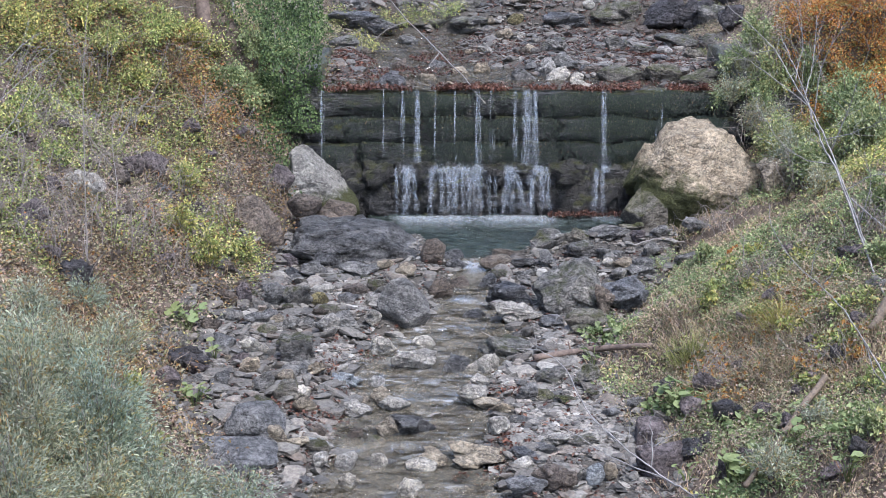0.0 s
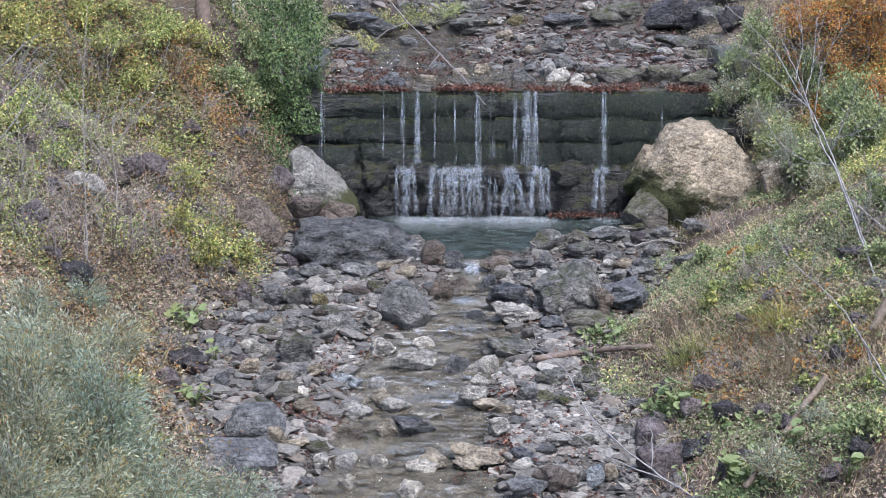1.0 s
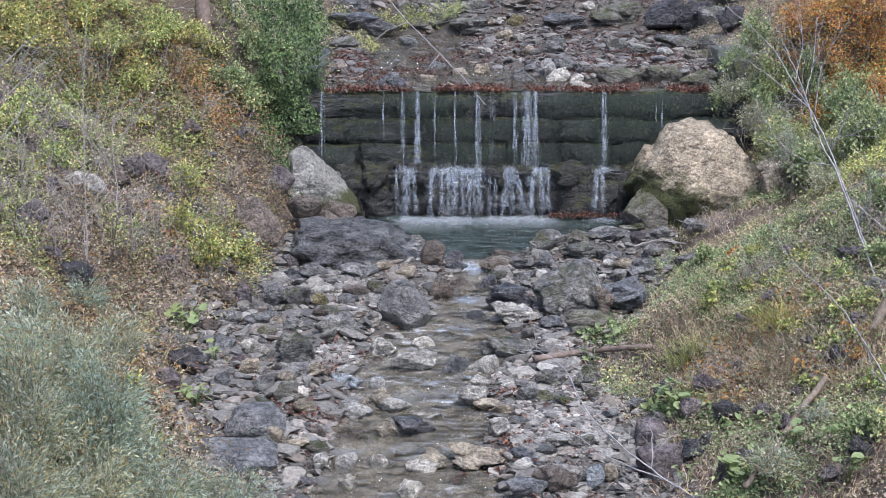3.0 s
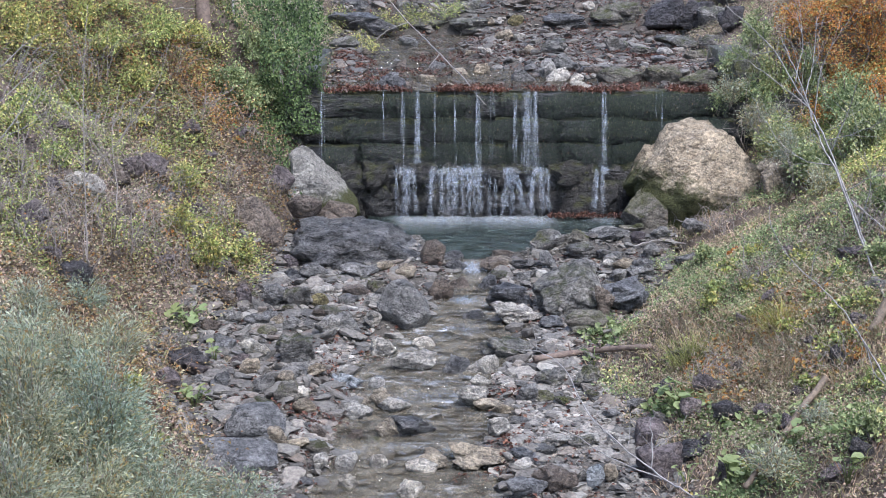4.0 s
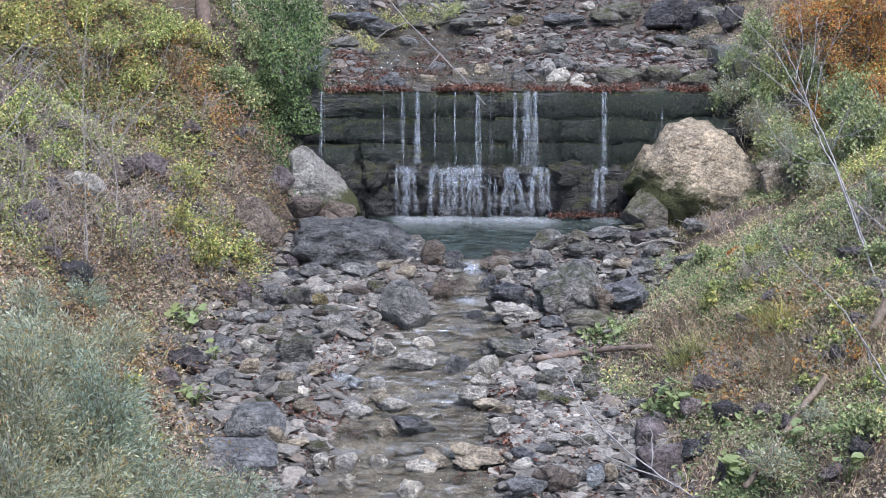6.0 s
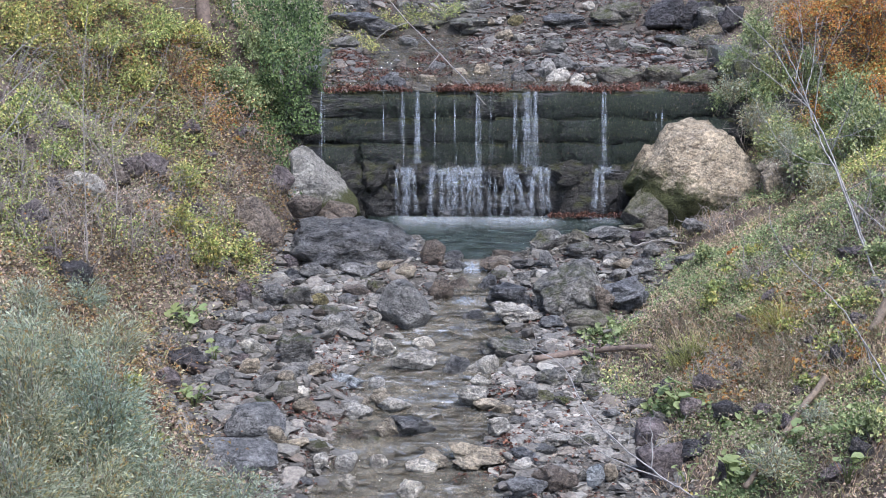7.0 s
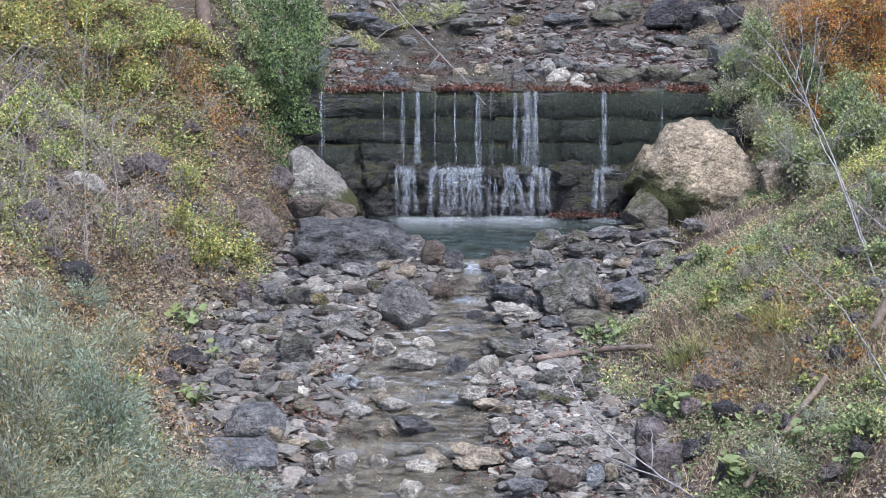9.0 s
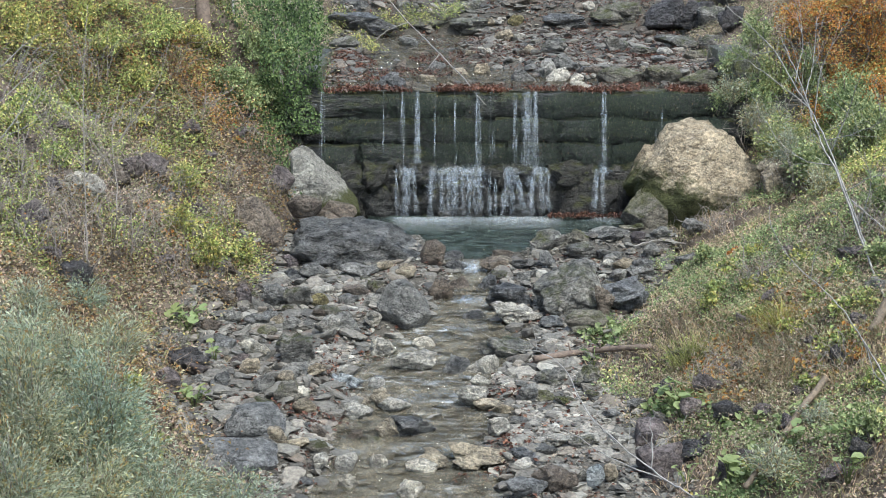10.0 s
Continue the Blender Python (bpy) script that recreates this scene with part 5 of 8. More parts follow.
for name, box, seed in (("wing_wall", (-3.7, -2.88, 0.05, 5.0, 0.6, 3.25), 21), ("wing_wall", (6.72, 7.3, 0.0, 4.0, 1.2, 3.5), 22)):
    x0, x1, y0, y1, z0, z1 = box
    tagged(new(name, slab(name, x0, x1, y0, y1, z0, z1, DAMSTONE, seed, 0.1, 0.12)), "dark rough stone wing wall of the dam", "wall", "", "structure")


# ---- loose stones and gravel of the bed ----


def build_loose_stones():
    rng = np.random.default_rng(12)
    kinds = (GRAVEL, GREY, TAN, MOSSY, BROWN, GREY)
    shapes = []
    for s in range(18):
        p, f = rock_points(3, 500 + s, int(rng.integers(4, 9)), 0.03)
        shapes.append(mesh_of("stone", p / 2, f, kinds[s % 6], True))
    made = 0
    while made < 204:
        up = made % 3 == 2
        y = rng.uniform(0.9, 15) if up else rng.uniform(-16.5, -4.6)
        x = along(LEFT, y) - 0.6 + (along(RIGHT, y) - along(LEFT, y) + 0.9) * rng.uniform() ** (1.0 if up else 1.7)
        inside = abs(x - along(THREAD, y)) < along(THREAD, y, 2) * 0.95
        if inside and rng.uniform() < (0.15 if up else 0.72):
            continue
        w = float(np.clip(rng.lognormal(-1.35, 0.4), 0.14, 0.5))
        h = w * rng.uniform(0.4, 0.75)
        ob = new("stone", shapes[int(rng.integers(18))])
        ob.matrix_world = pose(x, y, max(float(height(x, y)), np.interp(y, (0.5, 5, 11.2), (2.8, 2.84, 3.04)) - 0.4 * h if up else -9.0) + h * 0.28, rng.uniform(-12, 12), rng.uniform(-12, 12), rng.uniform(0, 360)) @ Matrix.Diagonal((w, w * rng.uniform(0.6, 0.95), h, 1))
        tagged(ob, "rounded stone among the gravel above the dam" if up else "rounded river stone lying in the gravel bed", "stone", "loose stones above the dam" if up else "loose stones in the bed")
        made += 1


def gravel(name, n, y0, y1, seed, small, large, dry, label, fine=1, stone_kind=None, patches=(), skew=1.0):
    """Pebbles or cobbles: worn and broken stones in one mesh."""
    rng = np.random.default_rng(seed)
    f = ico(fine)[1]
    shapes = np.stack([rock_points(fine, seed * 50 + s, int(rng.integers(2, 8)), 0.08)[0] for s in range(24)])
    y = rng.uniform(y0, y1, n)
    x = along(LEFT, y) - 0.7 + rng.uniform(size=n) ** skew * (along(RIGHT, y) - along(LEFT, y) + 1.2)
    if patches:
        x, y = in_patches(rng, patches, n)
    wet = np.abs(x - along(THREAD, y)) < along(THREAD, y, 2) * 0.9
    keep = (~wet) | (rng.uniform(size=n) > dry)
    x, y = x[keep], y[keep]
    n = len(x)
    s = np.clip(rng.lognormal(math.log(small), 0.45, n), small * 0.4, large)
    p = shapes[rng.integers(0, 24, n)]
    p = p * (s[:, None, None] * np.stack([rng.uniform(0.42, 0.66, n), rng.uniform(0.3, 0.55, n), rng.uniform(0.14, 0.3, n)], 1)[:, None])
    k = rng.normal(size=n) * 0.22
    p = np.stack([p[..., 0], p[..., 1], p[..., 2] + p[..., 0] * k[:, None]], -1)
    a = rng.uniform(0, 6.3, n)
    ca, sa = np.cos(a)[:, None], np.sin(a)[:, None]
    q = np.stack([p[..., 0] * ca - p[..., 1] * sa, p[..., 0] * sa + p[..., 1] * ca, p[..., 2]], -1)
    q = q + np.stack([x, y, height(x, y) + s * 0.1], 1)[:, None]
    me = mesh_of(name, q.reshape(-1, 3), (f[None] + np.arange(n)[:, None, None] * shapes.shape[1]).reshape(-1, 3), stone_kind or PEBBLE, False)
    tagged(new(name, me), label, "gravel", "", "stuff")


def pebble_mat(name, wet):
    m, n, l, b = node_mat(name)
    isl = n.new("ShaderNodeNewGeometry").outputs["Random Per Island"]
    stops = [(0.0, (0.05, 0.047, 0.043)), (0.25, (0.15, 0.142, 0.128)), (0.5, (0.09, 0.08, 0.07)), (0.72, (0.21, 0.198, 0.175)), (0.88, (0.14, 0.112, 0.09)), (1.0, (0.3, 0.288, 0.258))]
    # wet only scales the tones
    col = ramp(n, l, isl, [(p, tuple(c * wet for c in q)) for p, q in stops])
    l.new(mix(n, l, "MULTIPLY", 0.7, col, ramp(n, l, noise_node(n, l, 16, 8, 0.75), [(0.38, (0.35, 0.35, 0.35)), (0.62, (1.45, 1.44, 1.4))])), b.inputs["Base Color"])
    bump(n, l, b, noise_node(n, l, 30, 6, 0.75), 0.8, 0.03)
    b.inputs["Roughness"].default_value = 0.7 if wet > 0.8 else 0.45
    return m


# the 0.85 copy has the shade of overhanging trees put into its colour
PEBBLE, SHADEDPEBBLE, PALEPEBBLE = pebble_mat("pebbles", 1.0), pebble_mat("wet_shaded_pebbles", 0.85), pebble_mat("pale_pebbles", 1.4)
build_loose_stones()
gravel("cobbles", 3000, -17, -3.2, 33, 0.2, 0.45, 0.93, "mixed grey cobbles of the stream bed", 2, None, (), 1.7)
gravel("cobbles", 1700, 1.3, 16, 34, 0.2, 0.42, 0.3, "mixed wet grey cobbles above the dam, darkened for tree shade", 2, SHADEDPEBBLE)
gravel("gravel", 20000, -17, -3.0, 31, 0.065, 0.18, 0.7, "pale grey river gravel and pebbles of the stream bed")
gravel("gravel", 6000, 0.9, 17, 32, 0.09, 0.24, 0.6, "wet grey gravel and pebbles above the dam, darkened for tree shade", 1, SHADEDPEBBLE)


# ---- ground cover: litter, herbs, grass, each kind one spread ----


def slope_normal(x, y):
    e = 0.15
    n = np.stack([-(height(x + e, y) - height(x - e, y)) / (2 * e), -(height(x, y + e) - height(x, y - e)) / (2 * e), np.ones(len(x))], 1)
    n[:, :2] = np.clip(n[:, :2], -1.2, 1.2)
    return n / np.linalg.norm(n, axis=1)[:, None]


def bank_points(rng, n, x0, x1, y0, y1, gap=0.1):
    """Random places on the banks, outside the stream bed."""
    x, y = rng.uniform(x0, x1, n), rng.uniform(y0, y1, n)
    ok = (x < along(LEFT, y) - gap) | (x > along(RIGHT, y) + gap)
    return x[ok], y[ok]


def litter(name, x, y, rng, lo, hi, material, label, lift=0.02):
    n = len(x)
    up = slope_normal(x, y) + rng.normal(size=(n, 3)) * 0.35
    c = np.stack([x, y, height(x, y) + lift + rng.uniform(0, 0.04, n)], 1)
    me = leaves_mesh(name, c, np.cross(up, rng.normal(size=(n, 3))), up, rng.uniform(lo, hi, n), 0.62, material, 0.15)
    return tagged(new(name, me), label, "leaves", "", "stuff")


def clump_points(rng, x, y, per, spread, tall):
    """Leaves gathered in tufts round (x, y): places, tuft index, height share."""
    k = np.repeat(np.arange(len(x)), per)
    r = rng.normal(size=(len(k), 2)) * spread
    h = rng.uniform(0.1, 1, len(k)) * tall * np.repeat(rng.uniform(0.4, 1.2, len(x)), per)
    px, py = x[k] + r[:, 0], y[k] + r[:, 1]
    return np.stack([px, py, height(px, py) + h], 1), r, h


def herbs(name, x, y, rng, per, spread, tall, lo, hi, aspect, material, label):
    c, r, h = clump_points(rng, x, y, per, spread, tall)
    n = len(c)
    out = np.concatenate([r / spread * 0.8, np.full((n, 1), 0.15)], 1) + rng.normal(size=(n, 3)) * 0.6
    up = np.concatenate([np.zeros((n, 2)), np.ones((n, 1))], 1) + rng.normal(size=(n, 3)) * 0.7
    return tagged(new(name, leaves_mesh(name, c, out, up, rng.uniform(lo, hi, n), aspect, material)), label, "plants", "", "stuff")


def grass(name, x, y, rng, per, spread, tall, material, label):
    k = np.repeat(np.arange(len(x)), per)
    n = len(k)
    r = rng.normal(size=(n, 2)) * spread
    px, py = x[k] + r[:, 0], y[k] + r[:, 1]
    base = np.stack([px, py, height(px, py)], 1)
    lean = np.concatenate([r / spread * 0.35 + rng.normal(size=(n, 2)) * 0.3, np.ones((n, 1))], 1)
    s = tall * rng.uniform(0.45, 1.15, n)[:, None]
    mid, tip = base + lean * s * 0.55, base + lean * s * 0.85 + np.concatenate([lean[:, :2] * 0.6, np.full((n, 1), -0.12)], 1) * s
    w = np.stack([rng.normal(size=n), rng.normal(size=n), np.zeros(n)], 1)
    w = w / np.linalg.norm(w, axis=1)[:, None] * 0.006
    v = np.stack([base - w, base + w, mid + w * 0.8, mid - w * 0.8, tip], 1).reshape(-1, 3)
    i = np.arange(n)[:, None] * 5
    f = np.concatenate([i + [0, 1, 2], i + [0, 2, 3], i + [3, 2, 4]], 1).reshape(-1, 3)
    return tagged(new(name, mesh_of(name, v, f, material)), label, "grass", "", "stuff")


def in_patches(rng, patches, n):
    """n random places shared out over oval patches (x, y, half-width, half-depth)."""
    a = np.array([p[2] * p[3] for p in patches])
    k = rng.choice(len(patches), n, p=a / a.sum())
    t, r = rng.uniform(0, 6.3, n), np.sqrt(rng.uniform(0, 1, n))
    q = np.array(patches)[k]
    return q[:, 0] + np.cos(t) * r * q[:, 2], q[:, 1] + np.sin(t) * r * q[:, 3]


gravel("gravel_bar", 11000, -17, -3, 35, 0.08, 0.19, 0.7, "pale grey-violet gravel bar beside the stream", 1, PALEPEBBLE,
       ((1.62, -11.0, 0.75, 1.2), (2.1, -12.6, 0.9, 0.9), (1.9, -13.9, 0.9, 0.8), (1.9, -9.6, 0.7, 0.5), (-1.95, -7.5, 0.45, 1.1), (-1.85, -10.6, 0.5, 0.7), (2.7, -14.4, 0.6, 0.6), (-1.9, -13.6, 0.5, 0.6)))


def build_cover():
    rng = np.random.default_rng(41)
    x, y = bank_points(rng, 190000, -14, 14, -23, 15)
    litter("leaf_litter", x, y, rng, 0.045, 0.1, LITTERLEAF, "brown fallen leaves strewn over the banks")
    x, y = bank_points(rng, 8500, -14, -2.5, -23, 15)
    keep = ruffle(x, y, 0.8, 3.3) + 0.35 * ruffle(x, y, 2.2, 1.1) + (y > -1) * 0.7 - ((y > -11) & (y < -2)) * 0.2 > -0.6
    herbs("undergrowth", x[keep], y[keep], rng, 30, 0.17, 0.26, 0.04, 0.085, 0.6, HERBLEAF, "low tangled herbs and seedlings on the shaded bank")
    x, y = bank_points(rng, 9500, 2.4, 14, -23, 15)
    keep = ruffle(x, y, 0.9, 1.9) > -0.35
    herbs("undergrowth", x[keep], y[keep], rng, 28, 0.16, 0.2, 0.03, 0.07, 0.55, HERBLEAF, "low green and browning herbs on the grassy bank")
    x, y = bank_points(rng, 3000, -11, -3.0, -15, 3)
    keep = ruffle(x, y, 0.75, 4.2) + 0.5 * ruffle(x, y, 1.9, 0.3) > 0.0
    herbs("dry_bracken", x[keep], y[keep], rng, 24, 0.2, 0.42, 0.04, 0.09, 0.55, DRYLEAF, "brown and rust-coloured dying bracken and brambles on the bank")
    x, y = in_patches(rng, ((-6.2, -0.6, 2.0, 1.0), (-7.6, -2.2, 1.6, 1.0), (-5.2, -1.2, 1.0, 0.8), (-8.8, -2.6, 1.2, 0.8)), 260)
    herbs("dry_bracken", x, y, rng, 26, 0.22, 1.0, 0.04, 0.085, 0.6, DRYLEAF, "rust and yellow autumn leaves among the shrubs")
    # the herb-rich strips
    x, y = in_patches(rng, ((5.66, -9.49, 1.70, 3.50), (4.91, -8.11, 0.95, 3.50), (6.21, -11.50, 1.03, 1.17), (6.67, -13.35, 0.70, 1.12), (7.51, -3.01, 1.10, 2.47), (4.21, -14.93, 0.67, 0.72), (5.03, -16.46, 0.86, 0.91), (5.87, -16.10, 0.55, 1.12), (4.46, -16.68, 0.85, 0.67), (3.14, -9.10, 0.51, 1.01), (2.86, -11.91, 0.47, 0.65), (5.17, -13.70, 0.52, 0.35), (4.78, -11.87, 0.56, 0.52), (6.05, -13.49, 0.52, 0.40)), 900)
    herbs("green_herbs", x, y, rng, 40, 0.13, 0.22, 0.03, 0.065, 0.65, GREENLEAF, "fresh green leafy herbs and brambles on the bank")
    x, y = in_patches(rng, ((-6.58, -0.39, 1.41, 0.92), (-7.82, -1.89, 1.48, 0.68), (-8.79, -2.35, 1.09, 0.69), (-6.77, -1.68, 1.25, 0.60), (-4.66, 0.39, 1.19, 0.43), (-5.52, -2.99, 0.73, 1.71), (-4.34, -5.77, 0.79, 1.03), (-6.64, -2.61, 0.98, 0.48), (-8.40, -3.28, 1.07, 1.57), (-5.42, 0.42, 0.65, 0.15), (-7.80, -8.60, 0.61, 0.93), (-7.26, -10.19, 0.59, 0.86), (-5.89, -7.68, 0.64, 0.68), (-7.18, -5.22, 0.79, 1.55)), 850)
    herbs("bramble_cover", x, y, rng, 42, 0.16, 0.32, 0.04, 0.08, 0.65, SHRUBLEAF, "yellowing green bramble leaves covering the bank")
    x, y = in_patches(rng, ((4.86, -13.00, 1.34, 0.77), (5.77, -13.60, 0.95, 0.75), (4.19, -11.50, 0.56, 0.85), (4.64, -13.83, 0.78, 0.67), (6.17, -14.49, 0.50, 0.58), (5.60, -12.25, 0.91, 0.75)), 480)
    grass("dry_grass", x, y, rng, 16, 0.1, 0.3, GRASSLEAF, "dry straw-coloured grass on the sunny bank")
    x, y = bank_points(rng, 5500, 2.6, 11, -22, 6)
    grass("thin_grass", x, y, rng, 8, 0.12, 0.24, GRASSLEAF, "sparse thin dry grass on the bank")
    x, y = bank_points(rng, 900, -11, 10.5, -22, 9)
    grass("dead_stalks", x, y, rng, 4, 0.15, 0.65, GRASSLEAF, "dry pale dead stalks standing on the banks")
    x, y = bank_points(rng, 2400, -11, 10.5, -22, 11)
    keep = ruffle(x, y, 1.3, 5.1) > 0.15
    herbs("pale_herbs", x[keep], y[keep], rng, 18, 0.12, 0.26, 0.05, 0.1, 0.6, GREENLEAF, "scattered fresh green leaves of low plants")
    x, y = in_patches(rng, ((9.2, -0.9, 1.3, 1.0), (8.9, -2.8, 1.0, 1.3), (8.4, -5.5, 1.0, 1.8), (8.3, 0.4, 0.9, 0.6), (9.9, 0.3, 1.1, 0.9)), 620)
    herbs("bramble_cover", x, y, rng, 42, 0.16, 0.36, 0.04, 0.075, 0.65, SHRUBLEAF, "olive and yellowing bramble leaves under the beeches")
    x, y = in_patches(rng, ((9.5, 0.6, 1.3, 0.9), (9.4, -0.6, 1.1, 0.8), (8.7, 0.8, 0.8, 0.6)), 200)
    herbs("low_beech_growth", x, y, rng, 30, 0.2, 0.6, 0.04, 0.08, 0.6, ORANGELEAF, "low rust and orange beech growth on the slope")
    x, y = in_patches(rng, ((4.9, -12.8, 1.6, 1.2), (5.6, -13.6, 1.2, 1.2), (4.4, -14.6, 0.9, 0.9), (5.2, -15.6, 1.1, 1.0), (6.0, -12.0, 1.0, 1.2)), 520)
    herbs("mixed_herbs", x, y, rng, 30, 0.13, 0.24, 0.03, 0.065, 0.6, HERBLEAF, "mixed olive and straw-coloured herbs among dry grass")
    x, y = in_patches(rng, ((3.9, -14.0, 0.4, 0.5), (4.35, -15.9, 0.35, 0.3), (4.1, -16.3, 0.4, 0.3), (5.2, -15.2, 0.5, 0.3), (5.5, -16.2, 0.4, 0.4), (4.5, -14.8, 0.3, 0.3), (3.5, -13.3, 0.3, 0.5), (2.9, -9.6, 0.4, 0.6)), 150)
    herbs("round_leaves", x, y, rng, 9, 0.09, 0.2, 0.08, 0.14, 0.95, BIGLEAF, "bright green rounded leaves of young butterbur on the bank")
    # red leaves washed together
    x, y = in_patches(rng, ((-1.93, -12.97, 0.59, 0.15), (-2.41, -12.56, 0.37, 0.31), (-1.76, -11.17, 0.43, 0.33), (0.99, -14.25, 0.39, 0.33), (1.07, -2.50, 0.45, 1.81), (5.22, 6.13, 0.90, 0.70), (-0.39, 9.55, 0.73, 1.37), (-2.44, 5.46, 0.59, 1.22), (-1.23, -10.08, 0.30, 0.22), (0.64, -14.95, 0.50, 0.20), (1.17, -12.10, 0.46, 0.18)), 2600)
    litter("red_leaves", x, y, rng, 0.05, 0.1, REDLEAF, "wet red-brown beech leaves caught among the stones", 0.05)
    y = np.concatenate([rng.uniform(-17, -4.8, 2600), rng.uniform(0.8, 13, 9000)])
    x = along(LEFT, y) + rng.uniform(size=len(y)) * (along(RIGHT, y) - along(LEFT, y))
    dry = np.abs(x - along(THREAD, y)) > along(THREAD, y, 2) * 0.8
    litter("stray_leaves", x[dry], y[dry], rng, 0.05, 0.1, REDLEAF, "brown beech leaves scattered between the stones", 0.05)
    x, y = in_patches(rng, ((-5.41, -0.82, 0.89, 0.66), (-5.89, -0.03, 0.65, 0.43), (-6.55, -1.56, 0.50, 0.29), (-8.11, -2.28, 0.61, 0.33), (-4.91, -0.92, 0.64, 0.66), (9.12, 0.48, 1.18, 0.46), (9.73, 0.06, 0.78, 0.89), (-5.31, -6.69, 0.66, 0.62), (4.89, -12.79, 1.17, 0.59), (5.70, -12.66, 0.81, 0.72), (4.35, -13.51, 0.70, 0.71), (5.83, -14.16, 0.60, 0.38)), 2300)
    litter("rust_leaves", x, y, rng, 0.06, 0.12, ORANGELEAF, "rust-coloured fallen leaves caught in the undergrowth", 0.12)
    n = 4200
    x, y = rng.uniform(-2.8, 6.6, n), np.abs(rng.normal(size=n)) * 0.4 + 0.0
    ok = np.sin(x * 2.3) + 0.7 * np.sin(x * 5.9 + 1) + rng.normal(size=n) * 0.5 > -0.15
    x, y, n = x[ok], y[ok], int(ok.sum())
    c = np.stack([x, y, 2.83 + rng.uniform(0, 0.06, n) + 0.02 * np.sin(x * 3)], 1)
    up = np.array([0, 0, 1.0]) + rng.normal(size=(n, 3)) * 0.5
    tagged(new("crest_leaves", leaves_mesh("crest_leaves", c, rng.normal(size=(n, 3)), up, rng.uniform(0.06, 0.11, n), 0.65, REDLEAF)), "band of wet red-brown leaves along the dam crest", "leaves", "", "stuff")
    x, y = in_patches(rng, ((-2.0, 2.6, 0.9, 0.8), (-0.6, 3.4, 1.2, 0.9), (0.4, 6.0, 1.3, 1.2), (-2.3, 5.0, 0.6, 1.4), (4.6, 1.1, 1.8, 0.4), (5.6, 4.6, 1.1, 1.2), (1.4, 0.9, 1.0, 0.4)), 1500)
    c = np.stack([x, y, np.interp(y, (0.5, 5, 11.2), (2.83, 2.87, 3.08)) + rng.uniform(0, 0.03, len(x))], 1)
    c[:, 2] = np.maximum(c[:, 2], height(x, y) + 0.03)
    flat = np.array([0, 0, 1.0]) + rng.normal(size=c.shape) * 0.3
    tagged(new("floating_leaves", leaves_mesh("floating_leaves", c, rng.normal(size=c.shape), flat, rng.uniform(0.05, 0.1, len(x)), 0.65, REDLEAF)), "wet brown leaves afloat and stranded behind the dam", "leaves", "", "stuff")
    n = 280
    x, y = rng.uniform(2.4, 4.1, n), rng.uniform(-0.95, -0.72, n)
    c = np.stack([x, y, 0.06 + rng.uniform(0, 0.2, n) ** 1.5], 1)
    tagged(new("toe_leaves", leaves_mesh("toe_leaves", c, rng.normal(size=(n, 3)), up[:n], rng.uniform(0.06, 0.11, n), 0.65, REDLEAF)), "brown leaves piled at the foot of the dam", "leaves", "", "stuff")


build_cover()


# ---- shrubs, saplings, branches ----


def shrub(foot, w, h, count, leaf, aspect, leaves, seed, name, label, group="shrubs on the banks", droop=0.25, stems=16, bark=None, category="shrub"):
    """Arching stems from one foot, leaves thick along their upper halves."""
    rng = np.random.default_rng(seed)
    top = thing(name, label, category, group, Matrix.Translation(foot))
    lines, c, d = [], [], []
    for s in range(stems):
        a, r = rng.uniform(0, 6.3), math.sqrt(rng.uniform(0.02, 1)) * w / 2
        tall = h * rng.uniform(0.55, 1.05) * (1 - 0.35 * (2 * r / w) ** 2)
        end = np.array([math.cos(a) * r, math.sin(a) * r, tall])
        t = np.linspace(0, 1, 7)[:, None]
        pts = end * t + np.array([0, 0, 1.0]) * tall * (0.5 * t * (1 - t)) - np.array([0, 0, 1.0]) * droop * h * t ** 4 * (r / (w / 2))
        pts = pts + rng.normal(size=pts.shape) * 0.03 * t * h
        lines.append((pts, np.linspace(0.011, 0.003, 7)))
        k = count // stems
        u = rng.uniform(0.22, 1, k) ** 0.8 * 6
        i = np.minimum(u.astype(int), 5)
        q = pts[i] + (pts[i + 1] - pts[i]) * (u - i)[:, None]
        off = rng.normal(size=(k, 3)) * 0.075 * (w + h) / 2
        c.append(q + off)
        d.append((pts[i + 1] - pts[i]) * 2.5 + off * 2 + rng.normal(size=(k, 3)) * 0.12)
    c, d = np.concatenate(c), np.concatenate(d)
    up = np.array([0, -0.3, 1.0]) + rng.normal(size=c.shape) * 0.7
    part("branchwork", tubes_mesh("branchwork", lines, bark or TWIG, 4), top)
    part("foliage", leaves_mesh("foliage", c, d, up, leaf * rng.uniform(0.6, 1.25, len(c)), aspect, leaves), top)
    return top


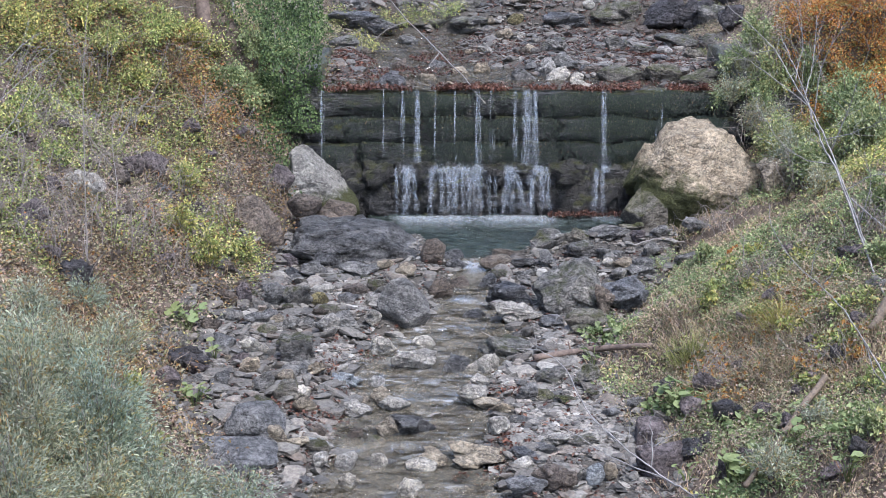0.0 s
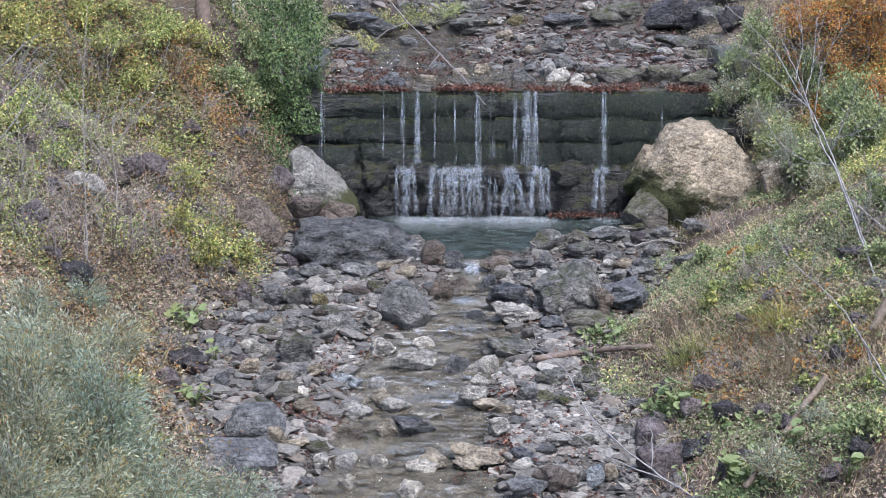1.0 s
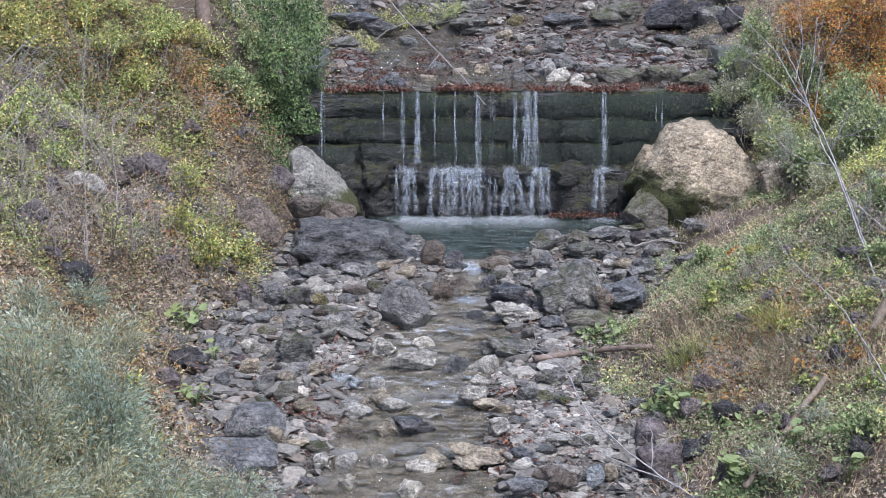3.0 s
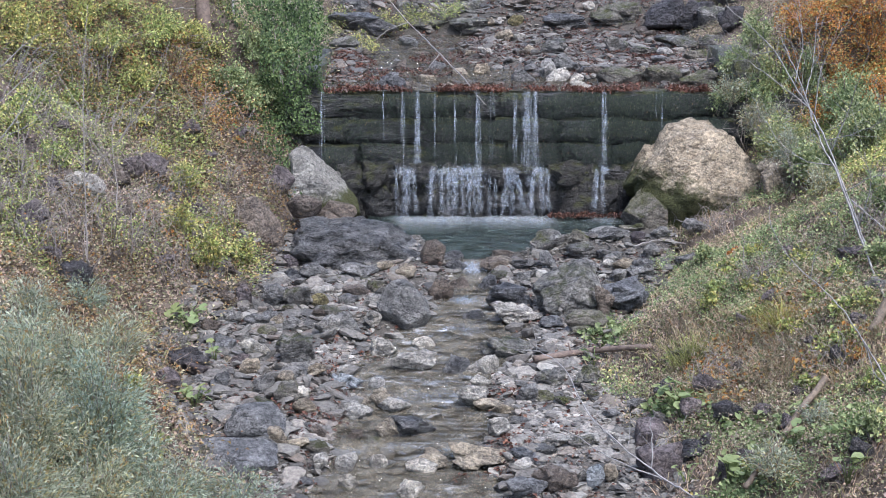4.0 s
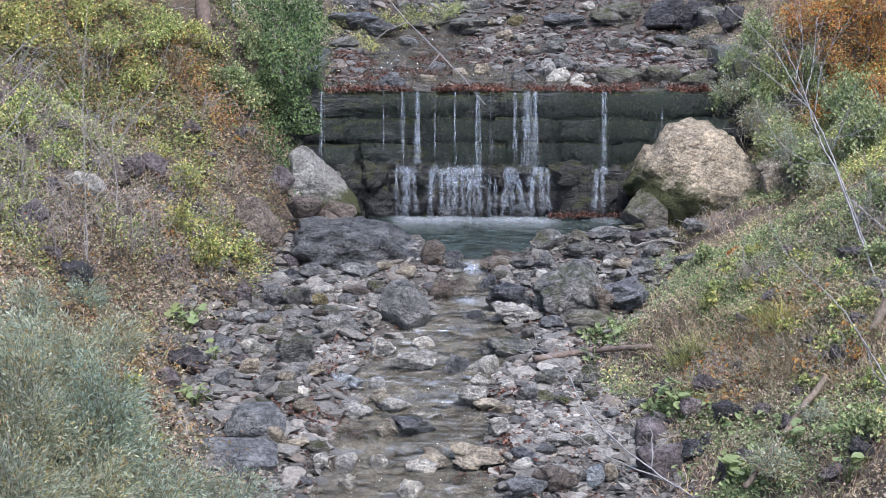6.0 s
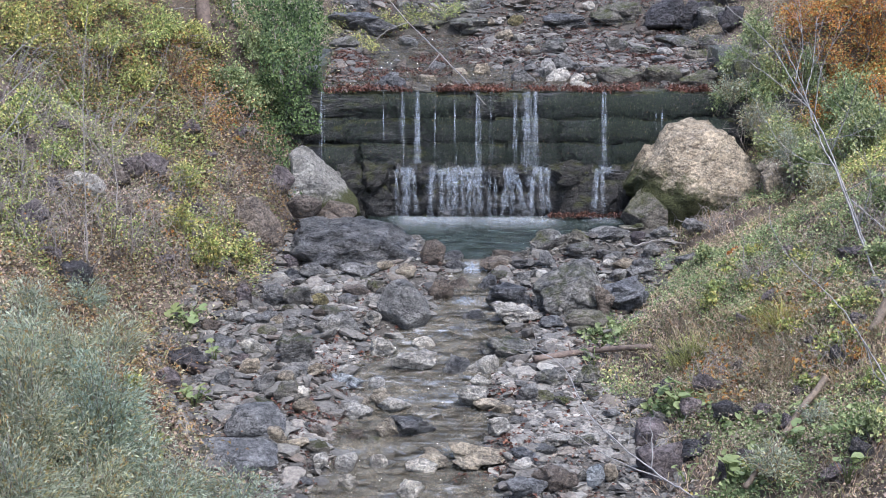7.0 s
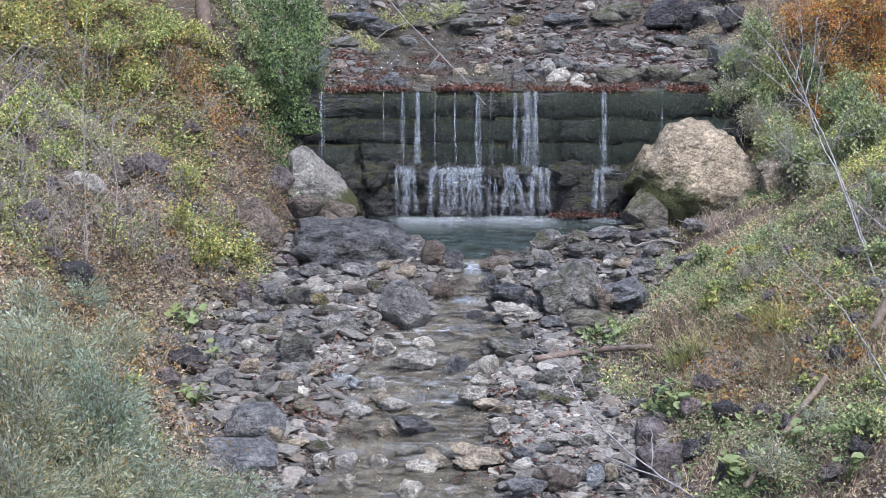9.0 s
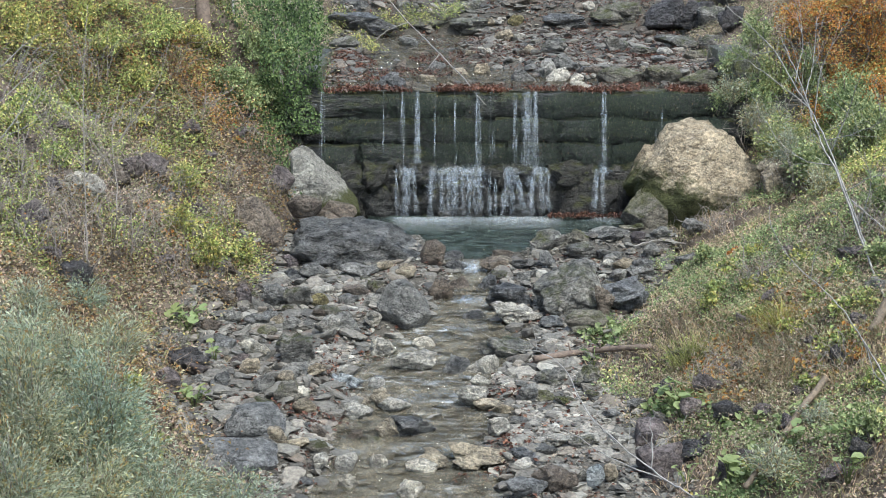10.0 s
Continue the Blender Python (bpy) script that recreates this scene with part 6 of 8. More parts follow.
def bare_bush(foot, w, h, seed, stems=16, bark=None):
    """A leafless thicket of thin arching twigs with side twigs."""
    rng = np.random.default_rng(seed)
    top = thing("bare_bush", "leafless tangle of thin brown twigs on the bank", "bush", "bare bushes", Matrix.Translation(foot))
    lines = []
    for s in range(stems):
        a, r = rng.uniform(0, 6.3), rng.uniform(0.2, 0.75) * w
        t = np.linspace(0, 1, 8)[:, None]
        end = np.array([math.cos(a) * r, math.sin(a) * r * 0.7, h * rng.uniform(0.5, 1)])
        root = np.array([rng.normal() * 0.22 * w, rng.normal() * 0.22 * w, -0.05 * h])
        pts = root + end * t + np.array([0, 0, 0.5 * h]) * t * (1 - t) - np.array([0, 0, h * rng.uniform(0, 0.9)]) * t ** 3 + np.cumsum(rng.normal(size=(8, 3)) * 0.035, 0)
        lines.append((pts, np.linspace(0.008, 0.003, 8)))
        for _ in range(3):
            i = int(rng.integers(2, 7))
            e = pts[i] + rng.normal(size=3) * (0.22, 0.22, 0.14) + (0, 0, 0.1)
            m = (pts[i] + e) / 2 + rng.normal(size=3) * 0.025
            lines.append((np.array([pts[i], m, e]), (0.004, 0.003, 0.0025)))
    tagged(part("twig_tangle", tubes_mesh("twig_tangle", lines, bark or TWIG, 4), top), kind="stuff")
    return top


def bare_tree(name, label, category, stems, branches, bark, seed, group="", fine=0, twist=0.25):
    """Stem lines and branch lines, each (points, thick, thin); each stem and branch is a part."""
    rng = np.random.default_rng(seed)
    foot = Vector(stems[0][0][0])
    top = thing(name, label, category, group, Matrix.Translation(foot))
    first = None
    for kind, many in (("stem", stems), ("branch", branches)):
        for pts, r0, r1 in many:
            line = smooth_line(pts, 6, 0.006, rng) - np.array(foot[:])
            lines = [(line, np.linspace(r0, r1, len(line)))]
            for _ in range(fine):
                i = int(rng.integers(len(line) // 3, len(line) - 1))
                way = line[i + 1] - line[i]
                way = way / (np.linalg.norm(way) + 1e-6) + rng.normal(size=3) * 0.8 + (0, 0, twist)
                e = line[i] + way * rng.uniform(0.12, 0.4)
                lines.append((np.array([line[i], (line[i] + e) / 2 + rng.normal(size=3) * 0.02, e]), (min(r1 * 1.2, 0.005), 0.003, 0.0018)))
            made = part(kind, tubes_mesh(kind, lines, bark, 6), top if kind == "stem" else first)
            first = made if kind == "stem" and first is None else first
    return top


def butterbur(foot, w, n, seed):
    """Broad round leaves on stalks, cupped, notched and wavy-edged."""
    rng = np.random.default_rng(seed)
    top = thing("butterbur", "butterbur with broad round pale green leaves among stones", "plant", "butterbur plants", Matrix.Translation(foot))
    for s in range(n):
        a, r = rng.uniform(0, 6.3), rng.uniform(0.1, 0.5) * w
        size, c = rng.uniform(0.06, 0.125) * min(1, w / 0.7), np.array([math.cos(a) * r, math.sin(a) * r, rng.uniform(0.2, 0.5) * min(1, w / 0.6)])
        m = Euler((rng.uniform(0.0, 0.7), rng.uniform(-0.5, 0.5), rng.uniform(0, 6.3))).to_matrix()
        vs, fs = [(0, 0, -0.02)], []
        for ring, rr in ((0, 0.5), (1, 1.0)):
            for k in range(15):
                g = 0.35 + (6.283 - 0.7) * k / 14
                q = rr * size * (1 + 0.06 * math.sin(5 * g + s)) * (0.75 if k in (0, 14) else 1)
                vs.append((q * math.cos(g), q * math.sin(g), size * (0.07 * rr * math.sin(7 * g + s) + 0.16 * rr - 0.12 * rr * rr)))
        for k in range(14):
            fs += [(0, 1 + k, 2 + k), (1 + k, 16 + k, 17 + k, 2 + k)]
        vs = [np.array((m @ Vector(q))[:]) + c for q in vs]
        stalk = part("stalk", tubes_mesh("stalk", [(np.array([(0, 0, -0.03), c * (0.5, 0.5, 0.7), c]), (0.009, 0.007, 0.006))], BIGLEAF, 5), top)
        part("leaf", mesh_of("leaf", vs, fs, BIGLEAF, True), stalk)
    return top


def log(pts, r0, r1, bark, label, seed):
    rng = np.random.default_rng(seed)
    line = smooth_line(pts, 8, 0.008, rng)
    lines = [(line, np.linspace(r0, r1, len(line)) * (1 + 0.025 * rng.normal(size=len(line))))]
    for _ in range(3):
        i = int(rng.integers(3, len(line) - 3))
        e = line[i] + rng.normal(size=3) * 0.08 + (0, 0, r0 * 1.6)
        lines.append((np.array([line[i], e]), (r0 * 0.35, r0 * 0.2)))
    return tagged(new("log", tubes_mesh("log", lines, bark, 10)), label, "log")


YELLOWISH, GREENISH = "yellow-green leafy shrub in autumn on the steep bank", "green leafy shrub on the steep bank"
shrub((-6.51, -0.89, 3.94), 1.90, 1.14, 2760, 0.07, 0.6, SHRUBLEAF, 201, "shrub", YELLOWISH)
shrub((-5.48, 0.25, 3.55), 1.18, 0.78, 1176, 0.07, 0.6, SHRUBLEAF, 202, "shrub", YELLOWISH)
shrub((-8.02, -7.22, 2.93), 1.17, 0.85, 1268, 0.07, 0.6, SHRUBLEAF, 203, "shrub", YELLOWISH)
shrub((-7.42, -7.21, 2.34), 0.85, 0.53, 581, 0.07, 0.6, SHRUBLEAF, 204, "shrub", YELLOWISH)
shrub((-7.46, -1.86, 3.74), 1.36, 1.11, 1927, 0.07, 0.6, SHRUBLEAF, 205, "shrub", YELLOWISH)
shrub((-8.71, -2.81, 3.91), 1.56, 1.20, 2398, 0.07, 0.6, SHRUBLEAF, 206, "shrub", YELLOWISH)
shrub((-6.62, -1.90, 3.06), 1.36, 0.87, 1507, 0.07, 0.6, SHRUBLEAF, 207, "shrub", YELLOWISH)
shrub((-5.88, -0.11, 3.73), 1.16, 1.04, 1536, 0.07, 0.6, SHRUBLEAF, 208, "shrub", YELLOWISH)
shrub((-7.87, -1.53, 4.47), 1.49, 0.74, 1412, 0.07, 0.6, SHRUBLEAF, 209, "shrub", YELLOWISH)
shrub((-9.12, -2.46, 4.60), 1.21, 0.73, 1116, 0.07, 0.6, SHRUBLEAF, 210, "shrub", YELLOWISH)
shrub((-5.20, -5.14, 1.32), 0.80, 1.03, 1054, 0.07, 0.6, SHRUBLEAF, 211, "shrub", YELLOWISH)
shrub((-6.15, -3.17, 1.69), 0.85, 0.72, 780, 0.07, 0.6, SHRUBLEAF, 212, "shrub", YELLOWISH)
shrub((-4.50, -7.18, 0.24), 0.98, 1.19, 1487, 0.07, 0.6, SHRUBLEAF, 213, "shrub", YELLOWISH)
shrub((-4.04, -6.08, 0.07), 0.79, 0.90, 901, 0.07, 0.6, SHRUBLEAF, 214, "shrub", YELLOWISH)
shrub((-5.08, -6.77, 0.81), 0.77, 0.88, 855, 0.07, 0.6, SHRUBLEAF, 215, "shrub", YELLOWISH)
shrub((-6.64, -2.61, 2.38), 0.98, 0.61, 759, 0.07, 0.6, SHRUBLEAF, 216, "shrub", YELLOWISH)
shrub((-7.96, -3.17, 2.87), 1.08, 0.72, 989, 0.07, 0.6, SHRUBLEAF, 217, "shrub", YELLOWISH)
shrub((-8.11, -5.48, 3.16), 1.01, 0.67, 863, 0.07, 0.6, SHRUBLEAF, 218, "shrub", YELLOWISH)
shrub((-7.34, -1.03, 4.65), 1.01, 0.63, 804, 0.07, 0.6, SHRUBLEAF, 219, "shrub", YELLOWISH)
shrub((-4.99, -0.21, 2.63), 1.30, 1.04, 1924, 0.075, 0.65, GREENLEAF, 220, "shrub", GREENISH)
shrub((-4.49, -0.06, 2.35), 1.44, 1.18, 2407, 0.075, 0.65, GREENLEAF, 221, "shrub", GREENISH)
shrub((-3.50, 0.41, 2.12), 1.06, 1.06, 1597, 0.075, 0.65, GREENLEAF, 222, "shrub", GREENISH)
shrub((-3.87, 0.48, 3.20), 1.19, 1.05, 1780, 0.075, 0.65, GREENLEAF, 223, "shrub", GREENISH)
shrub((-4.02, 0.37, 2.35), 1.19, 1.19, 2014, 0.075, 0.65, GREENLEAF, 224, "shrub", GREENISH)
shrub((-4.39, 0.45, 3.33), 1.05, 1.05, 1578, 0.075, 0.65, GREENLEAF, 225, "shrub", GREENISH)
shrub((7.22, 0.27, 1.77), 1.19, 1.98, 3361, 0.075, 0.65, GREENLEAF, 226, "shrub", GREENISH)
shrub((6.88, 0.87, 2.88), 0.93, 1.33, 1772, 0.075, 0.65, GREENLEAF, 227, "shrub", GREENISH)
shrub((7.09, 0.43, 2.34), 0.79, 1.19, 1345, 0.075, 0.65, GREENLEAF, 228, "shrub", GREENISH)
shrub((7.61, 0.39, 2.42), 1.06, 1.45, 2186, 0.075, 0.65, GREENLEAF, 229, "shrub", GREENISH)
shrub((7.58, -1.69, 1.32), 1.39, 1.39, 2737, 0.075, 0.65, GREENLEAF, 230, "shrub", GREENISH)
shrub((8.07, -3.19, 1.23), 1.45, 1.21, 2508, 0.075, 0.65, GREENLEAF, 231, "shrub", GREENISH)
shrub((8.91, -3.58, 1.79), 1.31, 1.79, 3349, 0.075, 0.65, GREENLEAF, 232, "shrub", GREENISH)
shrub((8.99, -1.60, 2.33), 1.63, 1.38, 3211, 0.075, 0.65, GREENLEAF, 233, "shrub", GREENISH)
shrub((7.27, -11.04, 2.18), 0.75, 0.94, 1012, 0.075, 0.65, GREENLEAF, 234, "shrub", GREENISH)
shrub((7.45, 1.17, 3.38), 0.94, 1.47, 1968, 0.075, 0.65, GREENLEAF, 235, "shrub", GREENISH)
shrub((8.37, 0.27, 2.57), 1.18, 1.32, 2219, 0.075, 0.65, GREENLEAF, 236, "shrub", GREENISH)
shrub((6.36, 0.02, 2.27), 0.59, 0.79, 659, 0.075, 0.65, GREENLEAF, 237, "shrub", GREENISH)
shrub((6.93, -12.63, 1.70), 0.63, 0.63, 570, 0.075, 0.65, GREENLEAF, 238, "shrub", GREENISH)
shrub((5.09, -6.98, 0.41), 0.65, 0.44, 570, 0.075, 0.65, GREENLEAF, 239, "shrub", GREENISH)
shrub((5.75, -16.93, 0.42), 0.61, 0.61, 570, 0.075, 0.65, GREENLEAF, 240, "shrub", GREENISH)
shrub((-4.89, -20.12, -0.03), 1.38, 1.84, 5554, 0.075, 0.14, WILLOWLEAF, 241, "willow_bush", "silvery grey-green willow bush with narrow leaves", stems=26, droop=0.12)
shrub((-4.34, -19.38, -0.43), 1.44, 1.92, 6032, 0.075, 0.14, WILLOWLEAF, 242, "willow_bush", "silvery grey-green willow bush with narrow leaves", stems=26, droop=0.12)
shrub((-3.61, -18.49, -0.72), 1.36, 1.51, 4481, 0.075, 0.14, WILLOWLEAF, 243, "willow_bush", "silvery grey-green willow bush with narrow leaves", stems=26, droop=0.12)
shrub((-5.01, -18.07, 0.45), 1.16, 1.16, 2916, 0.075, 0.14, WILLOWLEAF, 244, "willow_bush", "silvery grey-green willow bush with narrow leaves", stems=26, droop=0.12)
shrub((-4.48, -16.40, 0.06), 1.01, 1.09, 2423, 0.075, 0.14, WILLOWLEAF, 245, "willow_bush", "silvery grey-green willow bush with narrow leaves", stems=26, droop=0.12)
shrub((-2.85, -17.80, -0.91), 1.25, 1.0, 1982, 0.075, 0.14, WILLOWLEAF, 246, "willow_bush", "silvery grey-green willow bush with narrow leaves", stems=26, droop=0.12)
shrub((-5.02, -18.97, 0.27), 1.53, 2.70, 9014, 0.075, 0.14, WILLOWLEAF, 247, "willow_bush", "silvery grey-green willow bush with narrow leaves", stems=26, droop=0.12)
shrub((-4.38, -18.11, -0.11), 1.38, 2.61, 7860, 0.075, 0.14, WILLOWLEAF, 248, "willow_bush", "silvery grey-green willow bush with narrow leaves", stems=26, droop=0.12)
shrub((-4.03, -17.29, -0.33), 0.90, 1.51, 2980, 0.075, 0.14, WILLOWLEAF, 249, "willow_bush", "silvery grey-green willow bush with narrow leaves", stems=26, droop=0.12)
shrub((-5.63, -17.49, 1.09), 1.10, 1.69, 4088, 0.075, 0.14, WILLOWLEAF, 250, "willow_bush", "silvery grey-green willow bush with narrow leaves", stems=26, droop=0.12)
shrub((-5.07, -16.40, 0.72), 1.24, 1.63, 4414, 0.075, 0.14, WILLOWLEAF, 251, "willow_bush", "silvery grey-green willow bush with narrow leaves", stems=26, droop=0.12)
shrub((-5.09, -12.97, 0.13), 1.07, 1.07, 2516, 0.075, 0.14, WILLOWLEAF, 252, "willow_bush", "silvery grey-green willow bush with narrow leaves", stems=26, droop=0.12)
shrub((-3.58, -16.85, -0.67), 1.16, 0.93, 2339, 0.075, 0.14, WILLOWLEAF, 253, "willow_bush", "silvery grey-green willow bush with narrow leaves", stems=26, droop=0.12)
shrub((-2.76, -16.63, -0.78), 1.15, 0.72, 1293, 0.075, 0.14, WILLOWLEAF, 254, "willow_bush", "silvery grey-green willow bush with narrow leaves", stems=26, droop=0.12)
shrub((-5.81, -15.40, 1.56), 0.88, 0.80, 1545, 0.075, 0.14, WILLOWLEAF, 255, "willow_bush", "silvery grey-green willow bush with narrow leaves", stems=26, droop=0.12)
shrub((-6.03, -11.14, 0.55), 1.05, 0.76, 1741, 0.075, 0.14, WILLOWLEAF, 256, "willow_bush", "silvery grey-green willow bush with narrow leaves", stems=26, droop=0.12)
shrub((4.52, -16.76, -0.29), 0.93, 0.69, 1403, 0.075, 0.14, WILLOWLEAF, 257, "willow_bush", "silvery grey-green willow bush with narrow leaves", stems=26, droop=0.12)
shrub((7.37, -0.37, 1.54), 1.30, 1.30, 3706, 0.075, 0.14, WILLOWLEAF, 258, "willow_bush", "silvery grey-green willow bush with narrow leaves", stems=26, droop=0.12)
shrub((7.70, -2.31, 1.31), 1.36, 1.12, 3324, 0.075, 0.14, WILLOWLEAF, 259, "willow_bush", "silvery grey-green willow bush with narrow leaves", stems=26, droop=0.12)
shrub((6.62, 0.02, 2.40), 0.92, 1.05, 2095, 0.075, 0.14, WILLOWLEAF, 260, "willow_bush", "silvery grey-green willow bush with narrow leaves", stems=26, droop=0.12)
shrub((7.52, -6.10, 1.57), 1.00, 0.78, 1700, 0.075, 0.14, WILLOWLEAF, 261, "willow_bush", "silvery grey-green willow bush with narrow leaves", stems=26, droop=0.12)
shrub((5.28, -15.67, 0.14), 0.56, 0.48, 593, 0.075, 0.14, WILLOWLEAF, 262, "willow_bush", "silvery grey-green willow bush with narrow leaves", stems=26, droop=0.12)
shrub((4.46, -11.39, 0.66), 0.42, 0.52, 300, 0.09, 0.5, SHRUBLEAF, 263, "shrub", YELLOWISH)
shrub((-4.85, -16.80, 0.45), 0.61, 0.46, 300, 0.09, 0.5, SHRUBLEAF, 264, "shrub", YELLOWISH)
shrub((-4.16, -15.85, -0.22), 0.56, 0.48, 300, 0.09, 0.5, SHRUBLEAF, 265, "shrub", YELLOWISH)
shrub((-5.31, -16.32, 0.94), 0.47, 0.47, 300, 0.09, 0.5, SHRUBLEAF, 266, "shrub", YELLOWISH)
shrub((-5.14, -18.42, 0.51), 0.57, 0.43, 300, 0.09, 0.5, SHRUBLEAF, 267, "shrub", YELLOWISH)
shrub((-4.60, -14.82, 0.36), 0.42, 0.42, 300, 0.09, 0.5, SHRUBLEAF, 268, "shrub", YELLOWISH)
shrub((5.40, -13.31, 0.88), 0.53, 0.35, 300, 0.09, 0.5, SHRUBLEAF, 269, "shrub", YELLOWISH)
shrub((5.11, -11.49, 1.03), 0.47, 0.33, 300, 0.09, 0.5, SHRUBLEAF, 270, "shrub", YELLOWISH)
shrub((5.46, -14.40, 0.31), 0.42, 0.30, 300, 0.09, 0.5, SHRUBLEAF, 271, "shrub", YELLOWISH)
shrub((5.06, -10.14, 1.03), 0.69, 0.29, 300, 0.09, 0.5, SHRUBLEAF, 272, "shrub", YELLOWISH)
shrub((5.51, -11.81, 1.26), 0.74, 0.31, 300, 0.09, 0.5, SHRUBLEAF, 273, "shrub", YELLOWISH)
shrub((5.92, -12.88, 1.17), 0.71, 0.30, 300, 0.09, 0.5, SHRUBLEAF, 274, "shrub", YELLOWISH)
shrub((5.13, -12.44, 0.91), 0.54, 0.24, 300, 0.09, 0.5, SHRUBLEAF, 275, "shrub", YELLOWISH)
shrub((6.39, -12.35, 1.44), 0.72, 0.33, 300, 0.09, 0.5, SHRUBLEAF, 276, "shrub", YELLOWISH)
shrub((4.63, -11.03, 0.91), 0.48, 0.25, 300, 0.09, 0.5, SHRUBLEAF, 277, "shrub", YELLOWISH)
shrub((6.10, -14.07, 0.92), 0.60, 0.29, 300, 0.09, 0.5, SHRUBLEAF, 278, "shrub", YELLOWISH)
shrub((5.97, -11.33, 1.47), 0.66, 0.30, 300, 0.09, 0.5, SHRUBLEAF, 279, "shrub", YELLOWISH)
shrub((5.45, -10.10, 1.32), 0.59, 0.25, 300, 0.09, 0.5, SHRUBLEAF, 280, "shrub", YELLOWISH)
shrub((6.46, -13.53, 1.39), 0.61, 0.29, 300, 0.09, 0.5, SHRUBLEAF, 281, "shrub", YELLOWISH)
shrub((5.80, -13.89, 0.78), 0.52, 0.26, 300, 0.09, 0.5, SHRUBLEAF, 282, "shrub", YELLOWISH)
shrub((6.15, -15.59, 0.62), 0.48, 0.48, 300, 0.09, 0.5, SHRUBLEAF, 283, "shrub", YELLOWISH)
shrub((6.11, -13.57, 1.22), 0.43, 0.35, 300, 0.09, 0.5, SHRUBLEAF, 284, "shrub", YELLOWISH)
shrub((8.76, 0.42, 3.34), 1.58, 1.18, 1332, 0.065, 0.6, ORANGELEAF, 285, "beech_shrub", "orange and rust-coloured young beech in autumn leaf")
shrub((8.65, 0.76, 4.29), 1.98, 0.79, 1116, 0.065, 0.6, ORANGELEAF, 286, "beech_shrub", "orange and rust-coloured young beech in autumn leaf")
shrub((9.75, 0.48, 4.51), 1.57, 0.78, 878, 0.065, 0.6, ORANGELEAF, 287, "beech_shrub", "orange and rust-coloured young beech in autumn leaf")
shrub((8.11, 0.45, 3.20), 0.79, 0.66, 510, 0.065, 0.6, ORANGELEAF, 288, "beech_shrub", "orange and rust-coloured young beech in autumn leaf")
shrub((9.91, 0.36, 3.61), 1.70, 1.18, 1434, 0.065, 0.6, ORANGELEAF, 289, "beech_shrub", "orange and rust-coloured young beech in autumn leaf")
shrub((9.30, -0.18, 2.76), 1.69, 1.04, 1252, 0.065, 0.6, ORANGELEAF, 290, "beech_shrub", "orange and rust-coloured young beech in autumn leaf")
shrub((9.54, -2.29, 2.68), 1.11, 1.11, 873, 0.065, 0.6, ORANGELEAF, 291, "beech_shrub", "orange and rust-coloured young beech in autumn leaf")
shrub((8.28, 0.51, 3.98), 1.18, 1.05, 885, 0.065, 0.6, ORANGELEAF, 292, "beech_shrub", "orange and rust-coloured young beech in autumn leaf")
shrub((9.25, 0.48, 4.12), 1.83, 0.92, 1201, 0.065, 0.6, ORANGELEAF, 293, "beech_shrub", "orange and rust-coloured young beech in autumn leaf")
shrub((10.21, 0.42, 4.25), 1.18, 1.05, 878, 0.065, 0.6, ORANGELEAF, 294, "beech_shrub", "orange and rust-coloured young beech in autumn leaf")
shrub((8.26, 0.39, 2.68), 0.79, 0.66, 510, 0.065, 0.6, ORANGELEAF, 295, "beech_shrub", "orange and rust-coloured young beech in autumn leaf")
shrub((5.94, -13.94, 0.84), 0.24, 0.26, 510, 0.065, 0.6, ORANGELEAF, 296, "beech_shrub", "orange and rust-coloured young beech in autumn leaf")
shrub((6.15, -14.59, 0.81), 0.25, 0.22, 510, 0.065, 0.6, ORANGELEAF, 297, "beech_shrub", "orange and rust-coloured young beech in autumn leaf")
shrub((5.42, -8.12, 0.80), 0.32, 0.25, 510, 0.065, 0.6, ORANGELEAF, 298, "beech_shrub", "orange and rust-coloured young beech in autumn leaf")
bare_bush((7.98, 0.48, 3.33), 1.58, 1.71, 99)
bare_bush((8.67, -0.18, 2.37), 1.56, 1.82, 100)
bare_bush((8.65, -3.19, 1.60), 1.45, 1.81, 101)
bare_bush((7.76, -2.95, 1.18), 1.59, 1.46, 102)
bare_bush((7.27, -0.21, 1.58), 1.44, 1.70, 103)
bare_bush((7.03, -11.45, 1.98), 0.93, 1.02, 104)
bare_bush((7.10, 2.19, 2.99), 1.10, 1.24, 105)
bare_bush((6.30, -2.36, 0.43), 1.12, 0.62, 106)
bare_bush((-7.21, -9.11, 1.87), 1.72, 1.31, 107)
bare_bush((-6.57, -8.39, 1.50), 1.55, 1.35, 108)
bare_bush((-5.78, -7.04, 1.21), 1.30, 1.30, 109)
bare_bush((-7.61, -9.84, 2.02), 1.28, 1.48, 110)
bare_bush((-7.64, -6.22, 2.49), 1.87, 1.21, 111)
bare_bush((-6.92, -4.84, 2.60), 1.60, 1.37, 112)
bare_bush((-6.12, -1.11, 3.40), 1.52, 1.26, 113)
bare_bush((-8.27, -2.69, 3.59), 1.81, 1.45, 114)
bare_bush((-8.60, -4.78, 3.51), 1.37, 1.37, 115)
bare_bush((-4.62, -1.28, 1.89), 1.14, 0.76, 116)
bare_bush((-4.62, -5.31, 0.83), 1.03, 1.14, 117)
bare_bush((-5.69, -5.60, 1.47), 1.24, 1.02, 118)
bare_bush((-7.23, -10.33, 1.53), 1.46, 1.65, 119)
bare_bush((-6.68, -9.81, 1.10), 1.59, 1.98, 120)
bare_bush((-6.20, -8.23, 1.15), 1.36, 1.67, 121)
bare_bush((-7.80, -8.60, 2.59), 1.22, 1.53, 122)
bare_bush((-7.00, -7.72, 2.00), 1.58, 1.58, 123)
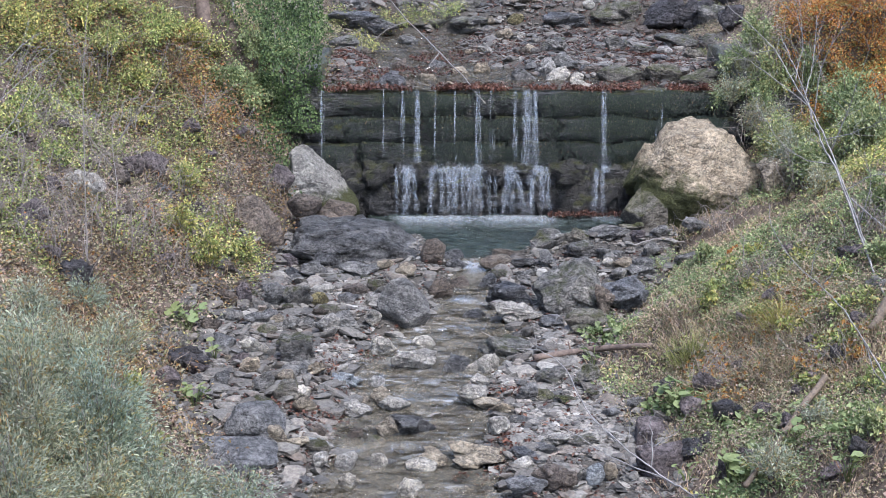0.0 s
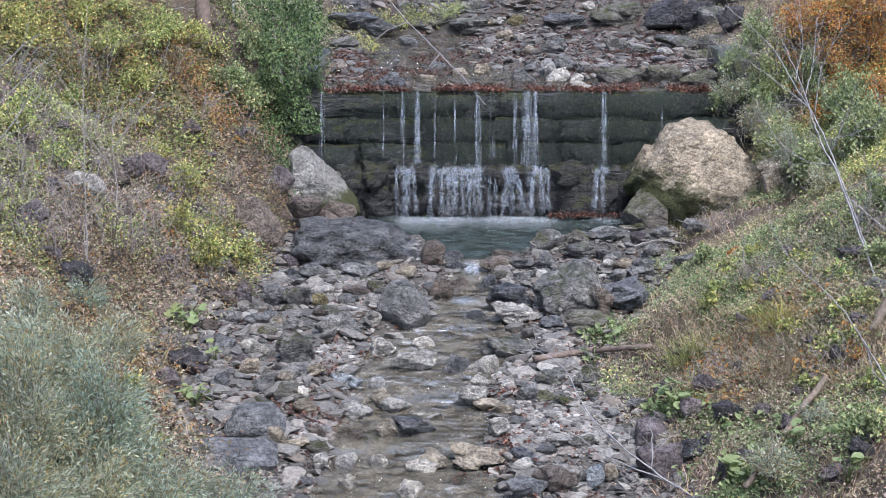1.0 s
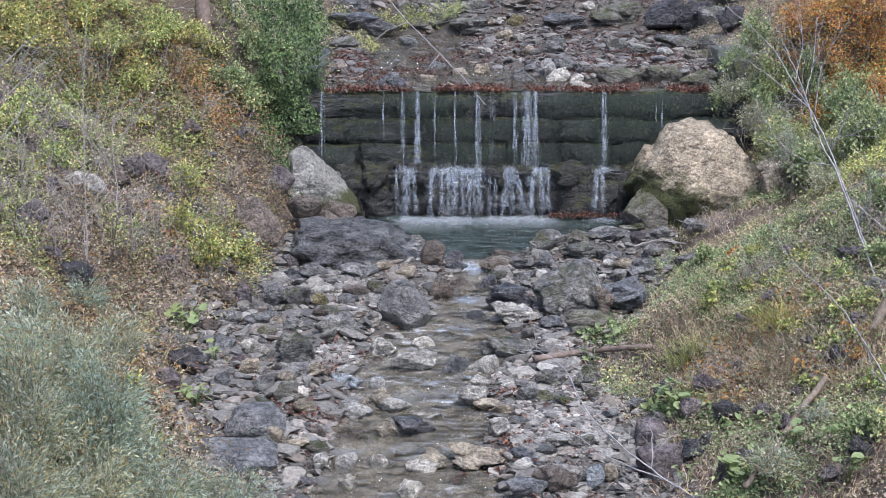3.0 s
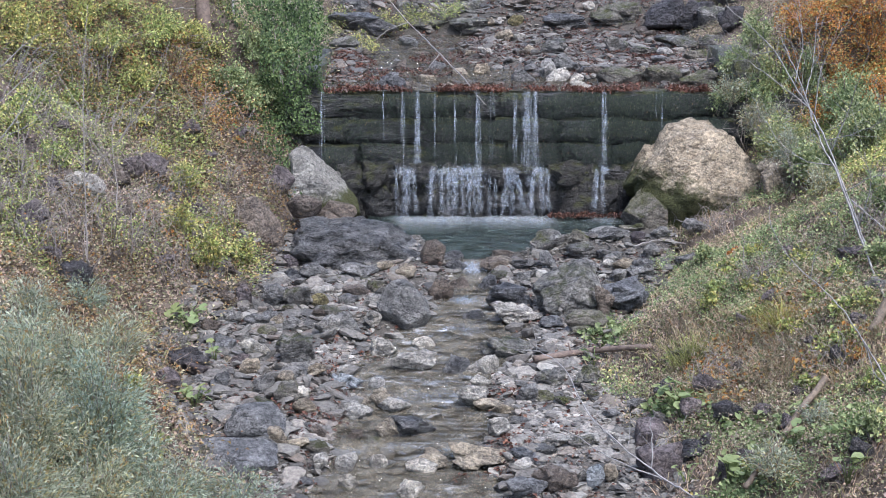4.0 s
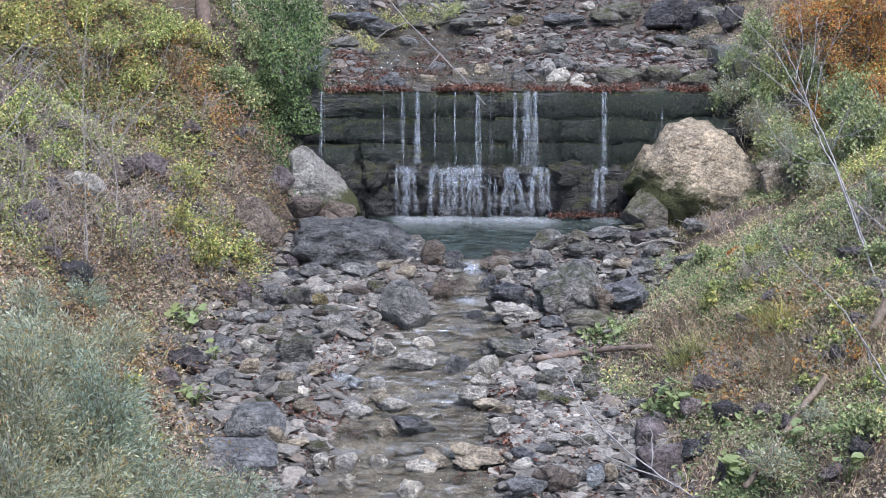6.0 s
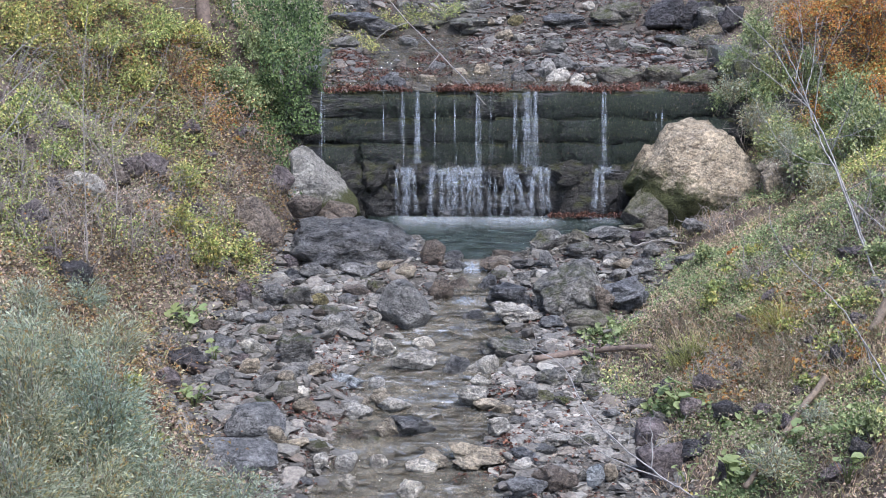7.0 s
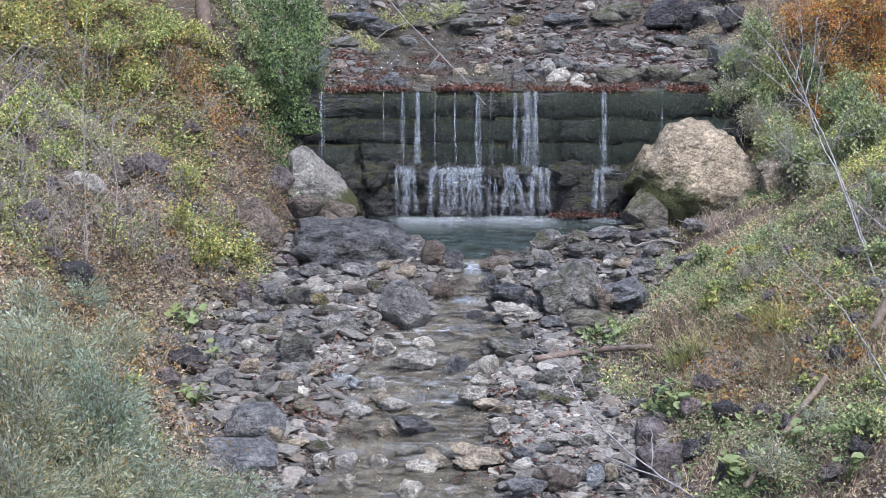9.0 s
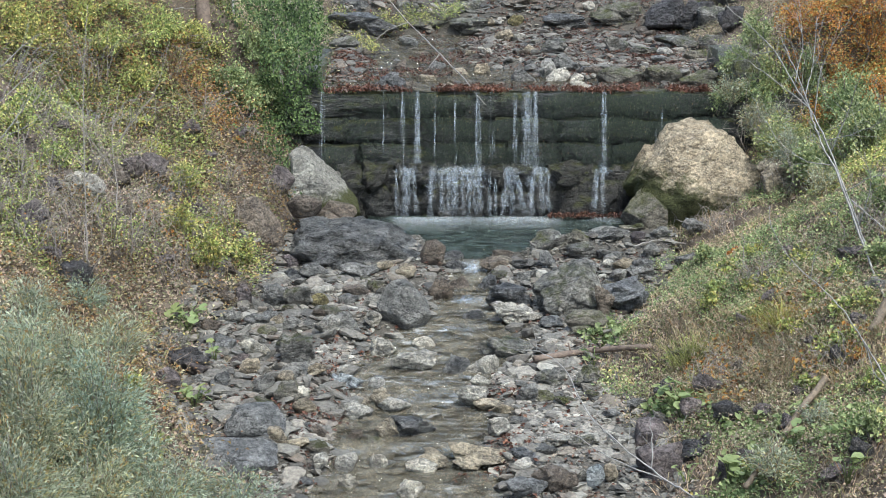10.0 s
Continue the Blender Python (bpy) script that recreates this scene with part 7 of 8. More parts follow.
bare_bush((-5.81, -8.13, 0.91), 1.26, 1.26, 124)
bare_bush((-5.12, -7.97, 0.54), 0.95, 1.06, 125)
bare_bush((-3.72, -1.67, 0.74), 0.76, 0.76, 126)
bare_bush((-7.62, -2.42, 3.32), 1.46, 1.71, 127)
bare_bush((-8.03, -5.83, 2.98), 1.44, 1.33, 128)
bare_bush((-4.81, -6.44, 0.62), 1.11, 1.44, 129)
bare_bush((-4.68, -2.95, 1.18), 0.98, 0.98, 130)
bare_bush((5.93, -3.17, 0.23), 1.10, 0.73, 131)
bare_bush((7.76, -0.33, 1.73), 1.43, 2.08, 132)
bare_bush((7.22, 0.48, 2.67), 1.19, 1.85, 133)
bare_bush((5.31, -11.39, 1.20), 0.84, 0.56, 134)
bare_bush((4.58, -13.17, 0.19), 0.80, 0.53, 135)
bare_bush((5.90, -14.22, 0.70), 0.85, 0.59, 136)
bare_bush((4.12, -13.34, -0.03), 0.53, 0.53, 137)
bare_bush((-5.65, -1.87, 2.49), 1.25, 1.00, 138)
bare_bush((-6.43, -5.73, 2.07), 1.23, 1.01, 139)

for foot, w, n, seed in (((3.63, -13.75, -0.31), 0.75, 14, 1), ((-4.57, -9.33, -0.27), 0.7, 12, 2), ((-4.00, -12.65, -0.64), 0.6, 11, 3), ((3.05, -7.87, -0.20), 0.5, 6, 4), ((4.03, -16.08, -0.56), 0.6, 7, 5), ((3.48, -15.75, -0.69), 0.4, 5, 6), ((2.60, -10.59, -0.52), 0.45, 5, 7), ((-3.96, -10.51, -0.44), 0.45, 5, 8), ((5.32, -17.52, 0.00), 0.6, 7, 9), ((4.88, -16.06, -0.06), 0.5, 6, 10)):
    butterbur(foot, w, n * 3 // 2, seed)

bare_tree("sapling", "slender bare sapling with pale bark leaning from the bank", "tree",
          [([(6.58, -14.69, 1.19), (6.89, -12.26, 1.70), (6.60, -11.74, 2.61), (6.33, -11.35, 3.38), (6.10, -11.02, 3.93), (5.82, -10.70, 4.41), (5.53, -10.37, 4.93), (5.19, -10.09, 5.28), (4.79, -9.80, 5.63)], 0.021, 0.006),
           ([(6.67, -14.70, 1.28), (6.71, -12.39, 2.01), (6.35, -11.83, 3.09), (6.15, -11.52, 3.52), (6.04, -11.23, 3.90), (5.94, -11.04, 4.26), (5.68, -10.78, 4.93), (5.56, -10.62, 5.19)], 0.02, 0.006)],
          [([(6.10, -11.02, 3.93), (6.19, -11.04, 4.73), (6.48, -11.09, 5.38)], 0.012, 0.004), ([(6.33, -11.35, 3.38), (6.56, -11.40, 4.04), (6.65, -11.50, 4.51)], 0.012, 0.004),
           ([(5.96, -10.95, 4.23), (6.14, -10.61, 4.77), (6.22, -10.34, 5.49)], 0.012, 0.004), ([(6.01, -10.98, 4.07), (5.24, -10.44, 4.66), (4.73, -10.05, 4.99)], 0.011, 0.003),
           ([(6.60, -11.72, 2.68), (7.00, -12.21, 2.34), (7.26, -12.47, 2.12)], 0.013, 0.005), ([(6.24, -11.31, 3.56), (6.78, -11.66, 3.80), (7.08, -12.01, 4.06)], 0.01, 0.003),
           ([(6.42, -11.40, 3.16), (5.93, -11.08, 3.22), (5.51, -10.79, 3.57), (5.19, -10.35, 4.17)], 0.011, 0.003), ([(6.51, -11.70, 2.79), (6.94, -11.93, 3.10), (7.22, -12.25, 3.06)], 0.01, 0.004),
           ([(5.82, -10.70, 4.41), (5.98, -10.45, 5.03), (5.90, -10.22, 5.57)], 0.01, 0.003), ([(5.53, -10.37, 4.93), (5.19, -10.18, 4.86), (4.94, -9.93, 5.07)], 0.008, 0.003),
           ([(6.69, -12.02, 2.30), (6.82, -12.07, 2.96), (6.68, -12.14, 3.52)], 0.01, 0.003)], PALEBARK, 61, "bare saplings", 9)
bare_tree("sapling", "thin white-barked leaning stem with few side twigs", "tree",
          [([(6.26, -17.71, 0.78), (5.58, -18.44, 1.63), (5.39, -18.26, 1.94), (5.09, -17.94, 2.43), (4.78, -17.66, 2.76), (4.46, -17.39, 3.03), (4.25, -17.10, 3.41), (4.25, -16.94, 3.64)], 0.012, 0.004)],
          [([(4.67, -17.63, 2.87), (4.72, -17.57, 3.15), (4.82, -17.54, 3.29)], 0.007, 0.003), ([(4.82, -17.66, 2.74), (4.94, -17.71, 2.96), (4.95, -17.79, 3.06)], 0.006, 0.003), ([(5.26, -18.10, 2.18), (5.38, -18.29, 1.80), (5.54, -18.44, 1.63)], 0.008, 0.004)], PALEBARK, 62, "bare saplings", 1)
bare_tree("fallen_branch", "long bare pale branch reaching over the gravel", "branch",
          [([(3.86, -17.55, -0.78), (2.79, -20.62, 1.07), (2.54, -20.29, 1.15), (2.08, -19.73, 1.36), (1.73, -19.17, 1.58), (1.56, -18.69, 1.85), (1.40, -18.45, 2.00), (1.17, -18.23, 2.06), (0.83, -17.93, 2.02), (0.48, -17.60, 2.13)], 0.013, 0.003)],
          [([(2.54, -20.29, 1.15), (1.95, -19.76, 1.23), (1.46, -19.21, 1.38), (1.01, -18.80, 1.38)], 0.009, 0.003), ([(2.39, -20.08, 1.21), (2.42, -19.91, 1.49), (2.40, -19.76, 1.68)], 0.009, 0.004),
           ([(2.42, -19.93, 1.41), (2.70, -19.98, 1.62), (2.79, -20.03, 1.84)], 0.007, 0.003), ([(2.40, -19.76, 1.68), (2.50, -19.74, 1.78)], 0.005, 0.003), ([(2.03, -19.63, 1.36), (1.78, -19.38, 1.55), (1.53, -19.18, 1.53)], 0.008, 0.003),
           ([(1.17, -18.23, 2.06), (1.14, -18.17, 2.32), (1.06, -18.13, 2.49)], 0.005, 0.002), ([(2.42, -19.93, 1.41), (2.27, -19.79, 1.55)], 0.005, 0.002), ([(2.14, -19.84, 1.33), (2.19, -19.66, 1.68), (2.12, -19.60, 1.94)], 0.004, 0.002)], PALEBARK, 63, "", 0)
bare_tree("sapling", "bare pale young stem among twigs on the bank", "tree",
          [([(-6.03, -8.93, 0.78), (-5.26, -12.02, 2.30), (-5.29, -11.67, 2.88), (-5.41, -11.31, 3.56), (-5.38, -10.98, 4.07), (-5.34, -10.80, 4.42)], 0.009, 0.004)],
          [([(-5.36, -11.33, 3.45), (-5.02, -11.23, 3.92), (-4.70, -11.13, 4.32)], 0.008, 0.003), ([(-5.29, -11.67, 2.88), (-5.69, -11.45, 3.40), (-5.85, -11.25, 3.83)], 0.006, 0.003), ([(-5.29, -11.72, 2.70), (-4.76, -11.87, 2.92), (-4.38, -11.91, 3.20)], 0.006, 0.003), ([(-5.37, -11.51, 3.13), (-6.13, -11.20, 4.01), (-6.73, -10.90, 4.43)], 0.006, 0.003)], GREYBARK, 64, "bare saplings", 3)
bare_tree("sapling", "leafless pale whips arching out from the bank", "tree",
          [([(-7.73, -12.0, 2.2), (-7.58, -12.0, 3.77), (-7.12, -11.6, 4.25), (-6.69, -11.2, 4.66), (-6.31, -11.0, 4.98)], 0.012, 0.004), ([(-7.73, -12.0, 2.2), (-7.62, -12.0, 3.22), (-7.15, -11.6, 3.65), (-6.79, -11.3, 4.16), (-6.49, -11.0, 4.74)], 0.011, 0.004),
           ([(-7.73, -12.0, 2.2), (-7.53, -12.0, 4.49), (-7.08, -11.6, 4.81), (-6.78, -11.3, 5.11), (-6.55, -11.0, 5.29)], 0.011, 0.004)],
          [([(-7.12, -11.6, 4.25), (-6.85, -11.5, 4.75), (-6.7, -11.4, 5.05)], 0.006, 0.003), ([(-7.15, -11.6, 3.65), (-6.7, -11.4, 3.85), (-6.35, -11.3, 4.15)], 0.006, 0.003)], PALEBARK, 68, "bare saplings", 4)
bare_tree("sapling", "tall bare grey stem with thin side twigs on the bank", "tree",
          [([(-6.3, -9.5, 1.0), (-6.29, -9.5, 2.3), (-6.31, -9.2, 3.71), (-6.28, -9.0, 4.78), (-6.23, -8.8, 5.55)], 0.014, 0.005)],
          [([(-6.3, -9.4, 2.6), (-5.71, -9.5, 3.21), (-5.38, -9.3, 3.68), (-5.05, -9.1, 4.1), (-4.82, -8.8, 4.91)], 0.009, 0.003), ([(-6.31, -9.2, 3.71), (-6.75, -9.1, 4.4), (-6.95, -9.0, 5.0)], 0.007, 0.003)], GREYBARK, 69, "bare saplings", 7)
bare_tree("fallen_branch", "pale dead branch lying on the shrubs of the bank", "branch",
          [([(-8.26, 0.0, 4.85), (-7.81, 0.0, 4.77), (-7.25, 0.1, 4.63), (-6.6, 0.2, 4.66), (-5.95, 0.3, 4.74)], 0.02, 0.01)], [([(-7.25, 0.1, 4.63), (-6.95, 0.0, 4.9), (-6.8, 0.0, 5.1)], 0.01, 0.004)], PALEBARK, 70, "", 2)
bare_tree("young_tree", "pale thin young tree trunk rising from the ivy", "tree", [([(-4.73, 0.44, 3.44), (-4.86, 0.69, 4.49), (-4.98, 0.96, 5.64), (-5.02, 1.38, 7.43)], 0.035, 0.02)], [([(-4.84, 0.63, 4.23), (-4.52, 0.54, 3.85), (-4.47, 0.51, 3.72)], 0.02, 0.012)], PALEBARK, 65, "bare saplings", 1)
bare_tree("tree", "stout brown tree trunk rooted in the bank", "tree", [([(-5.54, 0.45, 4.01), (-5.54, 0.45, 4.51), (-5.58, 0.63, 5.28), (-5.64, 1.13, 7.44), (-5.67, 1.79, 10.24)], 0.2, 0.14)], [([(-5.64, 1.16, 7.57), (-6.32, 1.43, 8.71), (-6.85, 1.79, 10.24)], 0.07, 0.03), ([(-5.66, 1.31, 8.20), (-4.76, 1.58, 9.35), (-4.10, 1.91, 10.75)], 0.06, 0.03)], LOGBARK, 66)
bare_tree("fallen_branch", "thin dead branch lying across the dam crest", "branch", [([(-1.55, 10.5, 4.06), (-0.99, 9.0, 3.58), (-0.55, 6.5, 3.45), (-0.09, 4.2, 3.24), (0.22, 2.8, 3.08), (0.49, 1.4, 2.98), (0.68, 0.3, 2.85), (0.81, -0.15, 2.73), (0.99, -0.3, 2.57)], 0.018, 0.011)], [([(-0.09, 4.2, 3.24), (-0.27, 3.6, 3.07), (-0.45, 3.2, 2.89)], 0.012, 0.005), ([(-0.99, 9.0, 3.58), (-1.5, 8.2, 3.45), (-1.9, 7.6, 3.2)], 0.014, 0.006)], GREYBARK, 67, "", 2)
for k in range(5):
    foot = (((-2.23, 7.29, 2.81)), ((-1.56, 10.68, 3.09)), ((-0.73, 11.02, 3.22)), ((0.10, 11.18, 3.37)), ((-3.03, 10.41, 3.12)))[k]
    shrub(foot, 1.5, 0.9, 620, 0.065, 0.5, SHRUBLEAF, 700 + k, "shrub", "thin drooping shrub with few yellow leaves over the water", "shrubs on the banks", 0.4, 12, GREYBARK)

log([(1.56, -10.87, -0.29), (2.62, -10.42, -0.27), (3.51, -11.26, 0.05)], 0.06, 0.05, LOGBARK, "dark weathered log lying across the gravel", 71)
log([(4.13, -16.77, -0.32), (5.61, -14.80, 0.62)], 0.04, 0.05, TANWOOD, "tan barkless log lying down the bank", 72)
log([(6.37, -14.31, 1.20), (6.76, -13.95, 1.63)], 0.06, 0.09, TANWOOD, "broken tan stump of wood on the bank", 73)
log([(3.93, -4.70, 0.25), (4.49, -4.44, 0.33), (5.26, -3.20, -0.04)], 0.02, 0.015, GREYBARK, "grey weathered stick on the stones", 74)


def build_tufts():
    for k, (foot, tall, n) in enumerate((((4.01, -12.33, 0.07), 0.62, 260), ((5.28, -13.04, 0.85), 0.55, 240), ((5.05, -12.40, 0.85), 0.4, 90), ((3.58, -6.90, -0.17), 0.35, 60), ((6.02, -14.06, 0.83), 0.4, 70))):
        rng = np.random.default_rng(80 + k)
        top = grass("grass_tuft", np.array([foot[0]]), np.array([foot[1]]), rng, n, 0.09, tall, FRESHGRASS, "yellow-green tuft of long grass on the bank")
        top["kind"], top["group"] = "", "grass tufts"


build_tufts()


def build_ivy():
    """Ivy hanging thick over the bank and the wing wall beside the dam."""
    rng = np.random.default_rng(91)
    top = thing("ivy", "dark green ivy hanging over the wing wall", "ivy")
    x, y = in_patches(rng, ((-4.28, 4.69, 1.09, 3.50), (-3.62, 0.48, 0.79, 2.12), (-3.76, 7.22, 0.46, 3.50), (-4.70, 1.05, 0.53, 2.56)), 420)
    c, r, h = clump_points(rng, x, y, 26, 0.17, 0.5)
    n = 4200
    wx, wz = rng.uniform(-4.2, -2.78, n), rng.uniform(1.9, 5.0, n)
    lump = 0.25 + 0.2 * np.sin(wx * 5 + wz * 2.3) + 0.15 * np.sin(wz * 4.1)
    curtain = np.stack([wx, 0.05 - lump * (0.6 + 0.4 * rng.uniform(size=n)) + np.maximum(wz - 3.3, 0) * 0.6, wz], 1)
    c = np.concatenate([c, curtain])
    up = np.array([0.1, -0.8, 0.6]) + rng.normal(size=c.shape) * 0.45
    d = np.array([0, -0.3, -1.0]) + rng.normal(size=c.shape) * 0.6
    part("foliage", leaves_mesh("foliage", c, d, up, rng.uniform(0.04, 0.085, len(c)), 0.8, IVYLEAF), top)
    lines = []
    for s in range(14):
        x0 = rng.uniform(-4.0, -2.9)
        z = np.linspace(2.4, 5.0, 9)
        lines.append((np.stack([x0 + np.cumsum(rng.normal(size=9) * 0.06), 0.2 + np.maximum(z - 3.3, 0) * 0.6, z], 1), np.linspace(0.009, 0.004, 9)))
    part("branchwork", tubes_mesh("branchwork", lines, TWIG, 5), top)


build_ivy()


# ---- falling water: still veils, and rigid strands that run down through them ----


def strands_mesh(name, w, h, n, seed, thick, slant=0.0, out=0.1, drops=0, taper=0.0, wander=0.018):
    """A bundle of thin falling threads from z = 0 down to -h, with loose drops."""
    rng = np.random.default_rng(seed)
    lines = []
    for s in range(n):
        x = rng.normal() * w * 0.28
        a, b = sorted(rng.uniform(0, 1, 2) if n > 2 else (0, 1))
        if rng.uniform() < 0.5:
            a = 0.0
        if b - a < 0.25:
            b = min(1.0, a + 0.4)
        t = np.linspace(a, b, 9)
        px = x * (0.7 + 0.5 * t) + slant * t + wander * np.sin(t * rng.uniform(5, 16) + rng.uniform(0, 6)) * np.sqrt(t + 0.1)
        py = -out * np.sqrt(t) + rng.normal(size=9) * 0.006
        lines.append((np.stack([px, py, -t * h], 1), thick * rng.uniform(0.4, 1.3) * (0.5 + 0.5 * np.sin(np.linspace(0.25, 2.9, 9))) * rng.uniform(0.6, 1.4, 9) * (1 + taper * (0.5 - t))))
    me = tubes_mesh(name, lines, FALLING, 5)
    if drops:
        bm = bmesh.new()
        bm.from_mesh(me)
        for _ in range(drops):
            r = bmesh.ops.create_icosphere(bm, subdivisions=1, radius=rng.uniform(0.006, 0.016))
            bmesh.ops.translate(bm, verts=r["verts"], vec=(rng.normal() * w * 0.5, -out - rng.uniform(0, 0.1), -rng.uniform(0, h)))
        bm.to_mesh(me)
        bm.free()
    return me


def film_mesh(w, h, seed, out, slant=0.0, spread=0.3):
    """A torn film of water bulging outwards as it falls, its edges and foot ragged."""
    rng = np.random.default_rng(seed)
    nx, nz = 9, 17
    u, t = np.meshgrid(np.linspace(-1, 1, nx), np.linspace(0, 1, nz))
    x = u * w / 2 * (0.75 + spread * t + 0.2 * np.sin(t * 7 + seed)) + slant * t + rng.normal(size=u.shape) * 0.012
    y = -out * np.sqrt(t) - 0.05 * (1 - u * u) + rng.normal(size=u.shape) * 0.012
    z = -t * h * (1 + 0.05 * rng.normal(size=(1, nx))) + 0.03 * (1 - u * u)
    i = np.arange(nz - 1)[:, None] * nx + np.arange(nx - 1)[None]
    return mesh_of("film", np.stack([x, y, z], -1).reshape(-1, 3), np.stack([i, i + 1, i + nx + 1, i + nx], -1).reshape(-1, 4), FILM, True)


# upper falls: x, width, threads, how far they are thrown out
UPPER = ((-2.8, 0.1, 6, 0.1), (-1.37, 0.03, 2, 0.05), (-0.93, 0.08, 6, 0.12), (-0.6, 0.16, 14, 0.15), (-0.18, 0.04, 3, 0.08), (0.29, 0.06, 4, 0.1), (0.8, 0.12, 9, 0.12), (1.1, 0.08, 2, 0.05),
         (1.66, 0.09, 8, 0.14), (1.92, 0.26, 16, 0.16), (2.13, 0.12, 12, 0.16), (3.7, 0.16, 10, 0.15), (4.9, 0.04, 2, 0.05), (5.05, 0.03, 2, 0.05))
# lower falls over the footing: x, width, threads, slant
LOWER = ((-1.08, 0.04, 3, 0.02), (-0.82, 0.16, 16, -0.08), (-0.66, 0.06, 6, 0.05), (-0.27, 0.08, 12, -0.03), (-0.04, 0.07, 9, 0.03), (0.12, 0.05, 5, 0.0), (0.28, 0.12, 14, -0.02), (0.45, 0.05, 6, 0.02), (0.6, 0.08, 9, 0.0), (0.72, 0.05, 6, 0.03), (0.83, 0.1, 10, 0.03), (1.06, 0.05, 3, 0.02), (1.2, 0.03, 2, 0.02),
         (1.52, 0.1, 16, -0.17), (1.58, 0.1, 10, 0.02), (1.62, 0.1, 14, 0.3), (2.03, 0.1, 18, 0.02), (2.25, 0.08, 9, 0.06), (2.38, 0.05, 6, 0.08), (3.52, 0.1, 12, -0.05), (3.66, 0.05, 5, 0.05))
FALLS = []
for k, (x, w, n, out) in enumerate(UPPER):
    top = thing("waterfall", "thin white thread of water falling from the dam crest" if w < 0.1 else "white streaming veil of water falling from the crest", "waterfall", "upper falls", Matrix.Translation((x, -0.1, 2.84)))
    part("veil", strands_mesh("veil", w, 1.85, 2 * n, 900 + k, 0.0038, 0.0, out + 0.12), top)
    if w >= 0.12:
        part("film", film_mesh(1.0 * w, 1.8, 1700 + k, out + 0.08), top)
    FALLS.append((x, -0.1 - out * 0.5, 2.84, 1.75, w, n, 0.0, "upper", 0.62))
for k, (x, w, n, slant) in enumerate(LOWER):
    top = thing("waterfall", "broken white water tumbling over the dam's stone foot", "waterfall", "lower falls", Matrix.Translation((x, -0.55, 1.1 + 0.06 * math.sin(9 * x))))
    part("veil", strands_mesh("veil", w * 1.2, 1.12, 2 + 5 * n // 4, 940 + k, 0.0044, slant, 0.2, 0, 1.6, 0.055), top)
    part("film", film_mesh(1.2 * w, 1.12, 1720 + k, 0.18, slant, 0.45), top)
    FALLS.append((x, -0.68, 1.12, 1.15, w, n, slant, "lower", 0.5))
for k, (x, w, h) in enumerate(((0.3, 1.25, 0.42), (-0.78, 0.34, 0.34), (2.12, 0.4, 0.4), (1.56, 0.26, 0.3))):
    top = thing("waterfall", "white lip of water bending over the dam's stone ledge", "waterfall", "lips of the lower falls", Matrix.Translation((x, -0.52, 1.13)))
    part("film", film_mesh(w, h, 1760 + k, 0.2, 0.0, 0.25), top)
    part("veil", strands_mesh("veil", 1.5 * w, h, int(60 * w), 1780 + k, 0.004, 0.0, 0.22, 0, 0.5, 0.05), top)

MOVING = []
for k, (x, y, z, fall, w, n, slant, where, span) in enumerate(FALLS):
    for j in range(2 if n < 4 else 3):
        h = 0.5 if where == "upper" else 0.32
        ob = tagged(new("water_streak", strands_mesh("water_streak", w, h, max(2, 2 * n // 5), 1000 + 7 * k + j, 0.0058, 0.0, 0.02, 3 + n // 2, 0.0, 0.018 if where == "upper" else 0.04)), "bright streak of falling white water", "water streak", where + " falling streaks", "stuff")
        MOVING.append((ob, x, y, z, fall, slant, span, j / (2 if n < 4 else 3), h))


def foam_mesh(name, w, d, n, seed, size, tall=0.35):
    rng = np.random.default_rng(seed)
    v, f = ico(1)
    c = np.stack([rng.normal(size=n) * w / 3, rng.normal(size=n) * d / 3, np.abs(rng.normal(size=n)) * size * tall], 1)
    s = size * rng.uniform(0.3, 1.0, n)[:, None, None] * (1, 0.8, 0.45)
    q = v[None] * s * (1 + 0.15 * rng.normal(size=(n, len(v), 1))) + c[:, None]
    return mesh_of(name, q.reshape(-1, 3), (f[None] + np.arange(n)[:, None, None] * len(v)).reshape(-1, 3), FOAM, True)


FOAMS = []
rng_foam = random.Random(5)
for k in range(26):
    x = (-1.0 + 3.4 * k / 21) if k < 22 else 3.55 + 0.12 * (k - 22)
    ob = tagged(new("foam", foam_mesh("foam", 0.6, 0.6, 90, 1500 + k, 0.018, 0.9)), "churning white foam where the falls meet the pool", "foam", "foam at the foot of the falls", "stuff")
    FOAMS.append((ob, x, -1.02, 0.0, rng_foam.uniform(0, 6.3), rng_foam.uniform(1.6, 3.2)))
for k in range(6):
    x, y, z = ((0.55, -5.0, 0.02), (0.62, -5.15, 0.0), (0.45, -7.1, -0.17), (0.3, -8.65, -0.32), (-0.5, -11.9, -0.56), (-0.6, -13.85, -0.73))[k]
    ob = tagged(new("riffle", strands_mesh("riffle", 0.5 if k < 3 else 1.0, 0.24 if k < 2 else 0.06, 90, 1540 + k, 0.0036 if k < 3 else 0.0014, 0.05, 0.45 if k < 3 else 0.25, 0, 0.0, 0.03)), "broken white water running down between stones", "riffle", "riffles in the stream", "stuff")
    FOAMS.append((ob, x, y, z, rng_foam.uniform(0, 6.3), rng_foam.uniform(1.2, 2.2)))
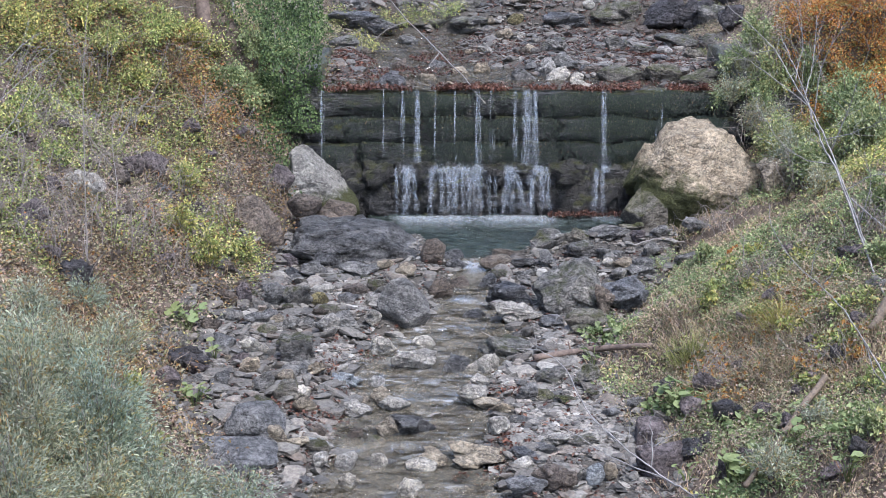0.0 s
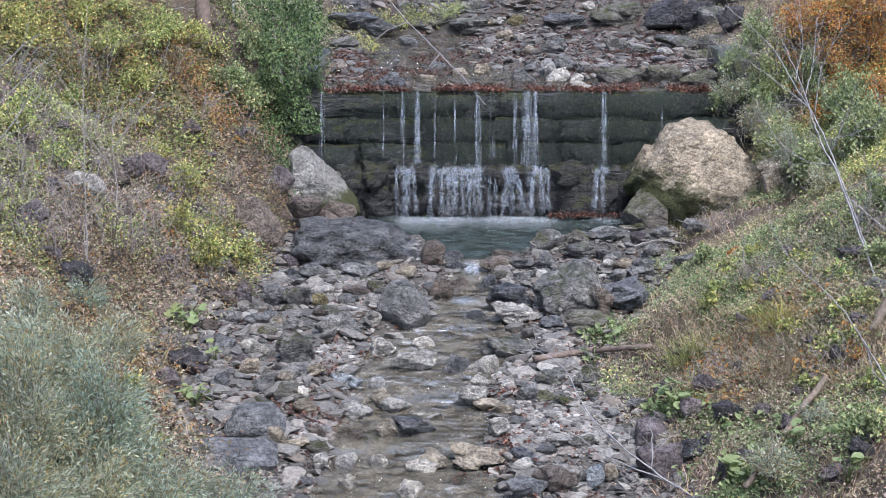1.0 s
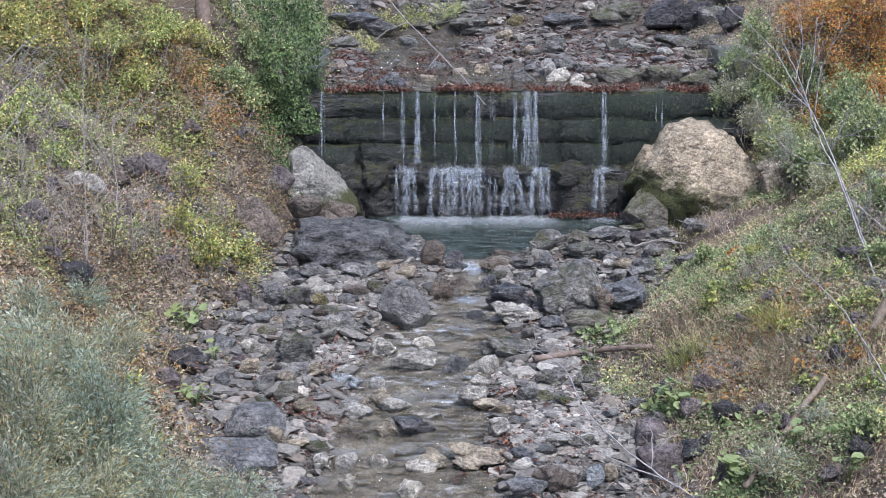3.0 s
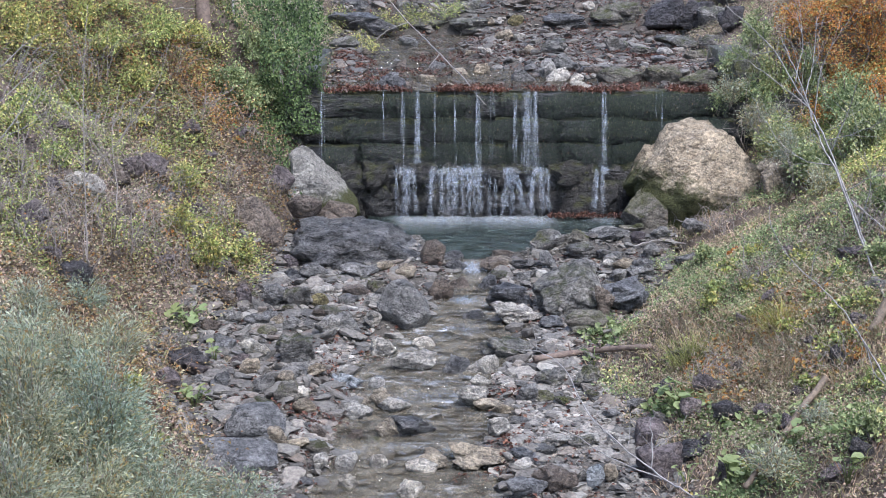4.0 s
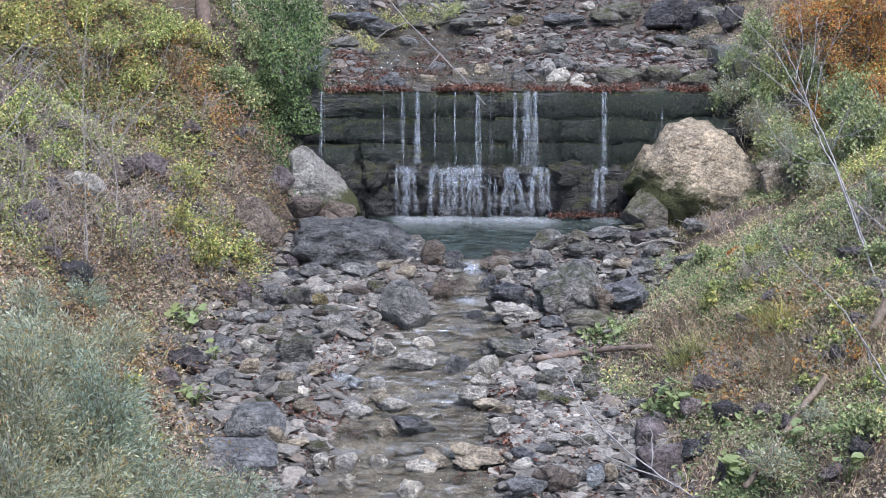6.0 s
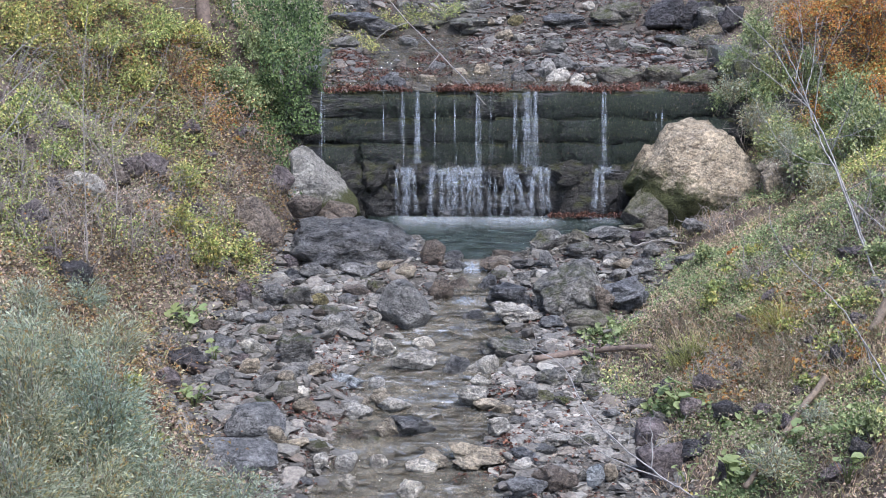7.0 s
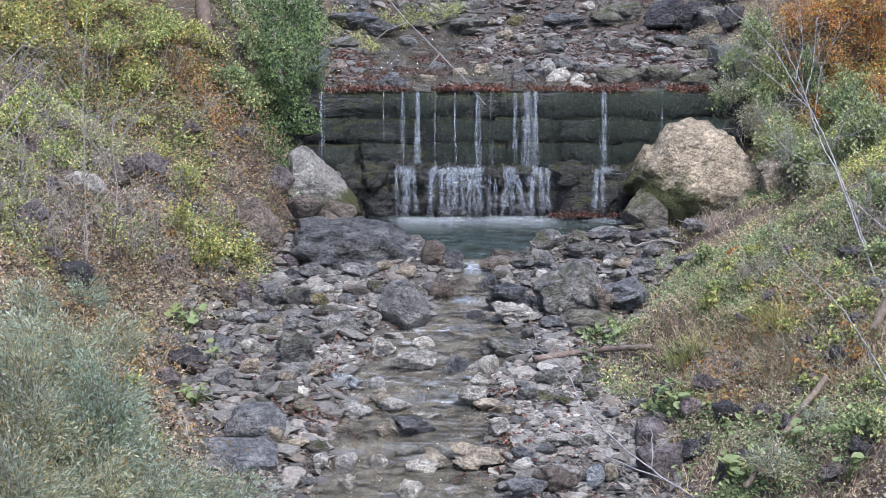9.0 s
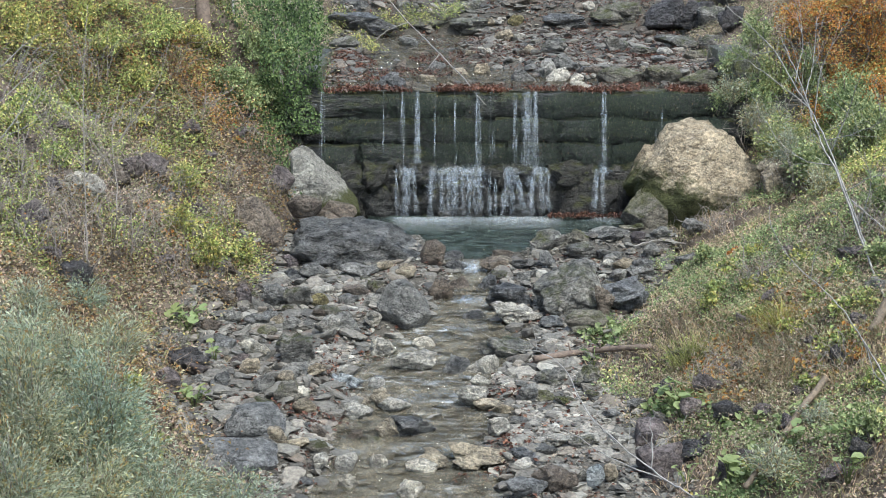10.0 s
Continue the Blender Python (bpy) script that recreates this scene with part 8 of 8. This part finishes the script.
for k in range(16):
    ob = tagged(new("splash", foam_mesh("splash", 0.2 + 0.14 * (3 < k < 9), 0.26, 170, 1570 + k, 0.02, 4.6)), "white splash where water strikes the dam's stone ledge", "splash", "splashes on the ledge", "stuff")
    x = (-0.95, -0.8, -0.62, -0.2, 0.05, 0.3, 0.5, 0.7, 0.9, 1.45, 1.65, 1.9, 2.1, 2.3, 3.65, 3.75)[k]
    FOAMS.append((ob, x, -0.56, 1.02, rng_foam.uniform(0, 6.3), rng_foam.uniform(2, 3.5)))


def froth_sheet(w, d, seed):
    rng = np.random.default_rng(seed)
    gx, gy = np.meshgrid(np.linspace(-w / 2, w / 2, 31), np.linspace(-d / 2, d / 2, 13))
    q = np.stack([gx.ravel(), gy.ravel(), gx.ravel() * 0], 1)
    q[:, 2] = 0.008 * waves(q, rng, 9.0, 3)
    i = np.arange(12)[:, None] * 31 + np.arange(30)[None]
    return mesh_of("froth", q, np.stack([i, i + 1, i + 32, i + 31], -1).reshape(-1, 4), FOAMSHEET, True)


for k, (x, w, d) in enumerate(((0.75, 4.0, 1.5), (3.68, 0.7, 0.8), (-0.3, 1.6, 1.9), (1.8, 1.7, 1.7))):
    ob = tagged(new("froth", froth_sheet(w, d, 1590 + k)), "thin white froth spreading over the pool from the falls", "froth", "froth on the pool", "stuff")
    FOAMS.append((ob, x, -0.72 - d / 2, 0.022 + 0.006 * k, 1.3 * k, 0.7 + 0.2 * k))

RIPPLES = []


def ripple_mesh(w, d, seed):
    """A low swell of water, a lens with a soft crest."""
    rng = np.random.default_rng(seed)
    v, f = ico(2)
    return mesh_of("ripple", v * (w / 2, d / 2, 0.014) * (1 + 0.1 * waves(v, rng, 2.0, 2)[:, None]), f, POOL, True)


for k in range(34):
    ob = tagged(new("ripple", ripple_mesh(rng_foam.uniform(0.25, 0.8), rng_foam.uniform(0.06, 0.13), 1600 + k)), "small ripple running over the pool", "ripple", "ripples on the pool")
    RIPPLES.append((ob, rng_foam.uniform(-1.0, 3.9), rng_foam.uniform(-4.1, -1.3), rng_foam.uniform(0, 1), rng_foam.uniform(2.6, 4.5)))


def motions():
    """Streaks fall, sink, and rise again inside the dam; foam heaves; ripples run out from the falls and back beneath the surface."""
    for ob, x, y, z, fall, slant, span, share, h in MOVING:
        period = span + 0.5
        marks = ((0.0, 0, 0.1, 0.0), (0.3, 0, -0.05, 0.13), (0.65, 0.4, -0.12, 0.5), (1.0, 1, -0.2, 1.0))
        rows, t0 = [], -share * period
        while t0 < 10.6:
            for s, sl, dy, dz in marks:
                rows.append((t0 + s * span, pose(x + slant * sl, y + dy, z - fall * dz)))
            rows.append((t0 + span + 0.12, pose(x + slant, y - 0.1, z - fall - 0.5)))
            rows.append((t0 + span + 0.24, pose(x, 0.5, z - fall - 0.3)))
            rows.append((t0 + span + 0.42, pose(x, 0.5, z - h - 0.1)))
            t0 += period
        first = [r for r in rows if r[0] <= 0][-1:]
        rows = [(0.0, first[0][1])] + [r for r in rows if 0.02 < r[0] < 10.0]
        rows.append((10.0, rows[-1][1]))
        walk(ob, rows)
    for ob, x, y, z, phase, rate in FOAMS:
        walk(ob, [(t / 5, pose(x + 0.05 * math.sin(phase + rate * 1.3 * t / 5), y + 0.04 * math.sin(phase * 2 + rate * t), z + 0.012 * math.sin(phase + 2.3 * rate * t / 2), 0, 0, 4 * math.sin(phase + rate * t / 5))) for t in range(51)])
    for ob, x, y, phase, period in RIPPLES:
        rows = []
        for t in range(0, 41):
            u = (t / 4 / period + phase) % 1
            rows.append((t / 4, pose(x, y + 0.5 - 1.0 * u, 0.004 - 0.03 * abs(2 * u - 1) ** 6, 0, 0, 6 * math.sin(phase * 9))))
        walk(ob, rows)


motions()
